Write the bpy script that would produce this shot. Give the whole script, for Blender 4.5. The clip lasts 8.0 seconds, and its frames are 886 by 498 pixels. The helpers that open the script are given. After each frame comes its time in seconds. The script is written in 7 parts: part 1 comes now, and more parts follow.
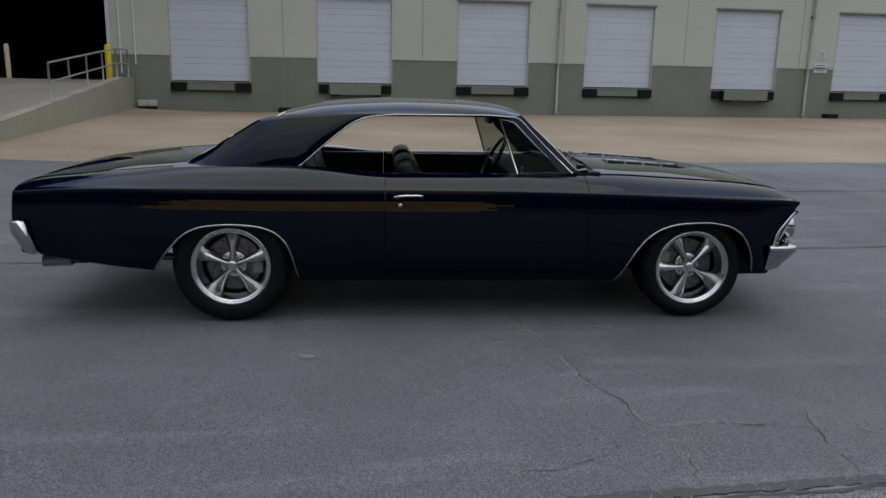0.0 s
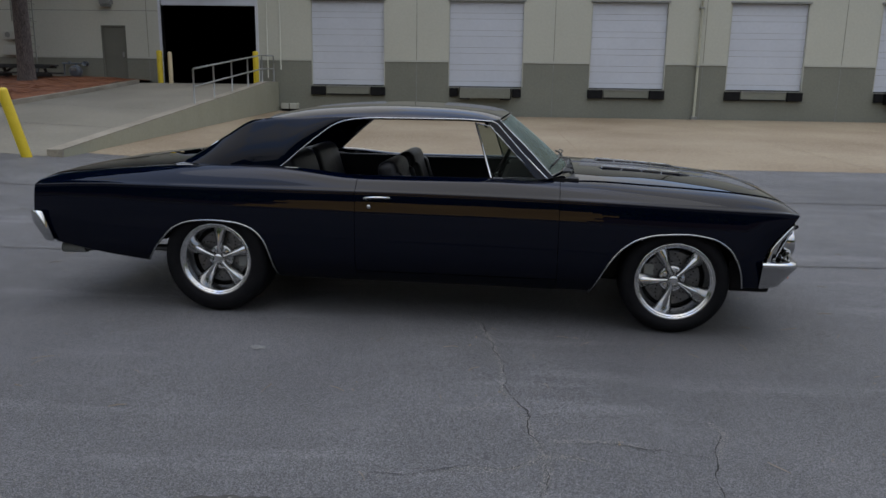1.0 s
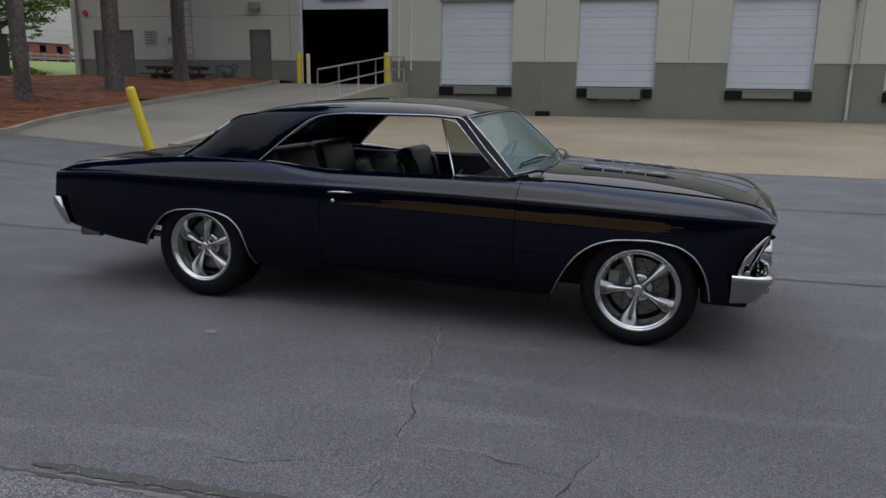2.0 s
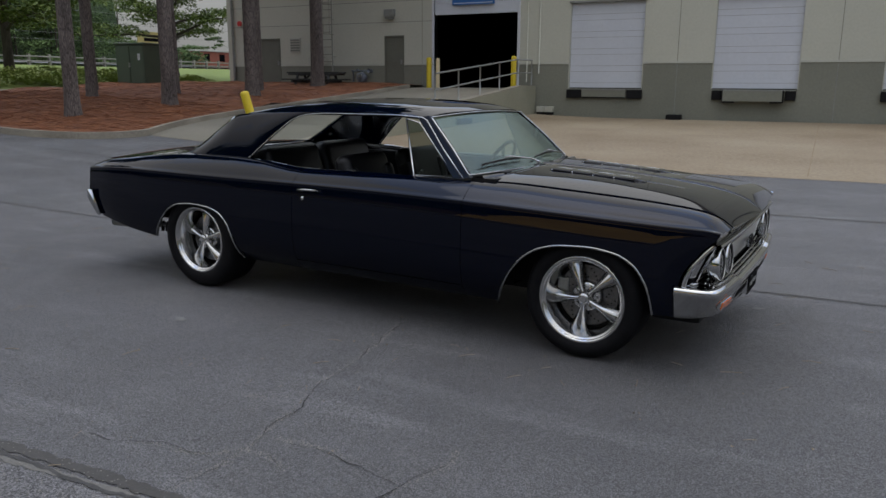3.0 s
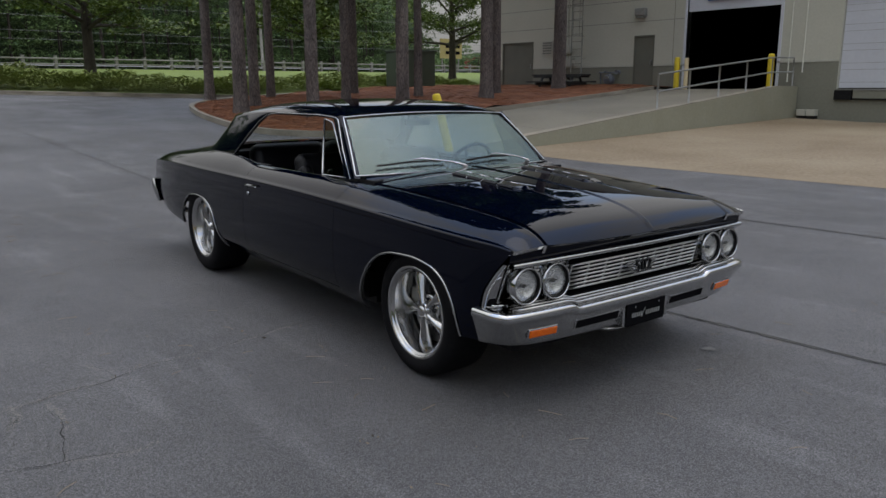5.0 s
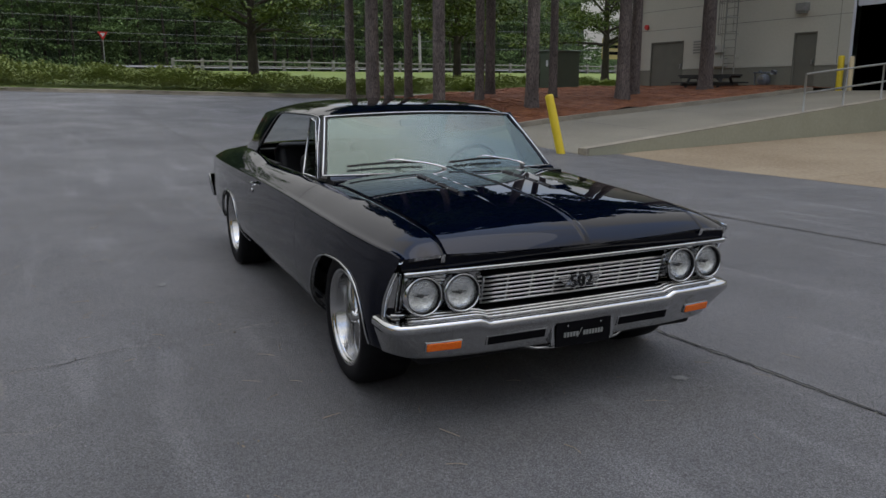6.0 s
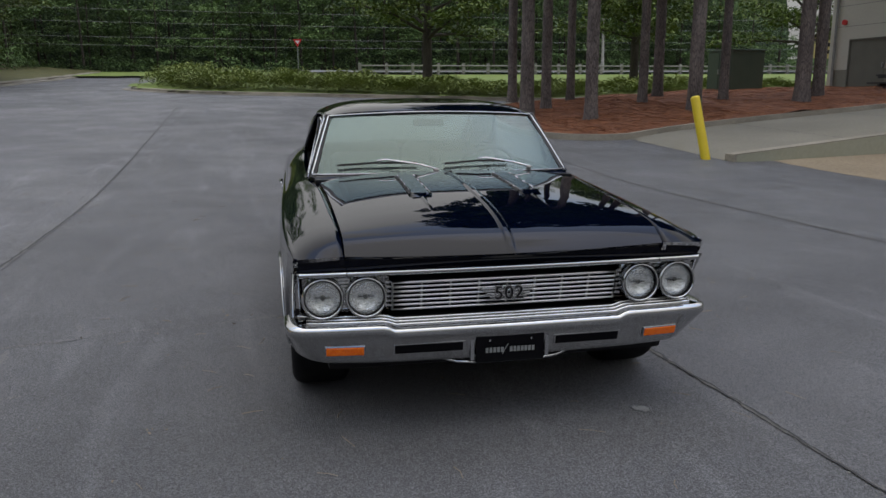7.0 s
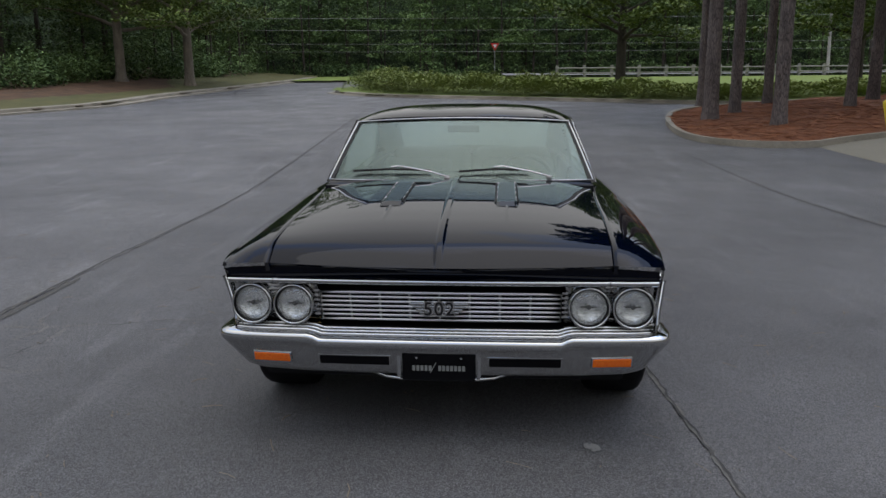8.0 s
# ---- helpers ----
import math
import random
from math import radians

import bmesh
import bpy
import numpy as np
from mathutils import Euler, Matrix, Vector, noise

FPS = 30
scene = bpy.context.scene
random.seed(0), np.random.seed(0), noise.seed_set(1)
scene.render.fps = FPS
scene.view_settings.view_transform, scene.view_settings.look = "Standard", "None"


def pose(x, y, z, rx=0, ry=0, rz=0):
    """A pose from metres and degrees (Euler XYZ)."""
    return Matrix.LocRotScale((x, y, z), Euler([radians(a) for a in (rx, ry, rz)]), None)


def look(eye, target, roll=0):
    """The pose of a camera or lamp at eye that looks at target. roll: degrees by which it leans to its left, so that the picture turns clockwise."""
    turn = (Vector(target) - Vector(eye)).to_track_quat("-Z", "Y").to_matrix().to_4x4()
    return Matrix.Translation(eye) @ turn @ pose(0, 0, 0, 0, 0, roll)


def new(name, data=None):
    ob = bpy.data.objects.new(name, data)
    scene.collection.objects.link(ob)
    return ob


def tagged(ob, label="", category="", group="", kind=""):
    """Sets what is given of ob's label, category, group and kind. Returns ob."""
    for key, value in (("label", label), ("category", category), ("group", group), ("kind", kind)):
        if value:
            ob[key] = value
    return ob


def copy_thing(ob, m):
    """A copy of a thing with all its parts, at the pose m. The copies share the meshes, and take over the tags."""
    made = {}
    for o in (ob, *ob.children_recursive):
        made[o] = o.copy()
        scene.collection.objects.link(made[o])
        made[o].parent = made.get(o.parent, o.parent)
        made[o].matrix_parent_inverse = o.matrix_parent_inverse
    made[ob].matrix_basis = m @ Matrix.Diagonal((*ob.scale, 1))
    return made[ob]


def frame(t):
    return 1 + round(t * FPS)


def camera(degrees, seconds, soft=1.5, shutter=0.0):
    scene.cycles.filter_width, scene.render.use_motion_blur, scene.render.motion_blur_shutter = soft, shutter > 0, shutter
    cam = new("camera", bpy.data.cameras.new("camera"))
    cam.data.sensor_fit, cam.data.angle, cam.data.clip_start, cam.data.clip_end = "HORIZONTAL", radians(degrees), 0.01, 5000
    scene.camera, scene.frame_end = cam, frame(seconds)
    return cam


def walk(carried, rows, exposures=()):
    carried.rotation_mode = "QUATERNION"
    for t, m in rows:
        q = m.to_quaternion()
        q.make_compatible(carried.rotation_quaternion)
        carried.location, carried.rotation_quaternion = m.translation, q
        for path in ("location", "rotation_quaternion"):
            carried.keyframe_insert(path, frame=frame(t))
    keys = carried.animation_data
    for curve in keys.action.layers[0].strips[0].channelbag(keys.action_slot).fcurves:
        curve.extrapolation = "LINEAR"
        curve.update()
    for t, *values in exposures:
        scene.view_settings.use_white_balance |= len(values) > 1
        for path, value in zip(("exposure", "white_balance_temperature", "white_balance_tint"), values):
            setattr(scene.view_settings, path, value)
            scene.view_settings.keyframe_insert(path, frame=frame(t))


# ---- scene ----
cam = camera(60.5, 8.0)
PATH = [
    (0, (0.707, 0.16, 1.478), (1.014, 2.09, 1.049), 1.0),
    (0.5, (1.284, 0.095, 1.48), (1.389, 2.046, 1.053), 0.9),
    (1, (1.864, 0.073, 1.499), (1.765, 2.025, 1.072), 0.8),
    (1.5, (2.457, 0.174, 1.487), (2.159, 2.105, 1.06), 0.6),
    (1.7, (2.691, 0.213, 1.486), (2.315, 2.13, 1.056), 0.7),
    (2.8, (3.915, 0.677, 1.458), (3.118, 2.463, 1.039), 0.4),
    (3, (4.138, 0.76, 1.462), (3.269, 2.511, 1.04), 0.3),
    (3.5, (4.66, 1.067, 1.466), (3.62, 2.722, 1.045), 0.2),
    (4, (5.111, 1.445, 1.455), (3.916, 2.994, 1.035), 0.1),
    (4.5, (5.543, 1.836, 1.44), (4.208, 3.265, 1.021), 0.1),
    (4.7, (5.704, 2.013, 1.451), (4.315, 3.39, 1.034), -0.0),
    (5.8, (6.338, 3.089, 1.421), (4.675, 4.12, 1.006), -0.2),
    (6, (6.425, 3.293, 1.431), (4.717, 4.248, 1.019), -0.1),
    (6.5, (6.596, 3.846, 1.422), (4.786, 4.591, 1.015), -0.2),
    (7, (6.723, 4.404, 1.404), (4.831, 4.913, 1.001), -0.3),
    (7.5, (6.78, 4.952, 1.405), (4.837, 5.206, 1.007), -0.3),
    (8, (6.75, 5.513, 1.416), (4.789, 5.498, 1.023), -0.4),
]
walk(cam, [(t, look(eye, target, roll)) for t, eye, target, roll in PATH], exposures=[(0.0, -1.38, 6270, 10), (1.5, -1.37, 6290, 10), (3.0, -1.36, 6420, 10), (4.5, -1.37, 6500, 10), (6.5, -1.36, 6500, 10), (8.0, -1.43, 6440, 10)])


# ---- sky and light ----
world = bpy.data.worlds.new("sky")
scene.world = world
world.use_nodes = True
wt = world.node_tree
wt.nodes.clear()
w_out = wt.nodes.new("ShaderNodeOutputWorld")
w_bg = wt.nodes.new("ShaderNodeBackground")
w_sky = wt.nodes.new("ShaderNodeTexSky")
w_sky.sky_type, w_sky.sun_disc = "NISHITA", False
w_sky.sun_elevation, w_sky.sun_rotation = radians(83), radians(-23)
w_sky.air_density, w_sky.dust_density = 1.0, 0.8
w_co = wt.nodes.new("ShaderNodeTexCoord")
w_no = wt.nodes.new("ShaderNodeTexNoise")
w_no.inputs["Scale"].default_value, w_no.inputs["Detail"].default_value = 2.2, 5.0
w_ra = wt.nodes.new("ShaderNodeMapRange")
w_ra.inputs["From Min"].default_value, w_ra.inputs["From Max"].default_value = 0.415, 0.515
w_ra.inputs["To Min"].default_value, w_ra.inputs["To Max"].default_value = 0.24, 0.97
w_mx = wt.nodes.new("ShaderNodeMix")
w_mx.data_type = "RGBA"
w_mx.inputs["B"].default_value = (8.85, 8.75, 8.52, 1)
w_of = wt.nodes.new("ShaderNodeVectorMath")
w_of.inputs[1].default_value = (8.45, 3.91, 6.22)
wt.links.new(w_co.outputs["Generated"], w_of.inputs[0])
wt.links.new(w_of.outputs[0], w_no.inputs["Vector"])
wt.links.new(w_no.outputs["Fac"], w_ra.inputs["Value"])
w_lo = wt.nodes.new("ShaderNodeMapRange")
w_lo.inputs["From Min"].default_value, w_lo.inputs["From Max"].default_value = 0.20, 0.42
w_lo.inputs["To Min"].default_value, w_lo.inputs["To Max"].default_value = 0.95, 0.0
w_mm = wt.nodes.new("ShaderNodeMath")
w_mm.operation = "MAXIMUM"
wt.links.new(w_ra.outputs["Result"], w_mm.inputs[0])
wt.links.new(w_lo.outputs["Result"], w_mm.inputs[1])
wt.links.new(w_mm.outputs[0], w_mx.inputs["Factor"])
w_br = wt.nodes.new("ShaderNodeVectorMath")
w_br.operation = "SCALE"
w_br.inputs["Scale"].default_value = 3.0
wt.links.new(w_sky.outputs["Color"], w_br.inputs[0])
wt.links.new(w_br.outputs[0], w_mx.inputs["A"])
# overcast: the cloud is brightest overhead
w_xyz = wt.nodes.new("ShaderNodeSeparateXYZ")
w_up = wt.nodes.new("ShaderNodeMapRange")
w_up.inputs["To Min"].default_value, w_up.inputs["To Max"].default_value = 0.60, 5.6
w_sc = wt.nodes.new("ShaderNodeVectorMath")
w_sc.operation = "SCALE"
wt.links.new(w_co.outputs["Generated"], w_xyz.inputs[0])
wt.links.new(w_xyz.outputs["Z"], w_up.inputs["Value"])
wt.links.new(w_xyz.outputs["Z"], w_lo.inputs["Value"])
wt.links.new(w_mx.outputs["Result"], w_sc.inputs[0])
wt.links.new(w_up.outputs["Result"], w_sc.inputs["Scale"])
wt.links.new(w_sc.outputs[0], w_bg.inputs["Color"])
w_bg.inputs["Strength"].default_value = 0.092
wt.links.new(w_bg.outputs["Background"], w_out.inputs["Surface"])
sun_data = bpy.data.lights.new("sun", "SUN")
sun_data.energy, sun_data.angle, sun_data.color = 1.5, radians(50), (1.0, 0.97, 0.93)
sun = new("sun", sun_data)
sun.matrix_world = look((0, 0, 30), (1.5, -3.5, 0))


# ---- materials ----
def mat(name, c1, c2=None, rough=0.6, metal=0.0, scale=8.0, fine=120.0, bump=0.0, coat=0.0, spec=0.5, per_object=0.0, stretch=None, dist=0.01):
    """Two-scale procedural surface; c1 and c2 are mixed by a coarse and a fine noise."""
    m = bpy.data.materials.new(name)
    m.use_nodes = True
    nt = m.node_tree
    b = nt.nodes["Principled BSDF"]
    b.inputs["Roughness"].default_value, b.inputs["Metallic"].default_value = rough, metal
    b.inputs["Coat Weight"].default_value, b.inputs["Specular IOR Level"].default_value = coat, spec
    b.inputs["Coat Roughness"].default_value, b.inputs["Coat IOR"].default_value = 0.012, 1.37
    if c2 is None:
        b.inputs["Base Color"].default_value = (*c1, 1)
        return m
    geo = nt.nodes.new("ShaderNodeNewGeometry")
    src = geo.outputs["Position"]
    if stretch:
        mp = nt.nodes.new("ShaderNodeVectorMath")
        mp.operation = "MULTIPLY"
        mp.inputs[1].default_value = stretch
        nt.links.new(src, mp.inputs[0])
        src = mp.outputs[0]
    n1, n2 = nt.nodes.new("ShaderNodeTexNoise"), nt.nodes.new("ShaderNodeTexNoise")
    for n, s, d in ((n1, scale, 5.0), (n2, fine, 3.0)):
        n.inputs["Scale"].default_value, n.inputs["Detail"].default_value = s, d
        nt.links.new(src, n.inputs["Vector"])
    ad = nt.nodes.new("ShaderNodeMath")
    ad.operation = "MULTIPLY_ADD"
    ad.inputs[1].default_value = 0.45
    nt.links.new(n2.outputs["Fac"], ad.inputs[0])
    sc = nt.nodes.new("ShaderNodeMath")
    sc.operation = "MULTIPLY"
    sc.inputs[1].default_value = 0.55
    nt.links.new(n1.outputs["Fac"], sc.inputs[0])
    nt.links.new(sc.outputs[0], ad.inputs[2])
    fac = ad.outputs[0]
    if per_object:
        oi = nt.nodes.new("ShaderNodeNewGeometry")
        pa = nt.nodes.new("ShaderNodeMath")
        pa.operation = "MULTIPLY_ADD"
        pa.inputs[1].default_value = per_object
        nt.links.new(oi.outputs["Random Per Island"], pa.inputs[0])
        nt.links.new(fac, pa.inputs[2])
        su = nt.nodes.new("ShaderNodeMath")
        su.operation = "SUBTRACT"
        su.inputs[1].default_value = per_object * 0.5
        nt.links.new(pa.outputs[0], su.inputs[0])
        fac = su.outputs[0]
    rp = nt.nodes.new("ShaderNodeValToRGB")
    rp.color_ramp.elements[0].position, rp.color_ramp.elements[1].position = 0.32, 0.68
    rp.color_ramp.elements[0].color, rp.color_ramp.elements[1].color = (*c1, 1), (*c2, 1)
    nt.links.new(fac, rp.inputs["Fac"])
    nt.links.new(rp.outputs["Color"], b.inputs["Base Color"])
    if bump:
        bp = nt.nodes.new("ShaderNodeBump")
        bp.inputs["Strength"].default_value, bp.inputs["Distance"].default_value = bump, dist
        nt.links.new(ad.outputs[0], bp.inputs["Height"])
        nt.links.new(bp.outputs["Normal"], b.inputs["Normal"])
    return m


def glass(name, tint, ior=1.5, rough=0.0):
    m = bpy.data.materials.new(name)
    m.use_nodes = True
    nt = m.node_tree
    nt.nodes.clear()
    out, mx = nt.nodes.new("ShaderNodeOutputMaterial"), nt.nodes.new("ShaderNodeMixShader")
    tr, gl, fr = nt.nodes.new("ShaderNodeBsdfTransparent"), nt.nodes.new("ShaderNodeBsdfGlossy"), nt.nodes.new("ShaderNodeFresnel")
    tr.inputs["Color"].default_value = (*tint, 1)
    gl.inputs["Roughness"].default_value, gl.inputs["Color"].default_value = rough, (*[min(1.0, c + 0.25) for c in tint], 1)
    fr.inputs["IOR"].default_value = ior
    nt.links.new(fr.outputs[0], mx.inputs[0])
    nt.links.new(tr.outputs[0], mx.inputs[1])
    nt.links.new(gl.outputs[0], mx.inputs[2])
    nt.links.new(mx.outputs[0], out.inputs["Surface"])
    return m


def leaf_mat(name, c1, c2, rough=0.55, scale=0.6, vary=0.9, fine=5.0):
    return mat(name, c1, c2, rough=rough, scale=scale, fine=fine, per_object=vary, spec=0.18)


def asphalt_mat(name, colour, stone, lo, hi):
    """Worn asphalt: dark binder with pale stone chips, broad stains and long pale scuffs."""
    m = bpy.data.materials.new(name)
    m.use_nodes = True
    nt = m.node_tree
    bs = nt.nodes["Principled BSDF"]
    geo = nt.nodes.new("ShaderNodeNewGeometry")

    def tex(kind, scale, detail=4.0, stretch=None):
        n = nt.nodes.new(kind)
        n.inputs["Scale"].default_value = scale
        if kind == "ShaderNodeTexNoise":
            n.inputs["Detail"].default_value = detail
        src = geo.outputs["Position"]
        if stretch:
            mp = nt.nodes.new("ShaderNodeMapping")
            mp.inputs["Rotation"].default_value = (0, 0, radians(stretch[0]))
            mp.inputs["Scale"].default_value = stretch[1]
            nt.links.new(src, mp.inputs["Vector"])
            src = mp.outputs[0]
        nt.links.new(src, n.inputs["Vector"])
        return n

    def ramp(sock, a, b, lo, hi):
        r = nt.nodes.new("ShaderNodeMapRange")
        for k, v in (("From Min", a), ("From Max", b), ("To Min", lo), ("To Max", hi)):
            r.inputs[k].default_value = v
        nt.links.new(sock, r.inputs["Value"])
        return r.outputs["Result"]

    def math_node(op, p, q):
        n = nt.nodes.new("ShaderNodeMath")
        n.operation = op
        for k, v in enumerate((p, q)):
            if isinstance(v, float):
                n.inputs[k].default_value = v
            else:
                nt.links.new(v, n.inputs[k])
        return n.outputs[0]
    chips = tex("ShaderNodeTexVoronoi", stone)
    chip = ramp(chips.outputs["Color"], 0.35, 0.98, lo, hi)
    grain = ramp(tex("ShaderNodeTexNoise", 60.0, 6.0).outputs["Fac"], 0.3, 0.7, 0.86, 1.14)
    stain = ramp(tex("ShaderNodeTexNoise", 0.33, 6.0).outputs["Fac"], 0.32, 0.68, 0.80, 1.2)
    patch = ramp(tex("ShaderNodeTexNoise", 1.7, 5.0).outputs["Fac"], 0.45, 0.75, 0.97, 1.10)
    scuff = ramp(tex("ShaderNodeTexNoise", 1.6, 5.0, (12, (0.35, 2.2, 1))).outputs["Fac"], 0.57, 0.70, 1.0, 1.36)
    f = math_node("MULTIPLY", math_node("MULTIPLY", chip, grain), math_node("MULTIPLY", math_node("MULTIPLY", stain, patch), scuff))
    sc = nt.nodes.new("ShaderNodeVectorMath")
    sc.operation = "SCALE"
    sc.inputs[0].default_value = colour
    nt.links.new(f, sc.inputs["Scale"])
    nt.links.new(sc.outputs[0], bs.inputs["Base Color"])
    bs.inputs["Specular IOR Level"].default_value = 0.40
    nt.links.new(ramp(tex("ShaderNodeTexNoise", 0.8, 5.0).outputs["Fac"], 0.35, 0.65, 0.46, 0.68), bs.inputs["Roughness"])
    bp = nt.nodes.new("ShaderNodeBump")
    bp.inputs["Strength"].default_value, bp.inputs["Distance"].default_value = 0.9, 0.005
    nt.links.new(math_node("ADD", chips.outputs["Distance"], tex("ShaderNodeTexNoise", 45.0, 5.0).outputs["Fac"]), bp.inputs["Height"])
    nt.links.new(bp.outputs["Normal"], bs.inputs["Normal"])
    return m


M_ASPHALT = asphalt_mat("asphalt", (0.0985, 0.0975, 0.1005), 270.0, 0.52, 2.25)
M_OLDASPHALT = asphalt_mat("coarse_asphalt", (0.110, 0.108, 0.111), 190.0, 0.42, 2.45)
M_FISSURE = mat("fissure", (0.016, 0.016, 0.016), (0.05, 0.049, 0.047), rough=0.95, scale=9.0)
M_CRACK = mat("crack", (0.022, 0.022, 0.023), (0.070, 0.068, 0.066), rough=0.95, scale=6.0)
M_APRON = mat("apron_concrete", (0.142, 0.098, 0.056), (0.280, 0.233, 0.160), rough=0.85, scale=0.28, fine=18.0, bump=0.2)
M_RAMP = mat("ramp_concrete", (0.125, 0.115, 0.090), (0.205, 0.190, 0.152), rough=0.85, scale=0.45, fine=22.0, bump=0.2)
M_KERB = mat("kerb_concrete", (0.150, 0.132, 0.104), (0.315, 0.285, 0.230), rough=0.85, scale=1.1, fine=30.0, bump=0.3)
M_WALL_UP = mat("upper_wall_paint", (0.416, 0.416, 0.357), (0.483, 0.483, 0.416), rough=0.75, scale=0.4, fine=14.0, bump=0.15)
M_WALL_LOW = mat("lower_wall_paint", (0.157, 0.161, 0.131), (0.204, 0.207, 0.169), rough=0.75, scale=0.5, fine=14.0, bump=0.15)
M_RWALL = mat("ramp_wall_paint", (0.244, 0.240, 0.176), (0.303, 0.297, 0.226), rough=0.8, scale=0.7, fine=16.0, bump=0.15)
M_BAND = mat("band_paint", (0.385, 0.385, 0.339), (0.439, 0.439, 0.385), rough=0.7, scale=2.0)
M_WHITE = mat("door_white", (0.490, 0.514, 0.570), (0.555, 0.580, 0.640), rough=0.5, scale=0.8, fine=10.0)
M_RUBBER = mat("black_rubber", (0.007, 0.007, 0.008), (0.016, 0.016, 0.017), rough=0.8, scale=9.0, spec=0.12)
M_STEEL = mat("grey_steel", (0.16, 0.165, 0.16), (0.26, 0.265, 0.25), rough=0.5, metal=0.3, scale=5.0)
M_GALV = mat("galvanized", (0.21, 0.215, 0.21), (0.31, 0.315, 0.31), rough=0.5, metal=0.4, scale=6.0)
M_YELLOW = mat("yellow_paint", (0.527, 0.391, 0.010), (0.612, 0.468, 0.025), rough=0.45, scale=4.0, fine=40.0)
M_SIGNBOARD = mat("faded_sign_yellow", (0.34, 0.28, 0.09), (0.42, 0.35, 0.12), rough=0.6, scale=2.0)
M_TAN = mat("tan_paint", (0.55, 0.45, 0.27), (0.62, 0.52, 0.33), rough=0.6, scale=4.0)
# near-black: for black parts, and for shade put into colour in openings
M_DARK = mat("black_and_shade", (0.003, 0.003, 0.004), (0.006, 0.006, 0.007), rough=0.9, scale=1.0, spec=0.05)
M_MANDOOR = mat("door_olive", (0.112, 0.114, 0.094), (0.139, 0.141, 0.116), rough=0.6, scale=2.0)
M_BLUE = mat("sign_blue", (0.015, 0.10, 0.33), (0.02, 0.12, 0.38), rough=0.5, scale=3.0)
M_RED = mat("red_paint", (0.45, 0.02, 0.02), (0.55, 0.03, 0.03), rough=0.5, scale=5.0)
M_MULCH = mat("pine_straw", (0.072, 0.024, 0.010), (0.275, 0.105, 0.046), rough=0.95, scale=2.2, fine=28.0, bump=0.8, dist=0.028)
M_GRASS = mat("lawn", (0.100, 0.142, 0.024), (0.180, 0.232, 0.046), rough=0.9, scale=0.8, fine=20.0, bump=0.6, dist=0.05)
M_LAMPGLASS = glass("lamp_glass", (0.93, 0.94, 0.94), 1.45)


M_LITTER = mat("leaf_litter", (0.036, 0.020, 0.011), (0.13, 0.070, 0.037), rough=0.95, scale=1.6, fine=22.0, bump=0.8, dist=0.05)
M_STRAW = mat("loose_straw", (0.125, 0.045, 0.019), (0.315, 0.128, 0.056), rough=0.9, scale=4.0, fine=9.0, per_object=0.9)
M_JOINT = mat("apron_joint", (0.15, 0.108, 0.064), (0.25, 0.195, 0.125), rough=0.95, scale=3.0)


def bark_mat():
    """Plated pine bark: long raised plates parted by dark furrows."""
    m = mat("pine_bark", (0.078, 0.064, 0.061), (0.235, 0.195, 0.182), rough=0.95, scale=3.0, fine=40.0, stretch=(1, 1, 0.3))
    nt = m.node_tree
    bs = nt.nodes["Principled BSDF"]
    geo = nt.nodes.new("ShaderNodeNewGeometry")
    mp = nt.nodes.new("ShaderNodeVectorMath")
    mp.operation = "MULTIPLY"
    mp.inputs[1].default_value = (1, 1, 0.16)
    wob = nt.nodes.new("ShaderNodeTexNoise")
    wob.inputs["Scale"].default_value = 6.0
    ad = nt.nodes.new("ShaderNodeVectorMath")
    ad.operation = "MULTIPLY_ADD"
    ad.inputs[1].default_value = (0.08, 0.08, 0.08)
    vo = nt.nodes.new("ShaderNodeTexVoronoi")
    vo.feature = "DISTANCE_TO_EDGE"
    vo.inputs["Scale"].default_value = 25.0
    rg = nt.nodes.new("ShaderNodeMapRange")
    rg.inputs["From Max"].default_value = 0.16
    rg.inputs["To Min"].default_value = 0.42
    mu = nt.nodes.new("ShaderNodeVectorMath")
    mu.operation = "SCALE"
    nt.links.new(geo.outputs["Position"], wob.inputs["Vector"])
    nt.links.new(wob.outputs["Color"], ad.inputs[0])
    nt.links.new(geo.outputs["Position"], ad.inputs[2])
    nt.links.new(ad.outputs[0], mp.inputs[0])
    nt.links.new(mp.outputs[0], vo.inputs["Vector"])
    nt.links.new(vo.outputs["Distance"], rg.inputs["Value"])
    col = bs.inputs["Base Color"].links[0].from_socket
    nt.links.new(col, mu.inputs[0])
    nt.links.new(rg.outputs["Result"], mu.inputs["Scale"])
    nt.links.new(mu.outputs[0], bs.inputs["Base Color"])
    bp = nt.nodes.new("ShaderNodeBump")
    bp.inputs["Strength"].default_value, bp.inputs["Distance"].default_value = 1.0, 0.035
    nt.links.new(rg.outputs["Result"], bp.inputs["Height"])
    nt.links.new(bp.outputs["Normal"], bs.inputs["Normal"])
    return m


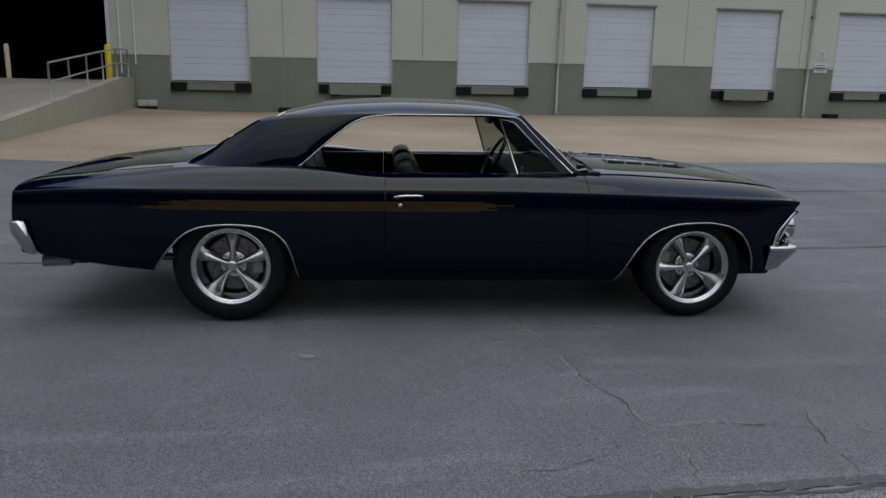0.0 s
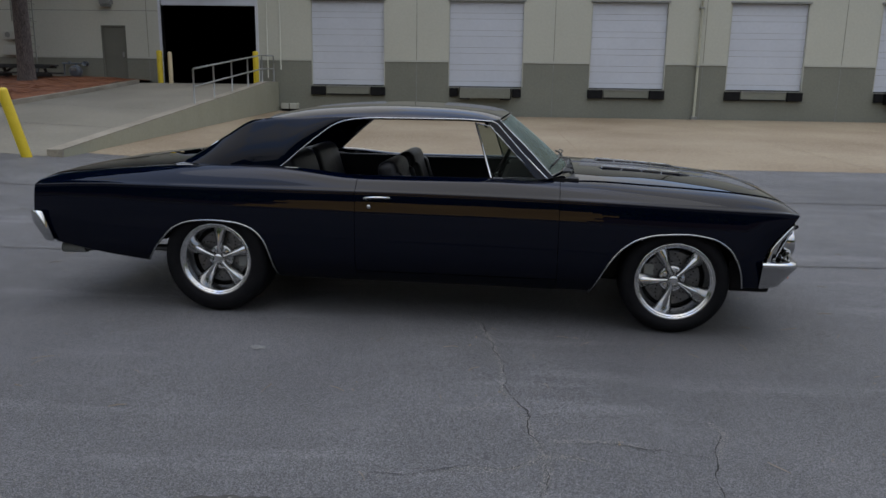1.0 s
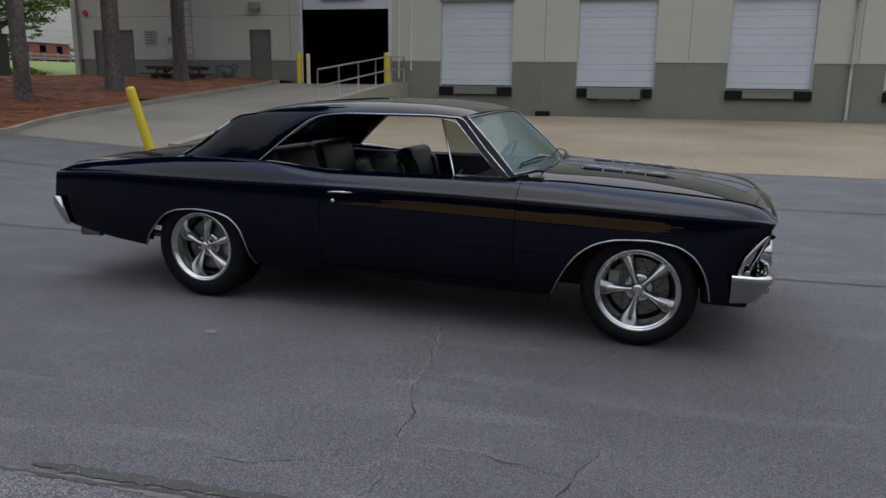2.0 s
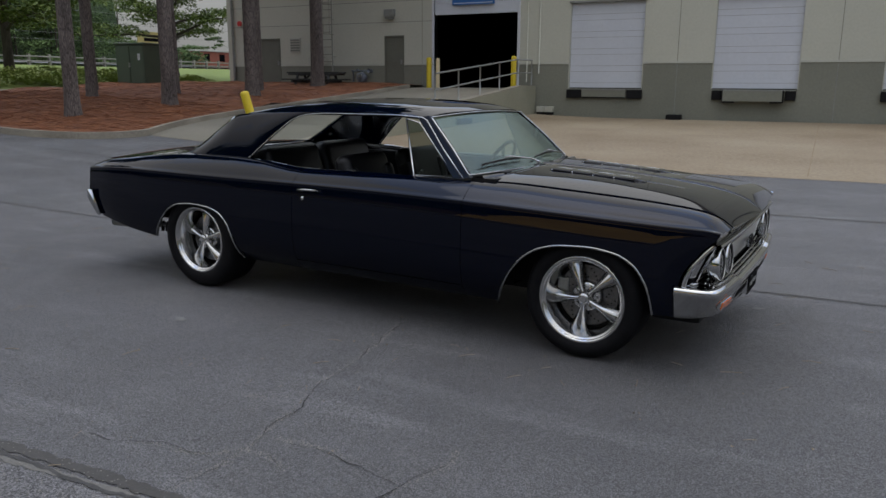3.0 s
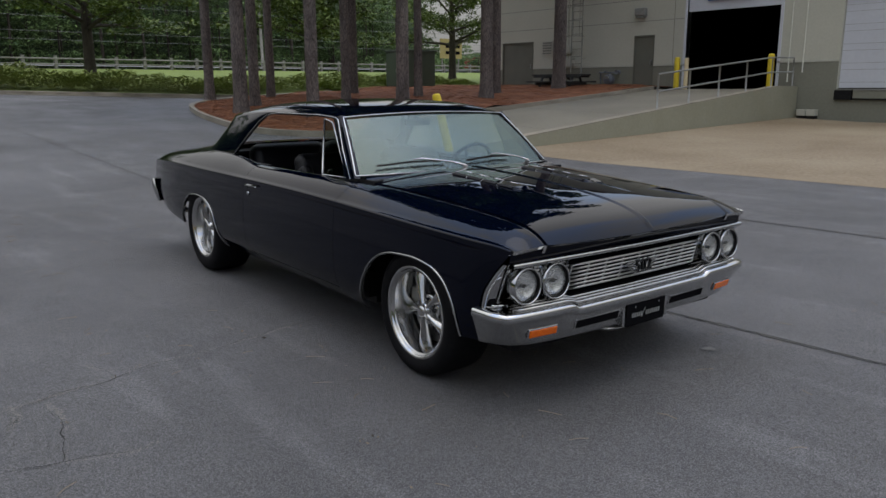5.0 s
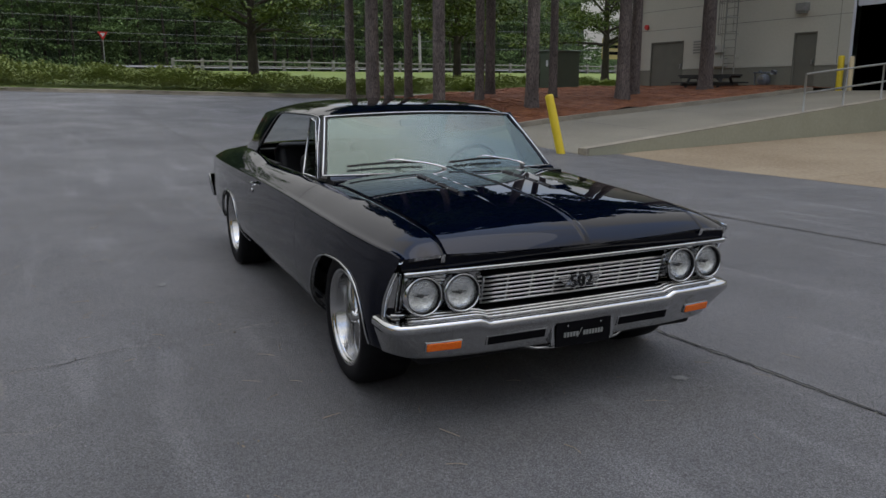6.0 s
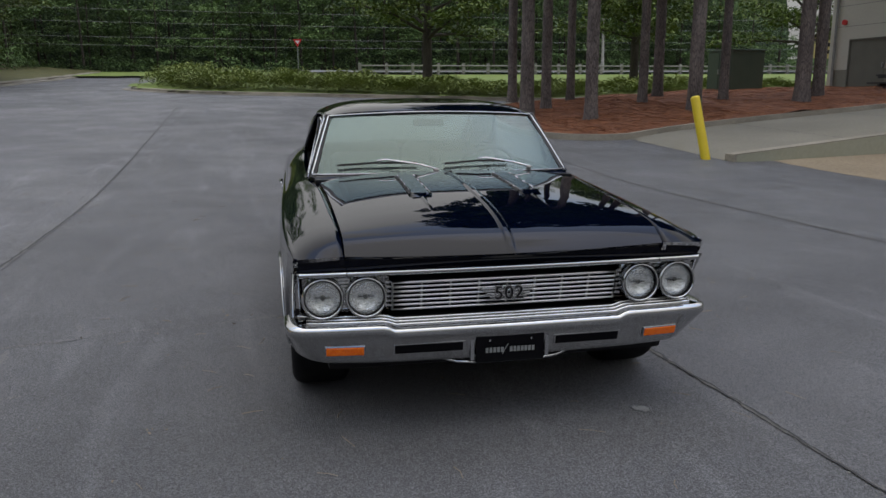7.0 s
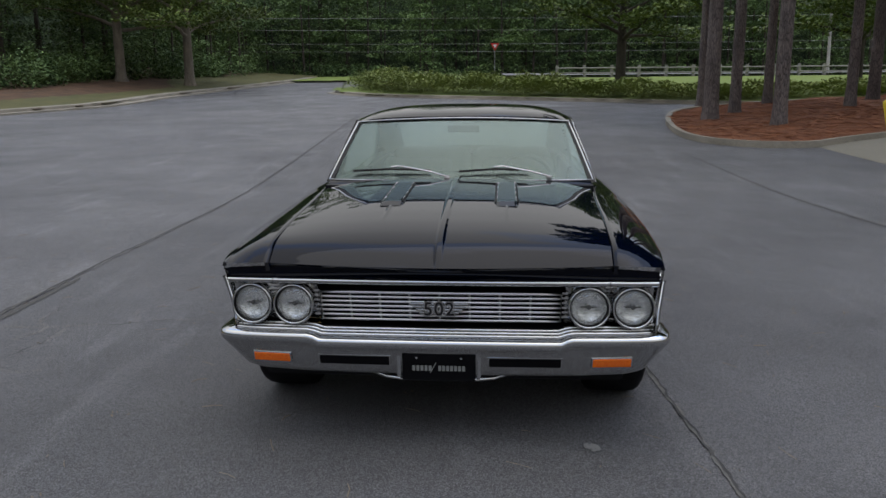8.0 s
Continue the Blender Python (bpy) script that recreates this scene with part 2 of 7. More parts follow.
M_BARK = bark_mat()
M_BARK2 = mat("dark_bark", (0.028, 0.023, 0.018), (0.085, 0.07, 0.055), rough=0.95, scale=6.0, fine=30.0, bump=0.9, dist=0.04, stretch=(1, 1, 0.25))
M_BARK3 = mat("grey_bark", (0.105, 0.088, 0.070), (0.25, 0.21, 0.165), rough=0.95, scale=6.0, fine=30.0, bump=0.8, dist=0.03, stretch=(1, 1, 0.25))
M_LEAF = leaf_mat("leaves", (0.045, 0.078, 0.015), (0.150, 0.200, 0.044), 0.55, 0.4, 0.45)
M_WOODS = leaf_mat("woods_leaves", (0.020, 0.046, 0.017), (0.190, 0.285, 0.098), 0.6, 0.30, 0.22, fine=1.1)
M_NEEDLE = leaf_mat("pine_needles", (0.02, 0.045, 0.012), (0.07, 0.11, 0.03))
M_JUNIPER = leaf_mat("juniper", (0.105, 0.142, 0.036), (0.245, 0.285, 0.082), 0.6, 0.9, 0.3)
M_BOXGREEN = mat("box_green", (0.055, 0.080, 0.057), (0.075, 0.100, 0.072), rough=0.55, scale=2.0)
M_PICNIC = mat("picnic_dark", (0.02, 0.021, 0.022), (0.045, 0.046, 0.046), rough=0.6, scale=6.0)
M_FENCE = mat("weathered_wood", (0.17, 0.165, 0.145), (0.30, 0.29, 0.26), rough=0.85, scale=3.0)


def paint_mat():
    """Deep blue-black lacquer under a waxed clear coat; the gloss grows steeply towards grazing angles."""
    m = bpy.data.materials.new("black_car_paint")
    m.use_nodes = True
    nt = m.node_tree
    bs = nt.nodes["Principled BSDF"]
    bs.inputs["Base Color"].default_value = (0.0003, 0.0012, 0.0058, 1)
    bs.inputs["Roughness"].default_value, bs.inputs["Specular IOR Level"].default_value = 0.6, 0.0
    out = nt.nodes["Material Output"]
    mx, gl, fr = nt.nodes.new("ShaderNodeMixShader"), nt.nodes.new("ShaderNodeBsdfGlossy"), nt.nodes.new("ShaderNodeFresnel")
    gl.inputs["Roughness"].default_value = 0.012
    fr.inputs["IOR"].default_value = 1.5
    sock = fr.outputs[0]
    for op, v in (("SUBTRACT", 0.0399), ("MAXIMUM", 0.0), ("POWER", 1.4), ("MULTIPLY", 2.35), ("ADD", 0.024), ("MINIMUM", 0.9)):
        n = nt.nodes.new("ShaderNodeMath")
        n.operation = op
        n.inputs[1].default_value = v
        nt.links.new(sock, n.inputs[0])
        sock = n.outputs[0]
    nt.links.new(sock, mx.inputs[0])
    nt.links.new(bs.outputs[0], mx.inputs[1])
    nt.links.new(gl.outputs[0], mx.inputs[2])
    nt.links.new(mx.outputs[0], out.inputs["Surface"])
    return m


M_PAINT = paint_mat()
M_CHROME = mat("chrome", (0.50, 0.505, 0.51), rough=0.09, metal=1.0)
M_TRIM = mat("stainless_trim", (0.36, 0.365, 0.37), rough=0.16, metal=1.0)
M_ALU = mat("polished_aluminium", (0.48, 0.48, 0.48), (0.58, 0.58, 0.58), rough=0.12, metal=1.0, scale=9.0)
M_WHEEL = mat("wheel_alloy", (0.44, 0.44, 0.44), (0.56, 0.56, 0.56), rough=0.17, metal=1.0, scale=14.0, fine=90.0)
M_GRILLE = mat("grille_metal", (0.66, 0.66, 0.66), rough=0.3, metal=1.0)
M_BRUSHED = mat("rotor_steel", (0.11, 0.11, 0.112), (0.20, 0.20, 0.20), rough=0.34, metal=0.9, scale=30.0)
M_TYRE = mat("tyre_rubber", (0.004, 0.004, 0.005), (0.009, 0.009, 0.010), spec=0.10, rough=0.62, scale=14.0, fine=90.0, bump=0.15)
M_BLACK = mat("satin_black", (0.004, 0.004, 0.005), (0.008, 0.008, 0.009), rough=0.5, scale=10.0, spec=0.2)
M_LEATHER = mat("black_leather", (0.004, 0.004, 0.006), (0.008, 0.008, 0.010), rough=0.42, spec=0.28, scale=25.0, fine=150.0, bump=0.2)
M_ORANGE = mat("amber_lens", (0.72, 0.11, 0.005), (0.82, 0.17, 0.01), rough=0.12, scale=60.0, coat=0.6)
M_BOWL = mat("lamp_reflector", (0.50, 0.51, 0.52), (0.96, 0.96, 0.96), rough=0.24, metal=0.8, scale=40.0, fine=160.0, bump=0.15)
M_REARGLASS = glass("rear_glass", (0.84, 0.88, 0.86), 1.12)
M_DULLGRASS = mat("dull_grass", (0.043, 0.050, 0.013), (0.106, 0.095, 0.027), rough=0.9, scale=1.5, fine=25.0, bump=0.5, dist=0.04)
M_BRICK = mat("brick_red", (0.22, 0.07, 0.045), (0.30, 0.10, 0.065), rough=0.85, scale=2.0)
M_GLASS = glass("windshield_glass", (0.35, 0.47, 0.43), 2.05, 0.26)
M_VENT = glass("vent_glass", (0.34, 0.38, 0.34), 1.18)


# ---- mesh helpers ----
def part(name, bm, material, parent=None, label="", smooth=False):
    me = bpy.data.meshes.new(name)
    if smooth:
        for f in bm.faces:
            f.smooth = True
    bm.to_mesh(me)
    bm.free()
    me.materials.append(material)
    ob = new(name, me)
    if parent is not None:
        ob.parent = parent
    if label:
        ob["label"] = label
    return ob


def box(bm, x0, x1, y0, y1, z0, z1, bevel=0.0, m=None):
    vs = bmesh.ops.create_cube(bm, size=1.0)["verts"]
    for v in vs:
        v.co = Vector((x0 + (x1 - x0) * (v.co.x + 0.5), y0 + (y1 - y0) * (v.co.y + 0.5), z0 + (z1 - z0) * (v.co.z + 0.5)))
    if m is not None:
        bmesh.ops.transform(bm, matrix=m, verts=vs)
    if bevel:
        es = list({e for v in vs for e in v.link_edges})
        bmesh.ops.bevel(bm, geom=es, offset=bevel, segments=2, affect="EDGES", profile=0.6)
    return bm


def B(*a, **k):
    return box(bmesh.new(), *a, **k)


def tube(bm, pts, r, n=8, r2=None, closed=False):
    """A round bar along the points; r may shrink to r2."""
    pts = [Vector(p) for p in pts]
    rings = []
    k = len(pts)
    for i, p in enumerate(pts):
        a = pts[(i - 1) % k] if (i or closed) else p
        b = pts[(i + 1) % k] if (i < k - 1 or closed) else p
        d = (b - a).normalized() if (b - a).length > 1e-9 else Vector((0, 0, 1))
        u = d.cross(Vector((0, 0, 1)))
        u = u.normalized() if u.length > 1e-3 else Vector((1, 0, 0))
        w = d.cross(u)
        rr = r if r2 is None else r + (r2 - r) * i / (k - 1)
        rings.append([bm.verts.new(p + (u * math.cos(2 * math.pi * j / n) + w * math.sin(2 * math.pi * j / n)) * rr) for j in range(n)])
    for i in range(k if closed else k - 1):
        ra, rb = rings[i], rings[(i + 1) % k]
        for j in range(n):
            bm.faces.new((ra[j], ra[(j + 1) % n], rb[(j + 1) % n], rb[j]))
    if not closed:
        bm.faces.new(rings[0])
        bm.faces.new(rings[-1][::-1])
    return bm


def outward(bm, way):
    """Make the skin's faces look along way on the whole."""
    bmesh.ops.recalc_face_normals(bm, faces=bm.faces)
    bm.normal_update()
    total = Vector((0, 0, 0))
    for f in bm.faces:
        total += f.normal * f.calc_area()
    if total.dot(Vector(way)) < 0:
        bmesh.ops.reverse_faces(bm, faces=bm.faces)
    bm.normal_update()
    return bm


def flange(bm, depth=0.02):
    """Turn the free edges of a skin inwards, with faces of their own."""
    for e in [e for e in bm.edges if len(e.link_faces) == 1]:
        n = e.link_faces[0].normal
        a, b = e.verts
        va, vb = bm.verts.new(a.co), bm.verts.new(b.co)
        vc, vd = bm.verts.new(b.co - n * depth), bm.verts.new(a.co - n * depth)
        bm.faces.new((va, vb, vc, vd))
    return bm


def T(*a, **k):
    return tube(bmesh.new(), *a, **k)


def grid(bm, rows, closed=False):
    """Skin rows of points of equal length."""
    vs = [[bm.verts.new(p) for p in r] for r in rows]
    for a, b in zip(vs, vs[1:]):
        m = len(a)
        for j in range(m if closed else m - 1):
            bm.faces.new((a[j], a[(j + 1) % m], b[(j + 1) % m], b[j]))
    return vs


def lathe(bm, prof, n=48, axis="y"):
    """Turn (r, h) points about the y axis (or z)."""
    rows = []
    for r, h in prof:
        ring = []
        for j in range(n):
            a = 2 * math.pi * j / n
            c, s = r * math.cos(a), r * math.sin(a)
            ring.append((c, h, s) if axis == "y" else (c, s, h))
        rows.append(ring)
    grid(bm, rows, closed=True)
    return bm


def curve(table):
    """A smooth function through (x, value) pairs."""
    xs, ys = [p[0] for p in table], [p[1] for p in table]
    n = len(xs)
    sl = [(ys[i + 1] - ys[i]) / (xs[i + 1] - xs[i]) for i in range(n - 1)]
    ms = [sl[0]] + [0.0 if sl[i - 1] * sl[i] <= 0 else 2 * sl[i - 1] * sl[i] / (sl[i - 1] + sl[i]) for i in range(1, n - 1)] + [sl[-1]]

    def f(x):
        if x <= xs[0]:
            return ys[0]
        if x >= xs[-1]:
            return ys[-1]
        i = max(k for k in range(n - 1) if xs[k] <= x)
        h = xs[i + 1] - xs[i]
        t = (x - xs[i]) / h
        return (2 * t ** 3 - 3 * t * t + 1) * ys[i] + (t ** 3 - 2 * t * t + t) * h * ms[i] + (3 * t * t - 2 * t ** 3) * ys[i + 1] + (t ** 3 - t * t) * h * ms[i + 1]
    return f


def steps(a, b, n):
    return [a + (b - a) * i / (n - 1) for i in range(n)]


# ---- the lie of the land ----
def rise(x):
    v = -(x + 4.0)
    v = min(v, 56.0)
    return 0.054 * ((v + 1.5) ** 2 / 6 if abs(v) < 1.5 else max(v, 0.0))


def land(x, y):
    k = min(1.0, max(0.0, (x + 13.0) / 6.0))
    return rise(x) + 0.023 * min(max(0.0, y - 14.3), 14.1) * k


def bed(x, y):
    """Ramp and straw bed, which climb to the dock floor."""
    b = rise(x)
    k = min(max((y - 13.4) / 13.6, 0.0), 1.0)
    return b + (max(1.34, b) - b) * k


def inside(x, y, poly):
    c = False
    for (x0, y0), (x1, y1) in zip(poly, poly[1:] + poly[:1]):
        if (y0 > y) != (y1 > y) and x < (x1 - x0) * (y - y0) / (y1 - y0) + x0:
            c = not c
    return c


def sheet(poly, cell, height):
    """A sheet over a plan outline, its corners on a square raster."""
    bm = bmesh.new()
    xs, ys = [p[0] for p in poly], [p[1] for p in poly]
    vs = {}

    def vert(i, j):
        if (i, j) not in vs:
            x, y = min(xs) + i * cell, min(ys) + j * cell
            vs[i, j] = bm.verts.new((x, y, height(x, y)))
        return vs[i, j]
    for i in range(int((max(xs) - min(xs)) / cell) + 1):
        for j in range(int((max(ys) - min(ys)) / cell) + 1):
            if inside(min(xs) + (i + 0.5) * cell, min(ys) + (j + 0.5) * cell, poly):
                bm.faces.new((vert(i, j), vert(i + 1, j), vert(i + 1, j + 1), vert(i, j + 1)))
    return bm


def ground_sheet():
    xs = [-900, -400, -200, -120, -90, -75] + [-60 + 0.5 * i for i in range(141)] + [12, 16, 22, 30, 45, 80, 150, 400, 900]
    ys = [-900, -400, -150, -80, -50, -35, -25, -18, -12, -8, -5] + [-3 + 0.5 * i for i in range(35)] + [14.3, 15, 17, 20, 24, 28.4, 32, 40, 55, 75, 110, 200, 400, 900]
    bm = bmesh.new()
    grid(bm, [[(x, y, land(x, y)) for y in ys] for x in xs])
    ob = part("ground", bm, M_ASPHALT, smooth=True)
    return tagged(ob, "dark grey worn asphalt yard with long paving seams", "ground", kind="structure")


ground_sheet()


# ---- paving ----
def paving():
    apron = ob = part("apron", sheet([(-5.9, 14.3), (34.0, 14.3), (34.0, 28.4), (-5.9, 28.4)], 0.7, lambda x, y: land(x, min(y, 28.4)) + 0.004 + 0.008 * min(1.0, max(0.0, y - 14.3) / 0.7)), M_APRON)
    tagged(ob, "tan stained concrete loading apron", "pavement", kind="structure")
    bm = bmesh.new()
    xs, ys = steps(-10.3, -5.95, 10), steps(13.4, 28.38, 40)
    grid(bm, [[(x, y, bed(x, y) + 0.005 + 0.015 * min(1.0, (y - 13.4) / 0.7)) for y in ys] for x in xs])
    bmesh.ops.recalc_face_normals(bm, faces=bm.faces)
    ob = part("ramp", bm, M_RAMP, smooth=True)
    tagged(ob, "grey concrete drive ramp up to the open bay", "ramp", kind="structure")
    for y in (16.6, 19.8, 23.0, 26.2):
        ln = bmesh.new()
        grid(ln, [[(x, y, bed(x, y) + 0.025), (x, y + 0.03, bed(x, y) + 0.025)] for x in xs])
        part("joint", ln, M_CRACK, ob)
    bm = bmesh.new()
    for x in (-1.2, 3.95, 9.1, 14.3):
        grid(bm, [[(x + q, y, land(x, min(y, 28.4)) + 0.016) for q in (0.0, 0.022)] for y in steps(14.4, 28.3, 24)])
    part("apron_joint", bm, M_JOINT, apron)
    # low retaining wall along the ramp
    bm = bmesh.new()
    rows = []
    for y in steps(13.5, 28.39, 30):
        zt = bed(-5.95, y) + 0.12
        rows.append([(-6.0, y, zt - 0.3), (-6.0, y, zt), (-5.72, y, zt), (-5.72, y, -0.2)])
    grid(bm, rows)
    bmesh.ops.recalc_face_normals(bm, faces=bm.faces)
    wall = part("ramp_wall", bm, M_RWALL)
    tagged(wall, "low green-grey painted retaining wall beside the ramp", "retaining wall", kind="structure")
    bm = bmesh.new()
    grid(bm, [[(-6.003, y, bed(-5.95, y) + 0.108), (-6.003, y, bed(-5.95, y) + 0.128), (-5.717, y, bed(-5.95, y) + 0.128), (-5.717, y, bed(-5.95, y) + 0.112)] for y in steps(13.45, 28.38, 30)])
    bmesh.ops.recalc_face_normals(bm, faces=bm.faces)
    part("coping", bm, M_KERB, wall, "bare concrete top edge")
    part("end_face", B(-6.0, -5.72, 13.44, 13.52, -0.1, bed(-5.95, 13.5) + 0.12, bevel=0.01), M_KERB, wall)


paving()


# ---- the warehouse ----
WALL_Y = 28.42
FLOOR = 1.37
DOCKS = [-4.49, 0.53, 5.60, 10.46, 15.62, 20.76]


def warehouse():
    y0, y1 = WALL_Y, WALL_Y + 0.25
    x0, x1, top, band = -20.3, 40.0, 9.0, 2.26
    holes = [(-19.50, -17.60, 1.33, 3.42), (-12.30, -11.38, 1.33, 3.41), (-10.02, -6.52, 1.36, 5.4)] + [(d, d + 2.70, FLOOR, 4.38) for d in DOCKS]

    def walls(name, za, zb, yf, material, label):
        """Blocks of wall between the openings, from za to zb."""
        ob = new(name)
        tagged(ob, label, "wall", kind="structure")
        at = x0
        for a, b, h0, h1 in holes + [(x1, x1, 0, 0)]:
            if at < a:
                part("panel", B(at, a, yf, y1, za, zb), material, ob)
            if b > a:
                if h0 > za:
                    part("panel", B(a, b, yf, y1, za, min(zb, h0)), material, ob)
                if h1 < zb:
                    part("panel", B(a, b, yf, y1, max(za, h1), zb), material, ob)
            at = b
        return ob
    low = walls("wall_lower", -0.2, band, y0, M_WALL_LOW, "grey-green painted lower warehouse wall")
    up = walls("wall_upper", band, top, y0, M_WALL_UP, "pale grey-green painted upper warehouse wall")
    at = x0
    for a, b, h0, h1 in holes + [(x1, x1, 0, 0)]:
        if at < a:
            part("band", B(at, a, y0 - 0.02, y0 - 0.002, band - 0.03, band + 0.035, bevel=0.004), M_BAND, up, "projecting pale string course")
        at = b
    # vertical panel joints
    for x in (-15.6, -10.56, -0.63, 4.32, 9.62, 14.44, 19.25, 24.5):
        part("panel_joint", B(x - 0.012, x + 0.012, y0 - 0.004, y0 - 0.001, 0.2, band - 0.035), M_STEEL, up)
        part("panel_joint", B(x - 0.010, x + 0.010, y0 - 0.004, y0 - 0.001, band + 0.04, top), M_WALL_LOW, up)
    for z in (3.93, 4.74):
        part("panel_joint", B(x0, -10.1, y0 - 0.004, y0 - 0.001, z - 0.010, z + 0.010), M_STEEL, up)
    # end and rear walls, roof
    part("side_wall", B(x0 - 0.25, x0, y0, 62.0, 0.0, top), M_WALL_UP, up)
    part("side_wall", B(x1, x1 + 0.25, y0, 62.0, 0.0, top), M_WALL_UP, up)
    part("rear_wall", B(x0, x1, 62.0, 62.25, 0.0, top), M_WALL_UP, up)
    part("corner_downpipe", T([(x0 + 0.1, y0 - 0.08, 1.3), (x0 + 0.1, y0 - 0.08, 9.0)], 0.05, 8), M_GALV, up)
    tagged(part("roof_slab", B(x0 - 0.3, x1 + 0.3, y0 - 0.05, 62.3, top, top + 0.3), M_RAMP), "flat warehouse roof", "roof", kind="structure")
    # room behind the bay; its shade is painted as near-black surfaces
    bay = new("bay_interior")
    tagged(bay, "warehouse room behind the open bay, its shade painted near-black", "interior", kind="structure")
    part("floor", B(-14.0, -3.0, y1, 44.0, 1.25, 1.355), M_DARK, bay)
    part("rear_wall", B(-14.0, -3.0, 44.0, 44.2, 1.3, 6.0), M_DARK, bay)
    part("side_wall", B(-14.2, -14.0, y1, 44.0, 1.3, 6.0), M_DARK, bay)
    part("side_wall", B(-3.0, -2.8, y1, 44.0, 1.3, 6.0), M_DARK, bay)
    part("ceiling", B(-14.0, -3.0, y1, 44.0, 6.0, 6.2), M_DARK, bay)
    # half-raised white bay door with its sign
    door = new("bay_door")
    tagged(door, "white sectional bay door raised above a dark opening", "bay door", kind="structure")
    for i in range(3):
        z = 4.14 + i * 0.44
        part("section", B(-10.02, -6.52, y0 + 0.06, y0 + 0.12, z + 0.004, z + 0.436, bevel=0.006), M_WHITE, door)
    fr = new("bay_frame")
    tagged(fr, "white painted frame round the open bay", "door frame", kind="structure")
    for a, b in ((-10.12, -10.02), (-6.52, -6.42)):
        part("jamb", B(a, b, y0 - 0.02, y1, 1.36, 5.4, bevel=0.004), M_WHITE, fr)
    sg = part("blue_sign", B(-9.22, -7.47, y0 - 0.05, y0 - 0.01, 4.47, 5.10, bevel=0.006), M_BLUE)
    tagged(sg, "blue board sign with white edge over the bay", "sign")
    part("white_line", B(-9.16, -7.53, y0 - 0.056, y0 - 0.05, 4.52, 4.55), M_WHITE, sg)
    # personnel doors
    for a, b, z0, z1, n in ((-12.30, -11.38, 1.33, 3.41, 1), (-19.50, -17.60, 1.33, 3.42, 2)):
        d = new("door_1" if n == 1 else "door_2")
        tagged(d, "olive grey steel personnel door in a matching frame" if n == 1 else "olive grey double steel door in the wall", "door", kind="structure")
        w = (b - a - 0.1) / n
        part("leaf", B(a + 0.05, b - 0.05, y0 + 0.03, y0 + 0.08, z0, z1 - 0.05, bevel=0.004), M_MANDOOR, d)
        part("jamb", B(a, a + 0.05, y0 - 0.015, y0 + 0.12, z0, z1, bevel=0.003), M_MANDOOR, d)
        part("jamb", B(b - 0.05, b, y0 - 0.015, y0 + 0.12, z0, z1, bevel=0.003), M_MANDOOR, d)
        part("head", B(a + 0.05, b - 0.05, y0 - 0.015, y0 + 0.12, z1 - 0.05, z1, bevel=0.003), M_MANDOOR, d)
        part("door_handle", B(b - 0.16, b - 0.10, y0 - 0.03, y0 + 0.03, z0 + 0.95, z0 + 1.12, bevel=0.008), M_GALV, d)


warehouse()


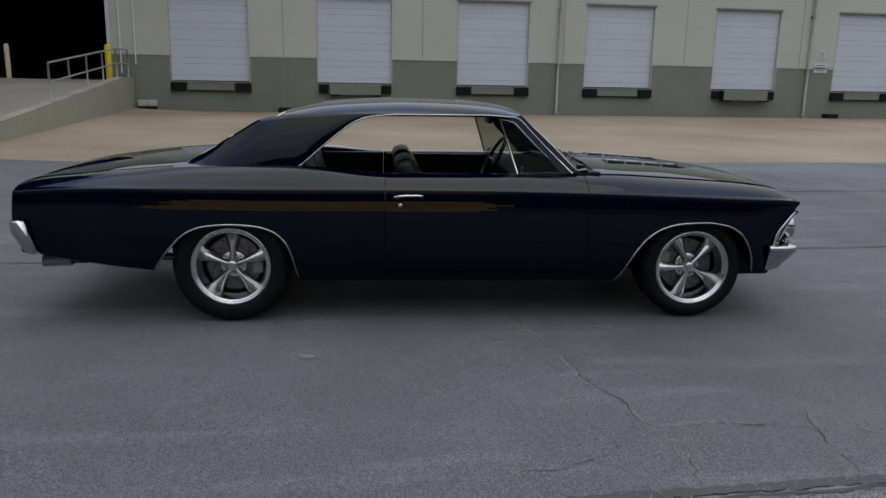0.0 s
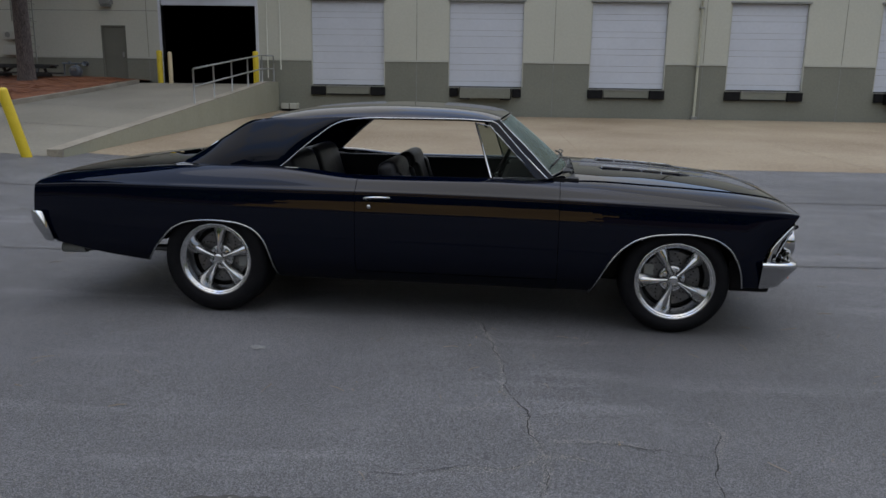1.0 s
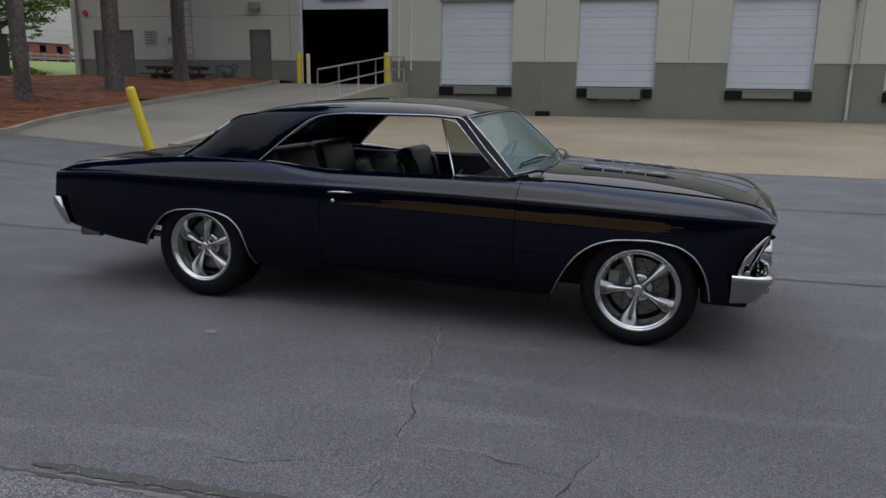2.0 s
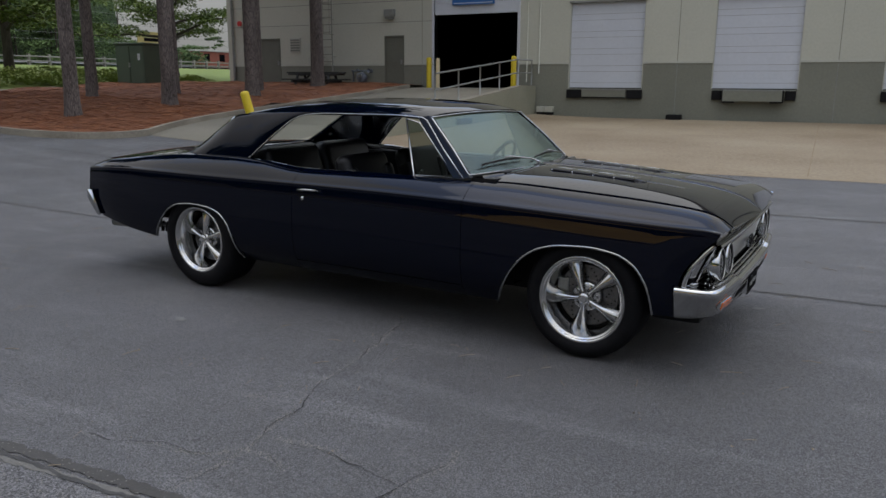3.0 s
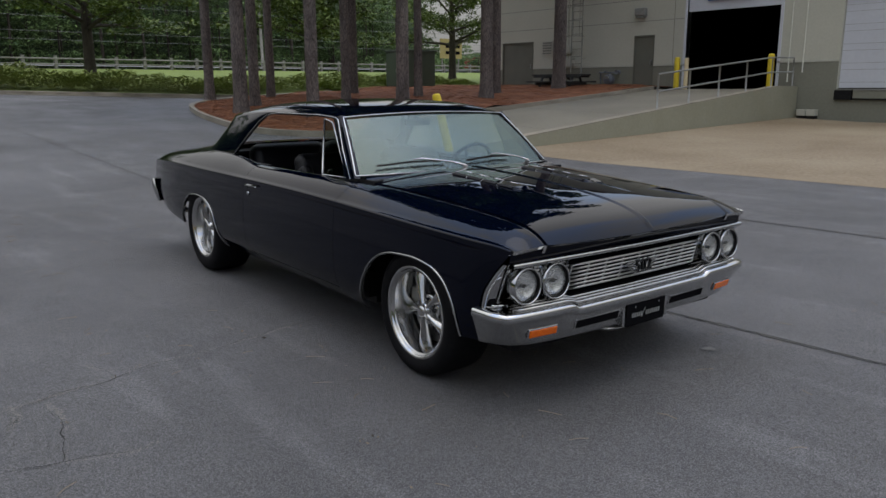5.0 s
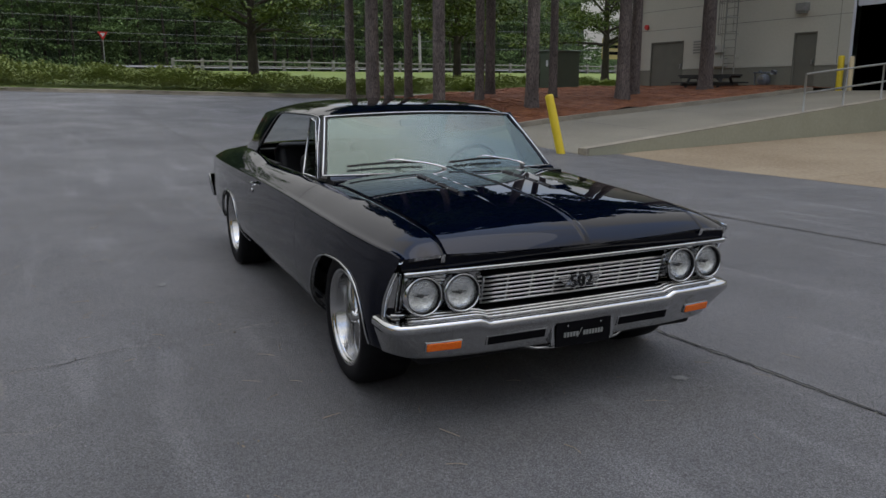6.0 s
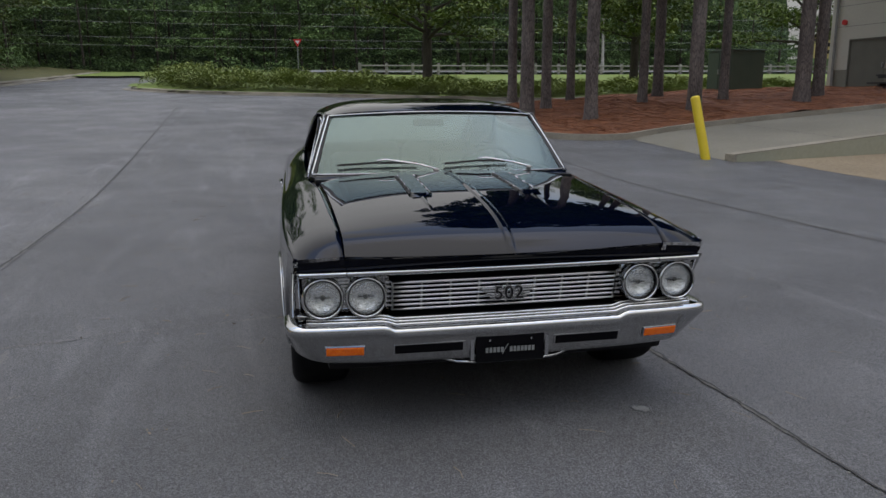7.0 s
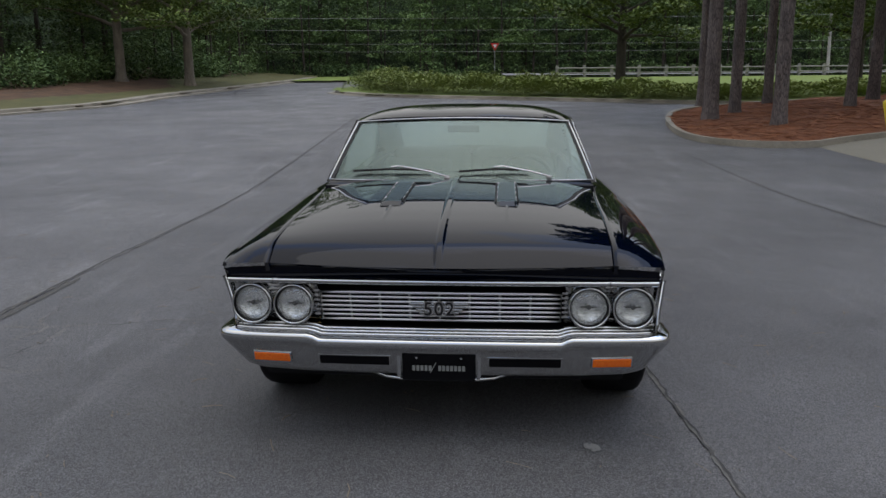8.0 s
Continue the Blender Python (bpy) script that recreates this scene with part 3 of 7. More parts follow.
def dock(x, kind):
    """A loading dock: sectional door, frame, bumpers and a leveller lip."""
    y = WALL_Y
    d = new("dock_door")
    tagged(d, "white ribbed sectional dock door, closed", "dock door", "dock doors along the wall", kind="structure")
    h = (4.36 - FLOOR) / 5
    # grey instead of white: the shade in the section gaps is its colour
    part("backing", B(x + 0.03, x + 2.67, y + 0.112, y + 0.155, FLOOR, 4.36), M_STEEL, d)
    for i in range(5):
        z = FLOOR + i * h
        for a, b, ribs in ((0.0, 0.34, 1), (0.34, 1.0, 2)):
            part("panel", B(x + 0.03, x + 2.67, y + 0.100, y + 0.113, z + h * a + 0.0045, z + h * b - 0.0045, bevel=0.004), M_WHITE, d)
            for k in range(ribs):
                c = z + h * (a + (b - a) * (k + 1) / (ribs + 1))
                part("rib", B(x + 0.035, x + 2.665, y + 0.0975, y + 0.1005, c - 0.022, c + 0.022, bevel=0.0012), M_WHITE, d)
    part("bottom_seal", B(x + 0.03, x + 2.67, y + 0.092, y + 0.112, FLOOR + 0.001, FLOOR + 0.03, bevel=0.004), M_RUBBER, d)
    part("jamb", B(x, x + 0.03, y - 0.012, y + 0.2, FLOOR, 4.38, bevel=0.003), M_BAND, d)
    part("jamb", B(x + 2.67, x + 2.70, y - 0.012, y + 0.2, FLOOR, 4.38, bevel=0.003), M_BAND, d)
    part("head", B(x - 0.04, x + 2.74, y - 0.05, y + 0.2, 4.36, 4.43, bevel=0.006), M_STEEL, d)
    lv = new("dock_leveller")
    tagged(lv, "grey steel dock leveller lip below the door", "dock leveller", "dock levellers", kind="structure")
    if kind:
        part("lip", B(x + 0.42, x + 2.28, y - 0.30, y - 0.24, 0.98, 1.33, bevel=0.01), M_WALL_LOW, lv)
        part("deck", B(x + 0.38, x + 2.32, y - 0.26, y + 0.09, 1.33, 1.365, bevel=0.005), M_STEEL, lv)
        for a in (0.40, 2.26):
            part("keeper", B(x + a, x + a + 0.03, y - 0.31, y - 0.0, 0.95, 1.34, bevel=0.004), M_RUBBER, lv)
        for a in (0.44, 1.90):
            part("foot", B(x + a, x + a + 0.36, y - 0.31, y - 0.20, 0.93, 0.975, bevel=0.004), M_RUBBER, lv)
    else:
        part("deck", B(x + 0.55, x + 2.15, y - 0.10, y + 0.09, 1.32, 1.36, bevel=0.005), M_STEEL, lv)
        part("lip", B(x + 0.56, x + 2.14, y - 0.08, y - 0.004, 1.07, 1.32, bevel=0.005), M_WALL_LOW, lv)
        part("rail", B(x + 0.56, x + 2.14, y - 0.10, y - 0.004, 1.03, 1.07, bevel=0.005), M_RUBBER, lv)
    for a in ((-0.02, 0.52), (2.18, 2.72)) if not kind else ((0.05, 0.36), (2.34, 2.65)):
        b = part("dock_bumper", B(x + a[0], x + a[1], y - 0.12, y - 0.002, 1.02, 1.33, bevel=0.02), M_RUBBER)
        tagged(b, "black laminated rubber dock bumper on the wall", "dock bumper", "dock bumpers")


for i, x in enumerate(DOCKS):
    dock(x, i in (1, 4))


def wall_fittings():
    y = WALL_Y
    for x in (9.42, 19.62):
        p = part("downpipe", T([(x, y - 0.09, 0.42), (x, y - 0.09, 9.0)], 0.048, 10), M_RWALL, smooth=True)
        tagged(p, "painted downpipe fixed to the wall with base shoe", "downpipe")
        part("shoe", B(x - 0.10, x + 0.10, y - 0.20, y - 0.004, 0.30, 0.44, bevel=0.015), M_STEEL, p)
        for z in (2.2, 4.2, 6.2):
            part("strap", B(x - 0.08, x + 0.08, y - 0.15, y - 0.002, z - 0.02, z + 0.02, bevel=0.004), M_GALV, p)
    for x in (-6.10, -5.62):
        p = part("conduit", T([(x, y - 0.04, 1.6 if x < -6 else 1.9), (x, y - 0.04, 8.5)], 0.022, 8), M_WALL_UP, smooth=True)
        tagged(p, "thin painted conduit on the wall", "conduit")
    for x in (-11.99,):
        w = new("wall_light")
        tagged(w, "small grey box wall light above the door", "wall light")
        part("housing", B(x - 0.22, x + 0.22, y - 0.22, y - 0.002, 4.14, 4.42, bevel=0.02), M_GALV, w)
        part("lens", B(x - 0.18, x + 0.18, y - 0.20, y - 0.05, 4.05, 4.14, bevel=0.01), M_STEEL, w)
    v = new("wall_vent")
    tagged(v, "louvred wall vent painted like the wall", "vent")
    part("frame", B(-17.06, -16.50, y - 0.03, y - 0.002, 2.80, 3.42, bevel=0.006), M_BAND, v)
    for i in range(5):
        part("slat", B(-17.02, -16.54, y - 0.05, y - 0.03, 2.86 + i * 0.11, 2.92 + i * 0.11, bevel=0.004), M_STEEL, v)
    lad = new("roof_ladder")
    tagged(lad, "grey steel roof access ladder with a safety cage", "ladder")
    for x in (-15.25, -14.70):
        part("rail", T([(x, y - 0.25, 2.0), (x, y - 0.25, 9.3)], 0.025, 8), M_LADDER, lad, smooth=True)
    for i in range(24):
        part("rung", T([(-15.25, y - 0.25, 2.1 + 0.3 * i), (-14.70, y - 0.25, 2.1 + 0.3 * i)], 0.014, 6), M_LADDER, lad)
    for z in (3.5, 4.1, 4.7, 5.3, 5.9, 6.5, 7.1, 7.7):
        part("cage_hoop", T([(-14.97 + 0.40 * math.cos(a), y - 0.28 - 0.55 * math.sin(a), z) for a in steps(0, math.pi, 9)], 0.016, 6), M_LADDER, lad)
    for a in (0.5, 1.05, 1.57, 2.1, 2.65):
        part("cage_bar", T([(-14.97 + 0.40 * math.cos(a), y - 0.28 - 0.55 * math.sin(a), 3.5), (-14.97 + 0.40 * math.cos(a), y - 0.28 - 0.55 * math.sin(a), 7.7)], 0.012, 5), M_LADDER, lad)
    for z in (2.6, 5.0, 7.4):
        for x in (-15.25, -14.70):
            part("stand_off", T([(x, y - 0.25, z), (x, y - 0.002, z)], 0.016, 6), M_LADDER, lad)
    mt = new("gas_meter")
    tagged(mt, "blue-grey gas meter with pipework against the wall", "meter")
    bm = bmesh.new()
    lathe(bm, [(0.0, -0.17), (0.15, -0.17), (0.20, -0.13), (0.215, -0.02), (0.215, 0.02), (0.20, 0.12), (0.14, 0.16), (0.0, 0.165)], 24)
    bmesh.ops.transform(bm, matrix=pose(-13.22, y - 0.30, 1.74), verts=bm.verts)
    part("body", bm, M_METER, mt, smooth=True)
    part("index_box", B(-13.30, -13.12, y - 0.52, y - 0.46, 1.76, 1.88, bevel=0.01), M_STEEL, mt)
    part("pipe", T([(-13.75, y - 0.25, 2.02), (-12.75, y - 0.25, 2.02)], 0.03, 8), M_METER, mt, smooth=True)
    part("pipe", T([(-13.68, y - 0.25, 1.34), (-13.68, y - 0.25, 2.02)], 0.028, 8), M_METER, mt, smooth=True)
    part("pipe", T([(-13.22, y - 0.25, 1.9), (-13.22, y - 0.25, 2.02)], 0.04, 8), M_METER, mt, smooth=True)
    part("regulator", T([(-12.86, y - 0.34, 2.02), (-12.86, y - 0.16, 2.02)], 0.085, 12), M_METER, mt, smooth=True)
    part("valve", B(-13.50, -13.42, y - 0.30, y - 0.20, 1.99, 2.10, bevel=0.01), M_METER, mt)
    part("stand", B(-13.26, -13.18, y - 0.34, y - 0.26, 1.34, 1.56, bevel=0.01), M_GALV, mt)
    bx = new("utility_box")
    tagged(bx, "pale utility cabinet fixed to the wall by the vent", "utility box")
    part("body", B(-15.95, -15.40, y - 0.20, y - 0.002, 2.85, 3.15, bevel=0.01), M_BAND, bx)
    part("dial", T([(-15.75, y - 0.22, 3.02), (-15.75, y - 0.20, 3.02)], 0.10, 14), M_STEEL, bx)
    part("lower_box", B(-16.0, -15.25, y - 0.18, y - 0.002, 2.30, 2.62, bevel=0.01), M_BAND, bx)
    al = part("alarm_bell", T([(-19.80, y - 0.002, 4.10), (-19.80, y - 0.09, 4.10)], 0.11, 16), M_RED, smooth=False)
    tagged(al, "round red alarm bell high on the wall", "alarm bell")
    for x, z0, z1, w in ((20.20, 2.10, 2.46, 0.28), (20.19, 2.62, 2.95, 0.13)):
        s = part("wall_sign", B(x - w, x + w, y - 0.02, y - 0.003, z0, z1, bevel=0.003), M_WHITE)
        tagged(s, "small white notice plate on the wall", "sign", "notices on the wall")
        for k in range(3):
            part("text_bar", B(x - w * 0.7, x + w * 0.7, y - 0.024, y - 0.02, z0 + (z1 - z0) * (0.2 + 0.25 * k), z0 + (z1 - z0) * (0.3 + 0.25 * k)), M_STEEL, s)
    jb = new("junction_box")
    tagged(jb, "pair of pale utility boxes on dark bases by the wall", "junction box")
    for x in (-5.60, -5.28):
        part("box", B(x, x + 0.29, y - 0.26, y - 0.004, 0.50, 0.70, bevel=0.012), M_BAND, jb)
        part("base", B(x + 0.01, x + 0.28, y - 0.24, y - 0.004, 0.30, 0.50, bevel=0.008), M_RUBBER, jb)
    for x in (-0.60, 20.75):
        sb = part("wheel_block", B(x - 0.25, x + 0.25, y - 0.35, y - 0.004, 0.33, 0.50, bevel=0.03), M_RUBBER)
        tagged(sb, "dark rubber wheel block by the wall", "wheel block", "wheel blocks by the wall")


M_LADDER = mat("ladder_paint", (0.15, 0.15, 0.13), (0.21, 0.21, 0.185), rough=0.6, scale=5.0)
M_METER = mat("meter_blue_grey", (0.085, 0.10, 0.125), (0.13, 0.145, 0.17), rough=0.5, scale=5.0)
wall_fittings()


# ---- ramp rail and bollards ----
def railing():
    r = new("ramp_railing")
    tagged(r, "galvanized pipe railing on the ramp wall", "railing")
    ys = [20.35, 21.90, 23.50, 25.12, 26.75, 28.25]

    def zt(y):
        return bed(-5.95, y) + 0.12
    for y in ys:
        part("post", T([(-5.86, y, zt(y)), (-5.86, y, zt(y) + 0.92)], 0.026, 8), M_GALV, r, smooth=True)
    for h in (0.46, 0.92):
        part("rail", T([(-5.86, y, zt(y) + h) for y in ys], 0.024, 8), M_GALV, r, smooth=True)


railing()


def bollard(x, y, z, h, r, material, lean=(0, 0), label="yellow painted steel bollard"):
    b = new("bollard")
    tagged(b, label, "bollard", "bollards by the bay" if h < 1.25 else "")
    bm = bmesh.new()
    lathe(bm, [(r, -0.05), (r, h - 0.05), (r * 0.93, h - 0.02), (r * 0.6, h), (0.0, h + 0.008)], 20, axis="z")
    part("post", bm, material, b, smooth=True)
    b.matrix_world = Matrix.Translation((x, y, z)) @ Matrix(((1, 0, lean[0], 0), (0, 1, lean[1], 0), (0, 0, 1, 0), (0, 0, 0, 1)))
    return b


leaning = bollard(-6.19, 13.17, 0.05, 1.30, 0.088, M_YELLOW, (0, 0), "bright yellow bollard knocked out of plumb beside the ramp")
leaning.matrix_world = Matrix.Translation((-6.19, 13.17, 0.05)) @ Vector((-0.233, -0.176, 1.21)).to_track_quat("Z", "Y").to_matrix().to_4x4()
bollard(-9.80, 27.55, 1.34, 1.16, 0.10, M_YELLOW)
bollard(-9.42, 27.55, 1.34, 1.12, 0.075, M_TAN, label="tan painted post beside the bay opening")
bollard(-6.30, 27.55, 1.34, 1.17, 0.10, M_YELLOW)


# ---- straw bed, kerb, lawn ----
ISLAND = [(-10.5, 27.0), (-10.38, 24.0), (-10.36, 20.6), (-10.45, 17.0), (-10.25, 15.0), (-9.95, 13.9), (-9.62, 13.0), (-9.72, 12.1), (-10.35, 11.48), (-11.3, 11.25), (-12.6, 11.35), (-14.0, 11.6), (-15.4, 11.9), (-17.0, 12.38), (-18.6, 12.95), (-19.8, 13.7), (-20.7, 15.0), (-21.6, 17.4), (-22.6, 21.0)]
BED = ISLAND + [(-24.0, 25.0), (-25.5, 29.0), (-25.5, 33.0), (-20.7, 33.0), (-20.4, 28.4), (-10.6, 28.4)]


def straw_height(x, y):
    edge = min(math.hypot(x - a, y - b) for a, b in ISLAND)
    return bed(x, y) + 0.07 + 0.12 * min(1.0, edge / 2.5) + 0.05 * noise.noise((x * 0.7, y * 0.7, 0)) + 0.025 * noise.noise((x * 3.1, y * 3.1, 4))


def dense(line, step):
    out = []
    for (x0, y0), (x1, y1) in zip(line, line[1:]):
        n = max(1, int(math.hypot(x1 - x0, y1 - y0) / step))
        out += [(x0 + (x1 - x0) * i / n, y0 + (y1 - y0) * i / n) for i in range(n)]
    return out + [line[-1]]


def smooth_line(line, times=2):
    for _ in range(times):
        line = [line[0]] + [p for a, b in zip(line, line[1:]) for p in ((a[0] * 0.75 + b[0] * 0.25, a[1] * 0.75 + b[1] * 0.25), (a[0] * 0.25 + b[0] * 0.75, a[1] * 0.25 + b[1] * 0.75))] + [line[-1]]
    return line


def kerb(name, line, height, label, width=0.15, gutter=0.45):
    """A kerb with its gutter pan along a plan line; the street lies to the line's left."""
    line = dense(smooth_line(line), 0.5)
    prof = [(gutter + 0.01, -0.08), (gutter, 0.012), (0.02, 0.016), (0.0, 0.115), (-0.025, 0.135), (-width, 0.135), (-width, -0.1)]
    rows = []
    for i, (x, y) in enumerate(line):
        a, b = line[max(0, i - 1)], line[min(len(line) - 1, i + 1)]
        d = Vector((b[0] - a[0], b[1] - a[1])).normalized()
        n = Vector((-d.y, d.x))
        rows.append([(x + n.x * o, y + n.y * o, height(x, y) + h) for o, h in prof])
    bm = bmesh.new()
    grid(bm, rows)
    bmesh.ops.recalc_face_normals(bm, faces=bm.faces)
    return tagged(part(name, bm, M_KERB), label, "kerb", kind="structure")


ob = part("straw_bed", sheet(BED, 0.2, straw_height), M_MULCH, smooth=True)
tagged(ob, "red-brown pine straw bed under the pines", "mulch bed", kind="structure")
kerb("kerb", ISLAND[::-1], bed, "pale concrete kerb round the straw bed", gutter=0.65)
HEDGE_KERB = [(-47.5, 8.0), (-43.0, 3.6), (-38.8, 0.9), (-36.4, -0.25), (-34.8, -0.6), (-33.2, 0.0), (-30.8, 2.0), (-29.0, 5.2), (-26.6, 10.2), (-24.6, 14.0), (-23.4, 16.4), (-22.9, 18.8)]
kerb("kerb", HEDGE_KERB[::-1], lambda x, y: rise(x), "pale concrete kerb in front of the junipers", width=0.5)
WOODS_KERB = [(60.0, -12.5), (0.0, -12.2), (-18.0, -11.6), (-22.4, -9.4), (-24.6, -8.3), (-31.8, -8.4), (-37.0, -7.6), (-47.0, -6.4), (-58.0, -5.4)]
kerb("kerb", WOODS_KERB[::-1], lambda x, y: rise(x) + 0.045, "pale concrete kerb before the woods", width=0.55)
LAWN = [(-50.6, 13.6), (-49.0, 10.0)] + HEDGE_KERB + [(-22.6, 15.2), (-22.2, 19.0), (-24.0, 25.0), (-25.4, 29.0), (-25.4, 33.0), (-21.0, 33.0), (-21.0, 90.0), (-60.0, 90.0), (-53.5, 52.0)]
ob = part("lawn", sheet([(x - 0.1, y) for x, y in LAWN], 0.5, lambda x, y: rise(x) + 0.10 + (0.12 * min(1.0, max(0.0, (-32 - x) / 4))) + 0.03 * noise.noise((x * 0.5, y * 0.5, 2))), M_GRASS, smooth=True)
tagged(ob, "bright green mown grass verge", "lawn", kind="structure")
WOODFLOOR = [(60.0, -12.7), (0.0, -12.4), (-18.0, -11.8), (-22.5, -9.6), (-24.7, -8.5), (-31.8, -8.6), (-37.0, -7.8), (-47.0, -6.6), (-60.0, -5.6), (-60.0, -60.0), (60.0, -60.0)]


KERB_POINTS = dense(smooth_line(WOODS_KERB), 2.0)


def wood_height(x, y):
    """Ground behind the woods' kerb, climbing away from it."""
    back = max(0.0, min(math.hypot(x - a, y - b) for a, b in KERB_POINTS) - 0.9)
    return rise(x) + 0.13 + 0.085 * min(back, 10.0) * (0.6 + 0.4 * min(1.0, abs(x + 10) / 30)) + 0.04 * min(1.0, back) * noise.noise((x * 0.6, y * 0.6, 9))


ob = part("woods_floor", sheet(WOODFLOOR, 0.8, wood_height), M_LITTER, smooth=True)
tagged(ob, "brown straw and leaf litter under the trees", "woodland floor", kind="structure")
# unseen bank added for the car's orange reflection; sunlight is in its bright gold
bank = [(-9.0, -12.7), (-7.2, -12.6), (1.6, -12.6), (2.4, -12.8), (3.6, -13.0), (2.9, -13.6), (3.9, -14.1), (2.6, -14.8), (-6.6, -14.8), (-8.4, -14.2), (-7.0, -13.6), (-8.8, -13.2)]
ob = part("reflected_bank", sheet(bank, 0.3, lambda x, y: wood_height(x, y) + 0.05 + 0.6 * max(0.0, -12.8 - y)), mat("bright_gold_stripes", (0.50, 0.27, 0.05), (0.90, 0.56, 0.14), rough=0.9, scale=1.0, fine=2.6, stretch=(0.25, 3.0, 5.0)), smooth=True)
tagged(ob, "unseen golden striped bank, brightened to show in the car's side", "bank", kind="structure")
ob = part("verge", sheet([(-49.8, -6.0), (-51.0, 2.0), (-52.4, 12.0), (-60.0, 12.0), (-60.0, -6.0)], 0.5, lambda x, y: rise(x) + 0.14 + 0.03 * noise.noise((x * 0.5, y * 0.5, 2))), M_GRASS, smooth=True)
tagged(ob, "mown grass strip across the mouth of the drive", "grass", kind="structure")
VERGE = [(-22.6, -9.5), (-24.7, -8.4), (-31.8, -8.5), (-37.0, -7.7), (-47.0, -6.5), (-60.0, -5.5), (-60.0, -10.4), (-50.0, -11.0), (-44.0, -12.5), (-40.0, -11.5), (-37.0, -9.9), (-31.8, -10.6), (-26.0, -11.6), (-18.0, -14.6), (-10.0, -14.6), (-10.0, -12.3), (-18.0, -11.7)]
ob = part("verge", sheet(VERGE, 0.25, lambda x, y: wood_height(x, y) + 0.03), M_DULLGRASS, smooth=True)
tagged(ob, "narrow strip of grass behind the kerb", "grass", kind="structure")


def straw():
    """Loose needles and twigs lying on the pine straw."""
    rng = random.Random(91)
    verts, faces = [], []
    n = 0
    while n < 34000:
        x, y = rng.uniform(-24.0, -9.6), rng.uniform(11.3, 28.0)
        if rng.random() > (1.0 if y < 18 else 0.35) or not inside(x, y, BED):
            continue
        n += 1
        z = straw_height(x, y) + rng.uniform(0.0, 0.018)
        a, ln, w = rng.uniform(0, 6.28), rng.uniform(0.05, 0.17), rng.uniform(0.0015, 0.0045)
        dx, dy, dz = math.cos(a) * ln, math.sin(a) * ln, rng.uniform(-0.015, 0.025)
        k = len(verts)
        verts.extend([(x - dx + dy * w / ln, y - dy - dx * w / ln, z - dz * 0.5), (x + dx + dy * w / ln, y + dy - dx * w / ln, z + dz), (x + dx - dy * w / ln, y + dy + dx * w / ln, z + dz + w), (x - dx - dy * w / ln, y - dy + dx * w / ln, z - dz * 0.5 + w)])
        faces.append((k, k + 1, k + 2, k + 3))
    ob = leaf_part("loose_straw", (verts, faces), M_STRAW)
    tagged(ob, "loose red-brown pine needles on the bed", "pine straw", kind="stuff")


# ---- trees ----
def leaf_cloud(bm_data, centre, radii, count, size, rng, hollow=0.0, squash=1.0):
    """Adds leaf quads round a centre to the vertex and face lists."""
    verts, faces = bm_data
    for _ in range(count):
        while True:
            p = Vector((rng.uniform(-1, 1), rng.uniform(-1, 1), rng.uniform(-1, 1)))
            if hollow < p.length < 1:
                break
        c = Vector((centre[0] + p.x * radii[0], centre[1] + p.y * radii[1], centre[2] + p.z * radii[2]))
        a = Vector((rng.uniform(-1, 1), rng.uniform(-1, 1), rng.uniform(-0.55, 0.55))).normalized()
        b = (Vector((-a.y, a.x, 0)).normalized() + Vector((0, 0, rng.uniform(-1.1, 1.1)))).normalized()
        s = size * rng.uniform(0.6, 1.3)
        i = len(verts)
        verts += [c - a * s, c + b * s * 0.45, c + a * s, c - b * s * 0.45 + Vector((0, 0, -0.2 * s))]
        faces.append((i, i + 1, i + 2, i + 3))


def leaf_part(name, data, material, parent=None):
    me = bpy.data.meshes.new(name)
    me.from_pydata([tuple(v) for v in data[0]], [], data[1])
    me.materials.append(material)
    ob = new(name, me)
    if parent is not None:
        ob.parent = parent
    return ob


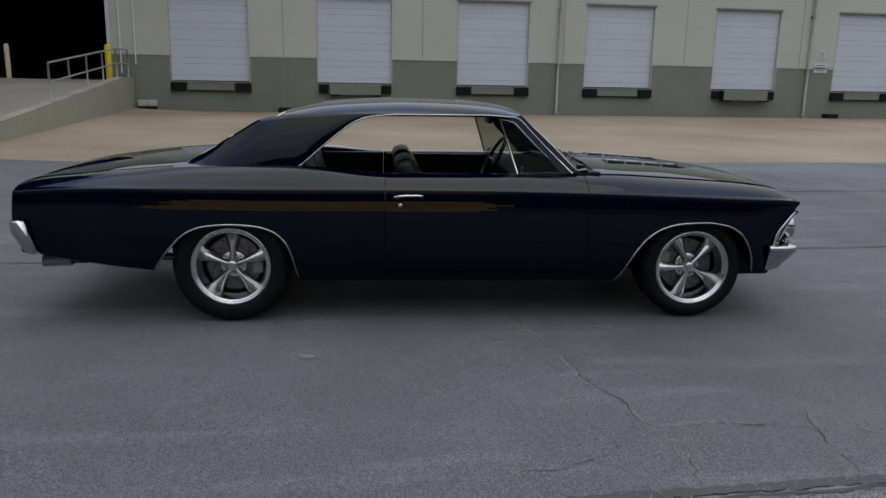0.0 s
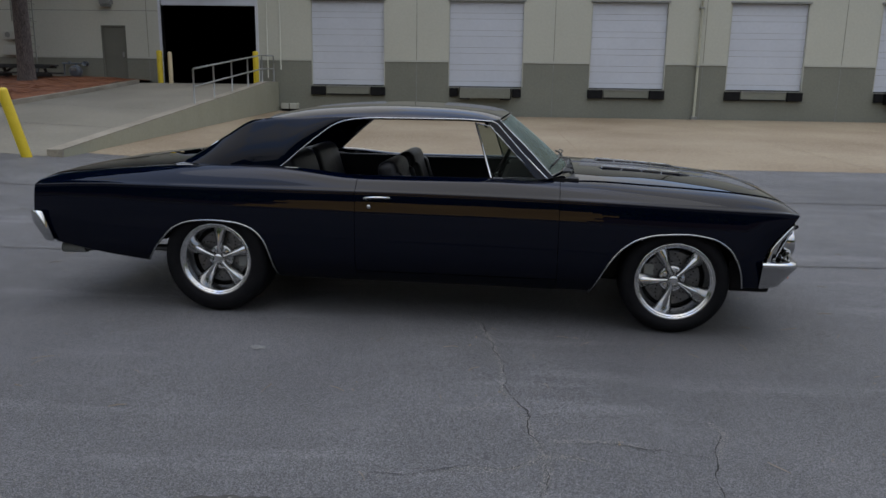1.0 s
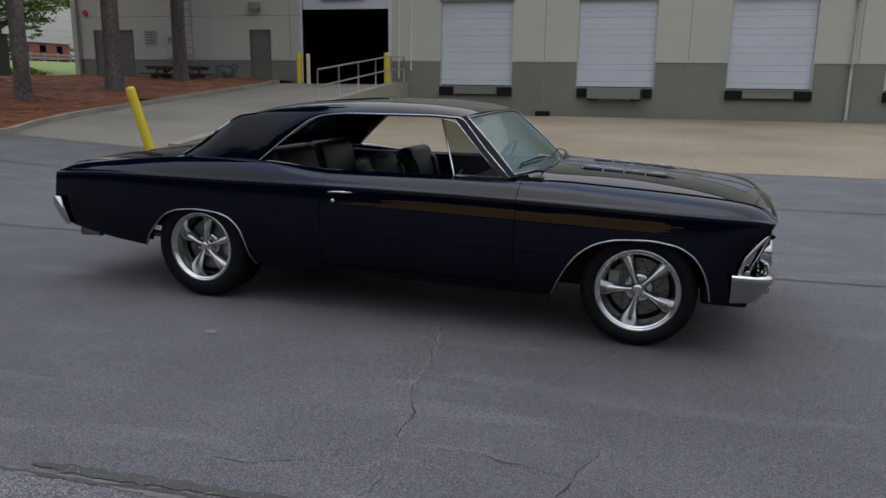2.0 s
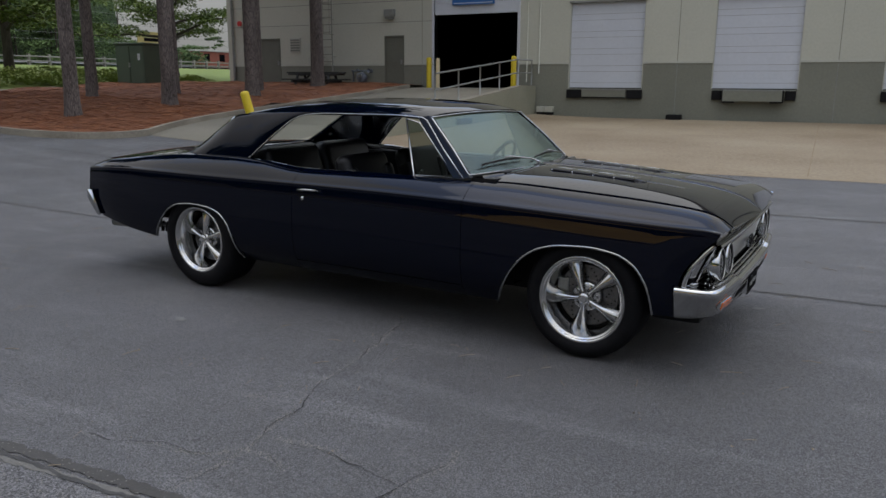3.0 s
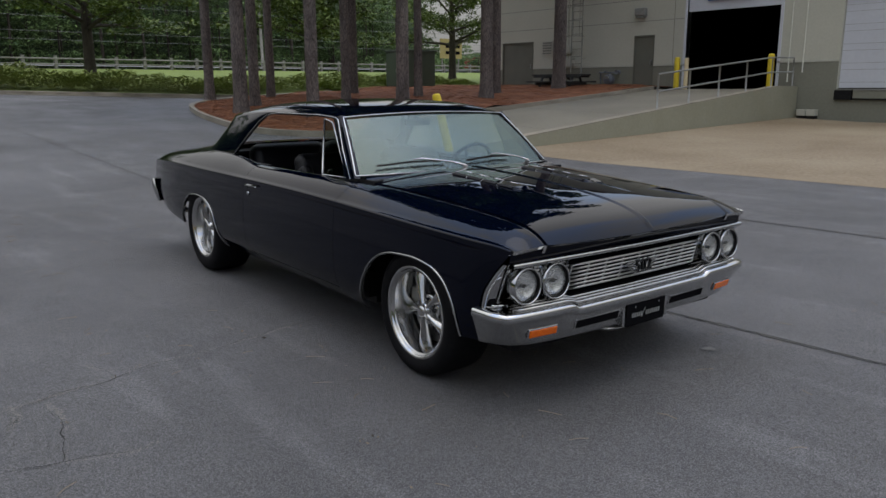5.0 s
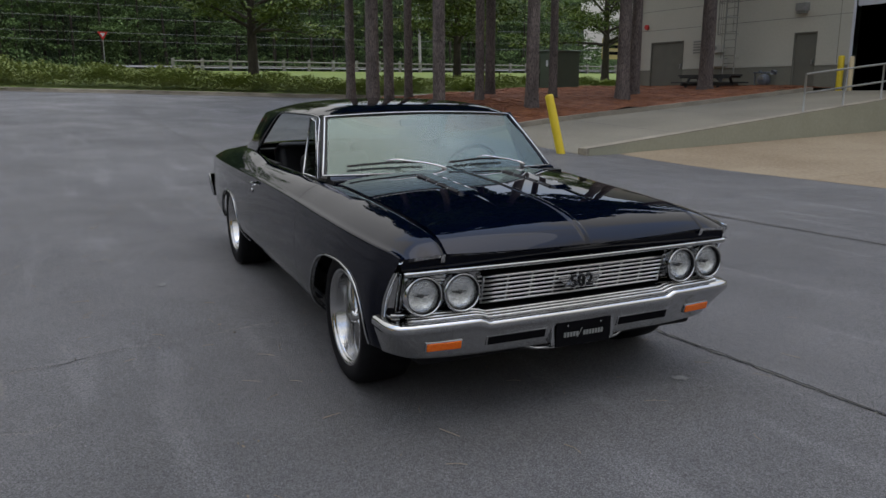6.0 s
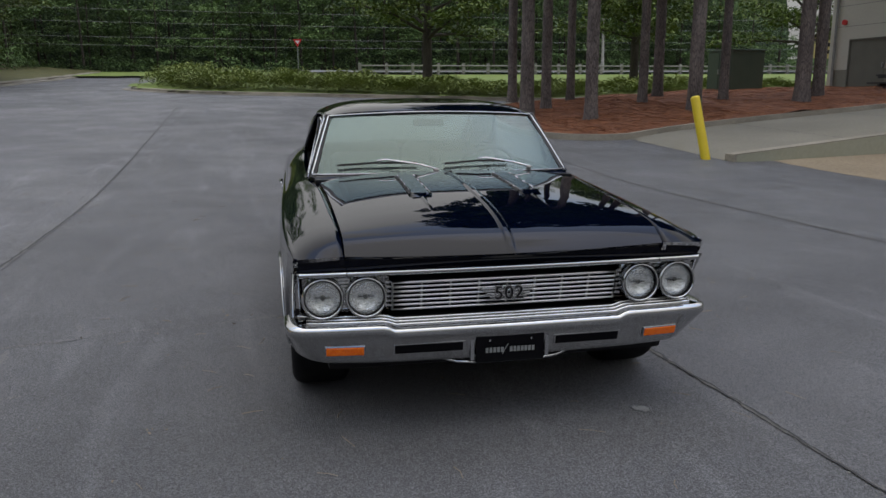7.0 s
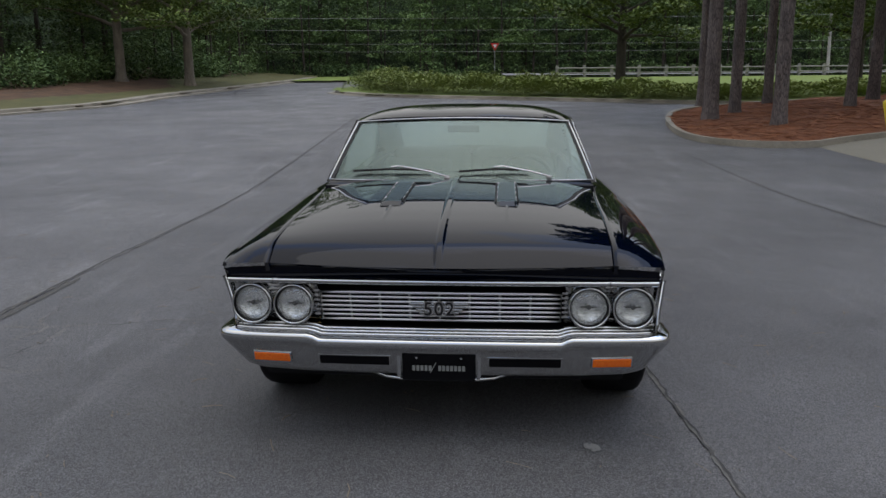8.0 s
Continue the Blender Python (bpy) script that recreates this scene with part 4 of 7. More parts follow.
def pine(seed, r, h):
    """A tall loblolly-like pine at the origin: bare trunk, high open crown."""
    rng = random.Random(seed)
    t = new("pine_tree")
    tagged(t, "tall bare-trunked pine with plated grey-brown bark in straw", "pine tree", "pines in the straw bed")
    bend = (rng.uniform(-0.3, 0.3), rng.uniform(-0.3, 0.3))
    bm = bmesh.new()
    rows = []
    for z in [-0.3, 0.0, 0.12, 0.3, 0.6] + steps(1.0, h, 22):
        k = z / h
        flare = 1 + 0.45 * math.exp(-max(z, 0) / 0.22)
        rr = r * flare * (1 - 0.62 * max(0, k) ** 1.2)
        cx, cy = bend[0] * k * k * 2, bend[1] * k * k * 2
        rows.append([(cx + rr * (1 + 0.07 * noise.noise((math.cos(a) * 2, math.sin(a) * 2, z * 1.2 + seed)) + 0.10 * noise.noise((math.cos(a) * 5, math.sin(a) * 5, z * 2.5 + seed))) * math.cos(a), cy + rr * (1 + 0.12 * noise.noise((math.cos(a) * 4, math.sin(a) * 4, z * 1.5 + seed))) * math.sin(a), z) for a in [2 * math.pi * j / 24 for j in range(24)]])
    grid(bm, rows, closed=True)
    bmesh.ops.recalc_face_normals(bm, faces=bm.faces)
    part("trunk", bm, M_BARK, t, smooth=True)
    data = ([], [])
    for i in range(58):
        z = h * rng.uniform(0.36, 1.0)
        a = rng.uniform(0, 2 * math.pi)
        ln = rng.uniform(1.2, 3.2) * (1.25 - z / h)  * 2.0
        k = z / h
        base = Vector((bend[0] * k * k * 2, bend[1] * k * k * 2, z))
        tip = base + Vector((math.cos(a) * ln, math.sin(a) * ln, ln * rng.uniform(0.0, 0.5)))
        part("branch", T([base, base.lerp(tip, 0.5) + Vector((0, 0, 0.15)), tip], 0.06, 5, 0.015), M_BARK, t)
        for q in (0.55, 0.8, 1.0):
            leaf_cloud(data, base.lerp(tip, q), (0.95, 0.95, 0.6), 74, 0.30, rng)
    leaf_part("crown", data, M_NEEDLE, t)
    return t


PINES = [(-12.6, 13.81, 0.175), (-12.68, 17.06, 0.20), (-12.78, 20.74, 0.215), (-13.57, 21.98, 0.175), (-13.25, 25.04, 0.245), (-15.21, 12.96, 0.205), (-16.68, 14.19, 0.165), (-20.47, 14.42, 0.17), (-19.37, 16.26, 0.15), (-16.44, 17.54, 0.155), (-18.78, 19.47, 0.19), (-15.13, 19.70, 0.145)]
models = [pine(11 + i, 0.26, 20.0 + i) for i in range(3)]
for i, (x, y, r) in enumerate(PINES):
    src = models[i % 3]
    k = r / 0.26
    m = Matrix.Translation((x, y, bed(x, y) + 0.05)) @ pose(0, 0, 0, 0, 0, 67.0 * i)
    if i < 3:
        src.matrix_world = m @ Matrix.Diagonal((k, k, 1, 1))
    else:
        c = copy_thing(src, m)
        c.scale = (k, k, 1)


def broadleaf(seed, r, h, fork, reach, count, bark, label, size=0.13, limbs=18):
    """A spreading shade tree: short trunk, a leader and near-level limbs that carry flat sprays of leaves."""
    rng = random.Random(seed)
    t = new("broadleaf_tree")
    tagged(t, label, "tree", "shade trees on the verge")
    bm = bmesh.new()
    rows = []
    lean = (rng.uniform(-0.4, 0.4), rng.uniform(-0.4, 0.4))

    def axis(z):
        k = max(0.0, z - fork) / (h - fork)
        return Vector((lean[0] * k + 0.12 * math.sin(z * 1.3 + seed) * k, lean[1] * k, z))
    for z in [-0.3, 0.0, 0.15, 0.4] + steps(0.8, fork, 6) + steps(fork + 0.4, h * 0.92, 8):
        rr = r * (1 + 0.5 * math.exp(-max(z, 0) / 0.2)) * (1 - 0.16 * min(1.0, z / fork)) * (1 - 0.93 * max(0.0, z - fork) / (h - fork)) ** 0.8
        c = axis(z)
        rows.append([(c.x + rr * (1 + 0.14 * noise.noise((math.cos(a) * 2, math.sin(a) * 2, z * 0.7 + seed))) * math.cos(a), c.y + rr * math.sin(a), z) for a in [2 * math.pi * j / 16 for j in range(16)]])
    grid(bm, rows, closed=True)
    bmesh.ops.recalc_face_normals(bm, faces=bm.faces)
    part("trunk", bm, bark, t, smooth=True)
    data = ([], [])
    for i in range(limbs):
        k = i / (limbs - 1)
        z0 = fork * 0.92 + (h * 0.82 - fork * 0.92) * k ** 1.25
        a = i * 2.4 + rng.uniform(-0.35, 0.35)
        el = radians(14 + 46 * k + rng.uniform(-8, 8))
        ln = reach * (1.0 - 0.55 * k) * rng.uniform(0.85, 1.1)
        base = axis(z0)
        out = Vector((math.cos(a), math.sin(a), 0))
        pts = []
        for q in steps(0, 1, 8):
            sag = -0.16 * ln * q * q if k < 0.45 else 0.0
            pts.append(base + out * ln * q * math.cos(el) + Vector((rng.uniform(-0.12, 0.12), rng.uniform(-0.12, 0.12), ln * q * math.sin(el) + sag + rng.uniform(-0.08, 0.08))) * (1 if q else 0))
        part("limb", T(pts, r * (0.40 - 0.18 * k), 7, 0.018), bark, t, smooth=True)
        for q in range(2, 8):
            for side in (-1, 1):
                d = Matrix.Rotation(side * rng.uniform(0.5, 1.1), 3, "Z") @ out
                tip = pts[q] + d * ln * rng.uniform(0.18, 0.36) + Vector((0, 0, rng.uniform(-0.25, 0.5)))
                if q % 2:
                    part("twig", T([pts[q], (pts[q] + tip) / 2 + Vector((0, 0, 0.08)), tip], 0.020, 4, 0.006), bark, t)
                for f in (0.35, 0.75, 1.1):
                    leaf_cloud(data, pts[q].lerp(tip, f) + Vector((0, 0, rng.uniform(-0.1, 0.3))), (0.62, 0.62, 0.22), count, size, rng)
    leaf_part("crown", data, M_LEAF, t)
    return t


straw()
bt = [broadleaf(5, 0.27, 8.8, 2.5, 5.4, 26, M_BARK2, "dark-trunked spreading shade tree with green leaves on grass"),
      broadleaf(8, 0.25, 8.2, 2.4, 5.0, 26, M_BARK2, "dark-trunked spreading shade tree with green leaves on grass")]
bt[0].matrix_world = Matrix.Translation((-33.4, 14.4, rise(-33.4) + 0.25))
bt[1].matrix_world = Matrix.Translation((-33.27, 26.47, rise(-33.27) + 0.25))
copy_thing(bt[0], Matrix.Translation((-34.73, 39.04, rise(-34.73) + 0.2)) @ pose(0, 0, 0, 0, 0, 100))
lt = broadleaf(21, 0.28, 11.5, 3.1, 6.2, 40, M_BARK3, "large grey-trunked tree at the edge of the woods", 0.11, 20)
lt.matrix_world = Matrix.Translation((-39.2, -9.75, wood_height(-39.2, -9.75)))
copy_thing(lt, Matrix.Translation((-38.6, -13.55, wood_height(-38.6, -13.55))) @ pose(0, 0, 0, 0, 0, 130))


def woods(name, line, rows, spacing, depth, height, leaf, clumps, seed, ground_z, label, low=0.15, shrubs=True):
    """A wood's edge: crowns of leaf clumps on stems in rows along a plan line, with shrubs at its foot."""
    rng = random.Random(seed)
    data = ([], [])
    stem = bmesh.new()
    for (x0, y0), (x1, y1) in zip(line, line[1:]):
        ln = math.hypot(x1 - x0, y1 - y0)
        nx, ny = -(y1 - y0) / ln * math.copysign(1, depth), (x1 - x0) / ln * math.copysign(1, depth)
        for row in range(rows):
            for i in range(max(1, int(ln / spacing))):
                k = (i + rng.random()) / max(1, int(ln / spacing))
                back = abs(depth) * (row + rng.random()) / rows
                x, y = x0 + (x1 - x0) * k + nx * back, y0 + (y1 - y0) * k + ny * back
                g = ground_z(x, y)
                h = height * rng.uniform(0.6, 1.08) * (0.85 + 0.25 * row / max(1, rows - 1))
                rad = spacing * rng.uniform(0.55, 0.95)
                tube(stem, [(x, y, g - 0.2), (x + rng.uniform(-0.3, 0.3), y + rng.uniform(-0.3, 0.3), g + h * 0.8)], rng.uniform(0.08, 0.17), 6, 0.04)
                for _ in range(int(clumps * 0.62)):
                    f = low + (0.97 - low) * rng.random() ** 0.8
                    r = rad * (0.45 + 0.75 * math.sin(math.pi * min(1.0, 0.15 + 0.85 * f)))
                    a = rng.uniform(0, 2 * math.pi)
                    q = rng.random() ** 0.4 * r
                    s = rng.uniform(0.6, 1.45)
                    leaf_cloud(data, (x + q * math.cos(a), y + q * math.sin(a), g + h * f - 0.25 * q), (s * 1.15, s * 1.15, s * 0.30), 82, leaf * rng.uniform(0.75, 1.25), rng)
        if shrubs:
            for _ in range(int(ln * 1.6)):
                k, back = rng.random(), rng.uniform(-1.2, 1.0)
                x, y = x0 + (x1 - x0) * k + nx * back, y0 + (y1 - y0) * k + ny * back
                s = rng.uniform(0.4, 0.95)
                leaf_cloud(data, (x, y, ground_z(x, y) + s * 0.6), (s, s, s * 0.85), 110, leaf * 0.8, rng, hollow=0.4)
    g = new(name)
    tagged(g, label, "woods", kind="stuff")
    leaf_part("foliage", data, M_WOODS, g)
    part("stems", stem, M_BARK2, g)
    return g


def far_z(x, y):
    return rise(x) + 0.1


woods("far_woods", [(-64.0, -42.0), (-63.0, -10.0), (-62.0, 20.0), (-65.5, 63.0)], 3, 2.6, 9.0, 17.0, 0.125, 74, 31, far_z, "dense green woods beyond the road", low=0.05)
woods("side_woods", [(-60.0, -10.8), (-50.0, -11.6), (-44.0, -15.0), (-36.0, -17.0), (-28.0, -19.5), (-22.0, -26.0), (-8.0, -32.0)], 3, 2.4, -9.0, 13.0, 0.105, 64, 33, wood_height, "dense woodland edge with shrubs beside the drive", low=0.06)
woods("back_woods", [(-8.0, -32.0), (14.0, -32.0), (40.0, -30.0), (60.0, 5.0), (58.0, 40.0)], 2, 4.0, -8.0, 8.5, 0.26, 34, 35, lambda x, y: wood_height(x, min(y, -12.0)) if y < -10 else 0.2, "tree belt on the far side of the yard", shrubs=False)

woods("distant_woods", [(-96.0, 92.0), (-95.0, 107.5)], 2, 3.0, 7.0, 5.6, 0.2, 30, 41, far_z, "small clump of trees far beyond the road", low=0.05)

woods("distant_woods", [(-120.0, 96.0), (-118.0, 145.0)], 2, 4.0, 8.0, 8.0, 0.3, 34, 43, far_z, "pale line of trees behind the far building", low=0.05)


def undergrowth():
    """Shrubs and saplings between the trunks at the edge of the woods."""
    rng = random.Random(58)
    data = ([], [])
    for x, y in dense([(-52.0, -10.4), (-44.0, -12.2), (-38.0, -14.8), (-32.0, -14.6), (-26.0, -15.4), (-20.0, -18.5), (-12.0, -20.0)], 0.5):
        for _ in range(3):
            s = rng.uniform(0.5, 1.3)
            px, py = x + rng.uniform(-0.8, 0.8), y - rng.uniform(-0.3, 2.2)
            leaf_cloud(data, (px, py, wood_height(px, py) + s * 0.7), (s * 0.8, s * 0.8, s), 130, 0.10, rng, hollow=0.35)
    tagged(leaf_part("undergrowth", data, M_WOODS), "leafy shrubs along the edge of the woods", "shrubs", kind="stuff")


undergrowth()


def backdrop():
    """A rough sheet behind the leaves; the distant forest's shade is its dark green."""
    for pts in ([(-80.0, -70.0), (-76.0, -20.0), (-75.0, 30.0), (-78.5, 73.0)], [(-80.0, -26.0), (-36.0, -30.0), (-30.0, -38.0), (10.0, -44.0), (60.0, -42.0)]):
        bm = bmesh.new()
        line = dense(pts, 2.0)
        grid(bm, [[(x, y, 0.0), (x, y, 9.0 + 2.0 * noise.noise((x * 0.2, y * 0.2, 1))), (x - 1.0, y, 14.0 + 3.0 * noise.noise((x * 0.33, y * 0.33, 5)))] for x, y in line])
        tagged(part("backdrop", bm, M_FORESTSHADE), "dark green sheet standing in for the shaded depth of the forest", "woods", kind="structure")


M_FORESTSHADE = mat("forest_shade", (0.014, 0.028, 0.012), (0.055, 0.088, 0.034), rough=0.95, scale=0.9, fine=4.0, bump=1.0, dist=0.6)
backdrop()


def juniper_mound(data, x, y, z, rad, high, rng):
    """A low mound of outward-leaning feathery sprays."""
    verts, faces = data
    for _ in range(520):
        a, q = rng.uniform(0, 2 * math.pi), rng.random() ** 0.55
        top = math.sqrt(max(0.0, 1 - q * q))
        c = Vector((x + math.cos(a) * q * rad, y + math.sin(a) * q * rad, z + high * top * rng.uniform(0.55, 1.0)))
        d = Vector((math.cos(a) * (0.35 + q), math.sin(a) * (0.35 + q), rng.uniform(0.15, 0.9))).normalized()
        side = d.cross(Vector((0, 0, 1)))
        side = (side.normalized() if side.length > 0.01 else Vector((1, 0, 0))) + Vector((0, 0, rng.uniform(-0.5, 0.5)))
        ln = rng.uniform(0.07, 0.15)
        for k in (-0.55, 0.0, 0.55):
            e = (d + side * k).normalized() * ln * (1.0 - 0.3 * abs(k))
            w = side * ln * 0.13
            i = len(verts)
            verts += [c - w * 0.4, c + e * 0.6 - w, c + e, c + e * 0.6 + w]
            faces.append((i, i + 1, i + 2, i + 3))


def junipers():
    rng = random.Random(77)
    data = ([], [])
    mounds = []
    line = [(-36.2, 1.3), (-33.6, 2.0), (-31.6, 3.4), (-30.0, 6.4), (-28.6, 9.0), (-26.6, 12.2), (-24.6, 15.0), (-24.6, 18.4), (-25.8, 22.0), (-27.4, 27.0), (-27.6, 33.0)]
    for x, y in dense(line, 0.55):
        for _ in range(3):
            tall = (1.0 if y < 5 else max(0.62, 1.0 - (y - 5) * 0.05)) * (0.95 + 0.45 * noise.noise((x * 0.55, y * 0.55, 3)))
            mounds.append((x - rng.uniform(-0.5, 3.0), y + rng.uniform(-0.9, 0.9), tall * rng.uniform(0.75, 1.1)))
    for x, y, tall in mounds:
        juniper_mound(data, x, y, rise(x) + 0.12, 1.05, 1.12 * tall, rng)
    ob = leaf_part("juniper_hedge", data, M_JUNIPER)
    tagged(ob, "low spreading green juniper shrubs along the kerb", "shrubs", kind="stuff")


junipers()


# ---- roadside things ----
def yield_sign():
    s = new("yield_sign")
    tagged(s, "red and white triangular road sign on a thin post", "road sign")
    x, y, z = -46.5, 8.72, rise(-46.5)
    part("post", T([(0, 0, 0), (0, 0, 2.4)], 0.03, 6), M_GALV, s)
    for k, (r, dx, material) in enumerate(((0.34, 0.0, M_RED), (0.16, 0.012, M_WHITE))):
        bm = bmesh.new()
        v = [bm.verts.new((dx + 0.05, r * math.sin(radians(a)), 2.28 - r * math.cos(radians(a)))) for a in (0, 120, 240)]
        v2 = [bm.verts.new((dx + 0.035, r * math.sin(radians(a)), 2.28 - r * math.cos(radians(a)))) for a in (0, 120, 240)]
        bm.faces.new(v)
        bm.faces.new(v2[::-1])
        for i in range(3):
            bm.faces.new((v[i], v2[i], v2[(i + 1) % 3], v[(i + 1) % 3]))
        part("face" if k == 0 else "inner_face", bm, material, s)
    s.matrix_world = Matrix.Translation((x, y, z + 0.2))


yield_sign()


def fence():
    f = new("rail_fence")
    tagged(f, "weathered timber guard rail fence along the road", "fence")
    pts = dense([(-51.0, 13.6), (-52.0, 30.0), (-54.5, 52.0), (-58.0, 85.0)], 2.0)
    for i, (x, y) in enumerate(pts):
        z = rise(x) + 0.1
        part("post", B(x - 0.10, x + 0.10, y - 0.10, y + 0.10, z - 0.2, z + 0.98, bevel=0.015), M_FENCE, f)
        if i:
            ax, ay = pts[i - 1]
            az = rise(ax) + 0.1
            for h in (0.42, 0.78):
                part("rail", T([(ax + 0.08, ay, az + h), (x + 0.08, y, z + h)], 0.062, 6), M_FENCE, f)


fence()
ob = part("road", sheet([(-54.0, 10.0), (-55.0, 30.0), (-57.5, 52.0), (-61.0, 90.0), (-68.0, 90.0), (-64.5, 52.0), (-61.0, 30.0), (-60.0, 10.0)], 0.6, lambda x, y: rise(x) + 0.32), mat("far_road", (0.16, 0.16, 0.16), (0.24, 0.24, 0.24), rough=0.8, scale=1.0), smooth=True)
tagged(ob, "grey public road beyond the verge", "road", kind="structure")


def transformer():
    t = new("transformer_box")
    tagged(t, "dark green pad-mounted transformer cabinet in the straw", "transformer")
    z = bed(-22.5, 25.3) - 0.22
    part("pad", B(-23.75, -21.75, 24.6, 26.5, z - 0.2, z + 0.20, bevel=0.02), M_KERB, t)
    part("body", B(-23.6, -21.9, 24.75, 26.35, z + 0.20, z + 2.0, bevel=0.03), M_BOXGREEN, t)
    part("lid", B(-23.66, -21.84, 24.69, 26.41, z + 2.0, z + 2.07, bevel=0.02), M_BOXGREEN, t)
    for a, b in ((-23.56, -22.77), (-22.73, -21.94)):
        part("door", B(a, b, 24.72, 24.755, z + 0.26, z + 1.95, bevel=0.008), M_BOXGREEN, t)
    part("label_plate", B(-22.25, -22.12, 24.70, 24.722, z + 1.35, z + 1.62), M_WHITE, t)
    part("lock", B(-22.79, -22.71, 24.68, 24.72, z + 1.05, z + 1.25, bevel=0.01), M_GALV, t)


transformer()


def picnic_table():
    t = new("picnic_table")
    tagged(t, "dark picnic table with attached benches by the wall", "picnic table")
    for i in range(5):
        part("top_board", B(-1.3, 1.3, -0.40 + i * 0.16, -0.25 + i * 0.16, 0.70, 0.765, bevel=0.008), M_PICNIC, t)
    part("apron_board", B(-1.22, 1.22, -0.39, -0.35, 0.62, 0.70, bevel=0.006), M_PICNIC, t)
    part("apron_board", B(-1.22, 1.22, 0.35, 0.39, 0.62, 0.70, bevel=0.006), M_PICNIC, t)
    for s in (-1, 1):
        for k in range(2):
            y = s * (0.66 + 0.15 * k)
            part("bench_board", B(-1.3, 1.3, y - 0.07, y + 0.07, 0.405, 0.465, bevel=0.008), M_PICNIC, t)
        part("cross_beam", B(s * 0.78 - 0.045, s * 0.78 + 0.045, -0.88, 0.88, 0.30, 0.405, bevel=0.008), M_PICNIC, t)
        part("top_beam", B(s * 0.78 - 0.045, s * 0.78 + 0.045, -0.36, 0.36, 0.60, 0.70, bevel=0.008), M_PICNIC, t)
        part("brace", T([(s * 0.74, 0, 0.36), (s * 0.25, 0, 0.68)], 0.045, 6), M_PICNIC, t)
        for q in (-1, 1):
            part("leg", T([(s * 0.78, q * 0.70, 0.0), (s * 0.78, q * 0.52, 0.30), (s * 0.78, q * 0.27, 0.68)], 0.062, 8), M_PICNIC, t)
            part("foot", B(s * 0.78 - 0.06, s * 0.78 + 0.06, q * 0.70 - 0.10, q * 0.70 + 0.10, -0.02, 0.05, bevel=0.01), M_PICNIC, t)
    t.matrix_world = pose(-14.2, 26.3, bed(-14.3, 26.3) - 0.03, 0, 0, 8) @ Matrix.Diagonal((0.88, 0.88, 0.88, 1))


picnic_table()


def wires():
    for i, (h, o) in enumerate(((8.2, 0.0), (7.3, 0.4), (6.2, 0.2), (5.6, 0.2))):
        pts = [(-57.0 + 0.02 * (q - 0.5), -50 + 130 * q, h - 0.6 - 3.0 * q * 0 - 4 * 0.8 * q * (1 - q) + 0.8) for q in steps(0, 1, 20)]
        w = part("overhead_wire", T([(x - o, y, z) for x, y, z in pts], 0.011, 5), M_STEEL)
        tagged(w, "thin overhead utility wire in front of the woods", "wire", "overhead wires")


wires()


SIGN = (-86.2, 83.0, 8.9, 4.6, 3.0)


def far_things():
    p = part("utility_pole", T([(-58.5, 37.2, rise(-58.5) - 0.2), (-58.5, 37.0, rise(-58.5) + 9.0)], 0.14, 8, 0.10), M_FENCE, smooth=True)
    tagged(p, "grey wooden utility pole carrying the wires", "utility pole")
    part("cross_arm", B(-58.6, -58.4, 35.9, 38.1, rise(-58.5) + 8.2, rise(-58.5) + 8.35, bevel=0.01), M_FENCE, p)
    h = new("brick_building")
    tagged(h, "low red brick building far beyond the road", "building")
    part("wall", B(-108.0, -100.0, 108.5, 122.0, 4.0, 7.3), M_BRICK, h)
    part("roof", B(-108.3, -99.7, 108.2, 122.3, 7.3, 7.6, bevel=0.05), M_WALL_UP, h)
    for y in (111.5, 115.5, 119.5):
        part("window", B(-100.01, -99.94, y - 0.7, y + 0.7, 5.6, 6.9, bevel=0.02), M_DARK, h)

    h = new("sign_board")
    tagged(h, "yellow roadside sign board with dark lettering bars", "sign")
    part("panel", B(SIGN[0] - 0.1, SIGN[0], SIGN[1], SIGN[1] + SIGN[3], SIGN[2] - SIGN[4], SIGN[2], bevel=0.02), M_SIGNBOARD, h)
    for k in (0.30, 0.62):
        part("lettering_bar", B(SIGN[0] + 0.002, SIGN[0] + 0.02, SIGN[1] + SIGN[3] * 0.25, SIGN[1] + SIGN[3] * 0.9, SIGN[2] - SIGN[4] * (k + 0.16), SIGN[2] - SIGN[4] * k), M_DARK, h)
    for q in (0.12, 0.88):
        part("post", B(SIGN[0] - 0.26, SIGN[0] - 0.11, SIGN[1] + SIGN[3] * q - 0.07, SIGN[1] + SIGN[3] * q + 0.07, rise(SIGN[0]) - 0.2, SIGN[2] - 0.1, bevel=0.01), M_FENCE, h)



far_things()


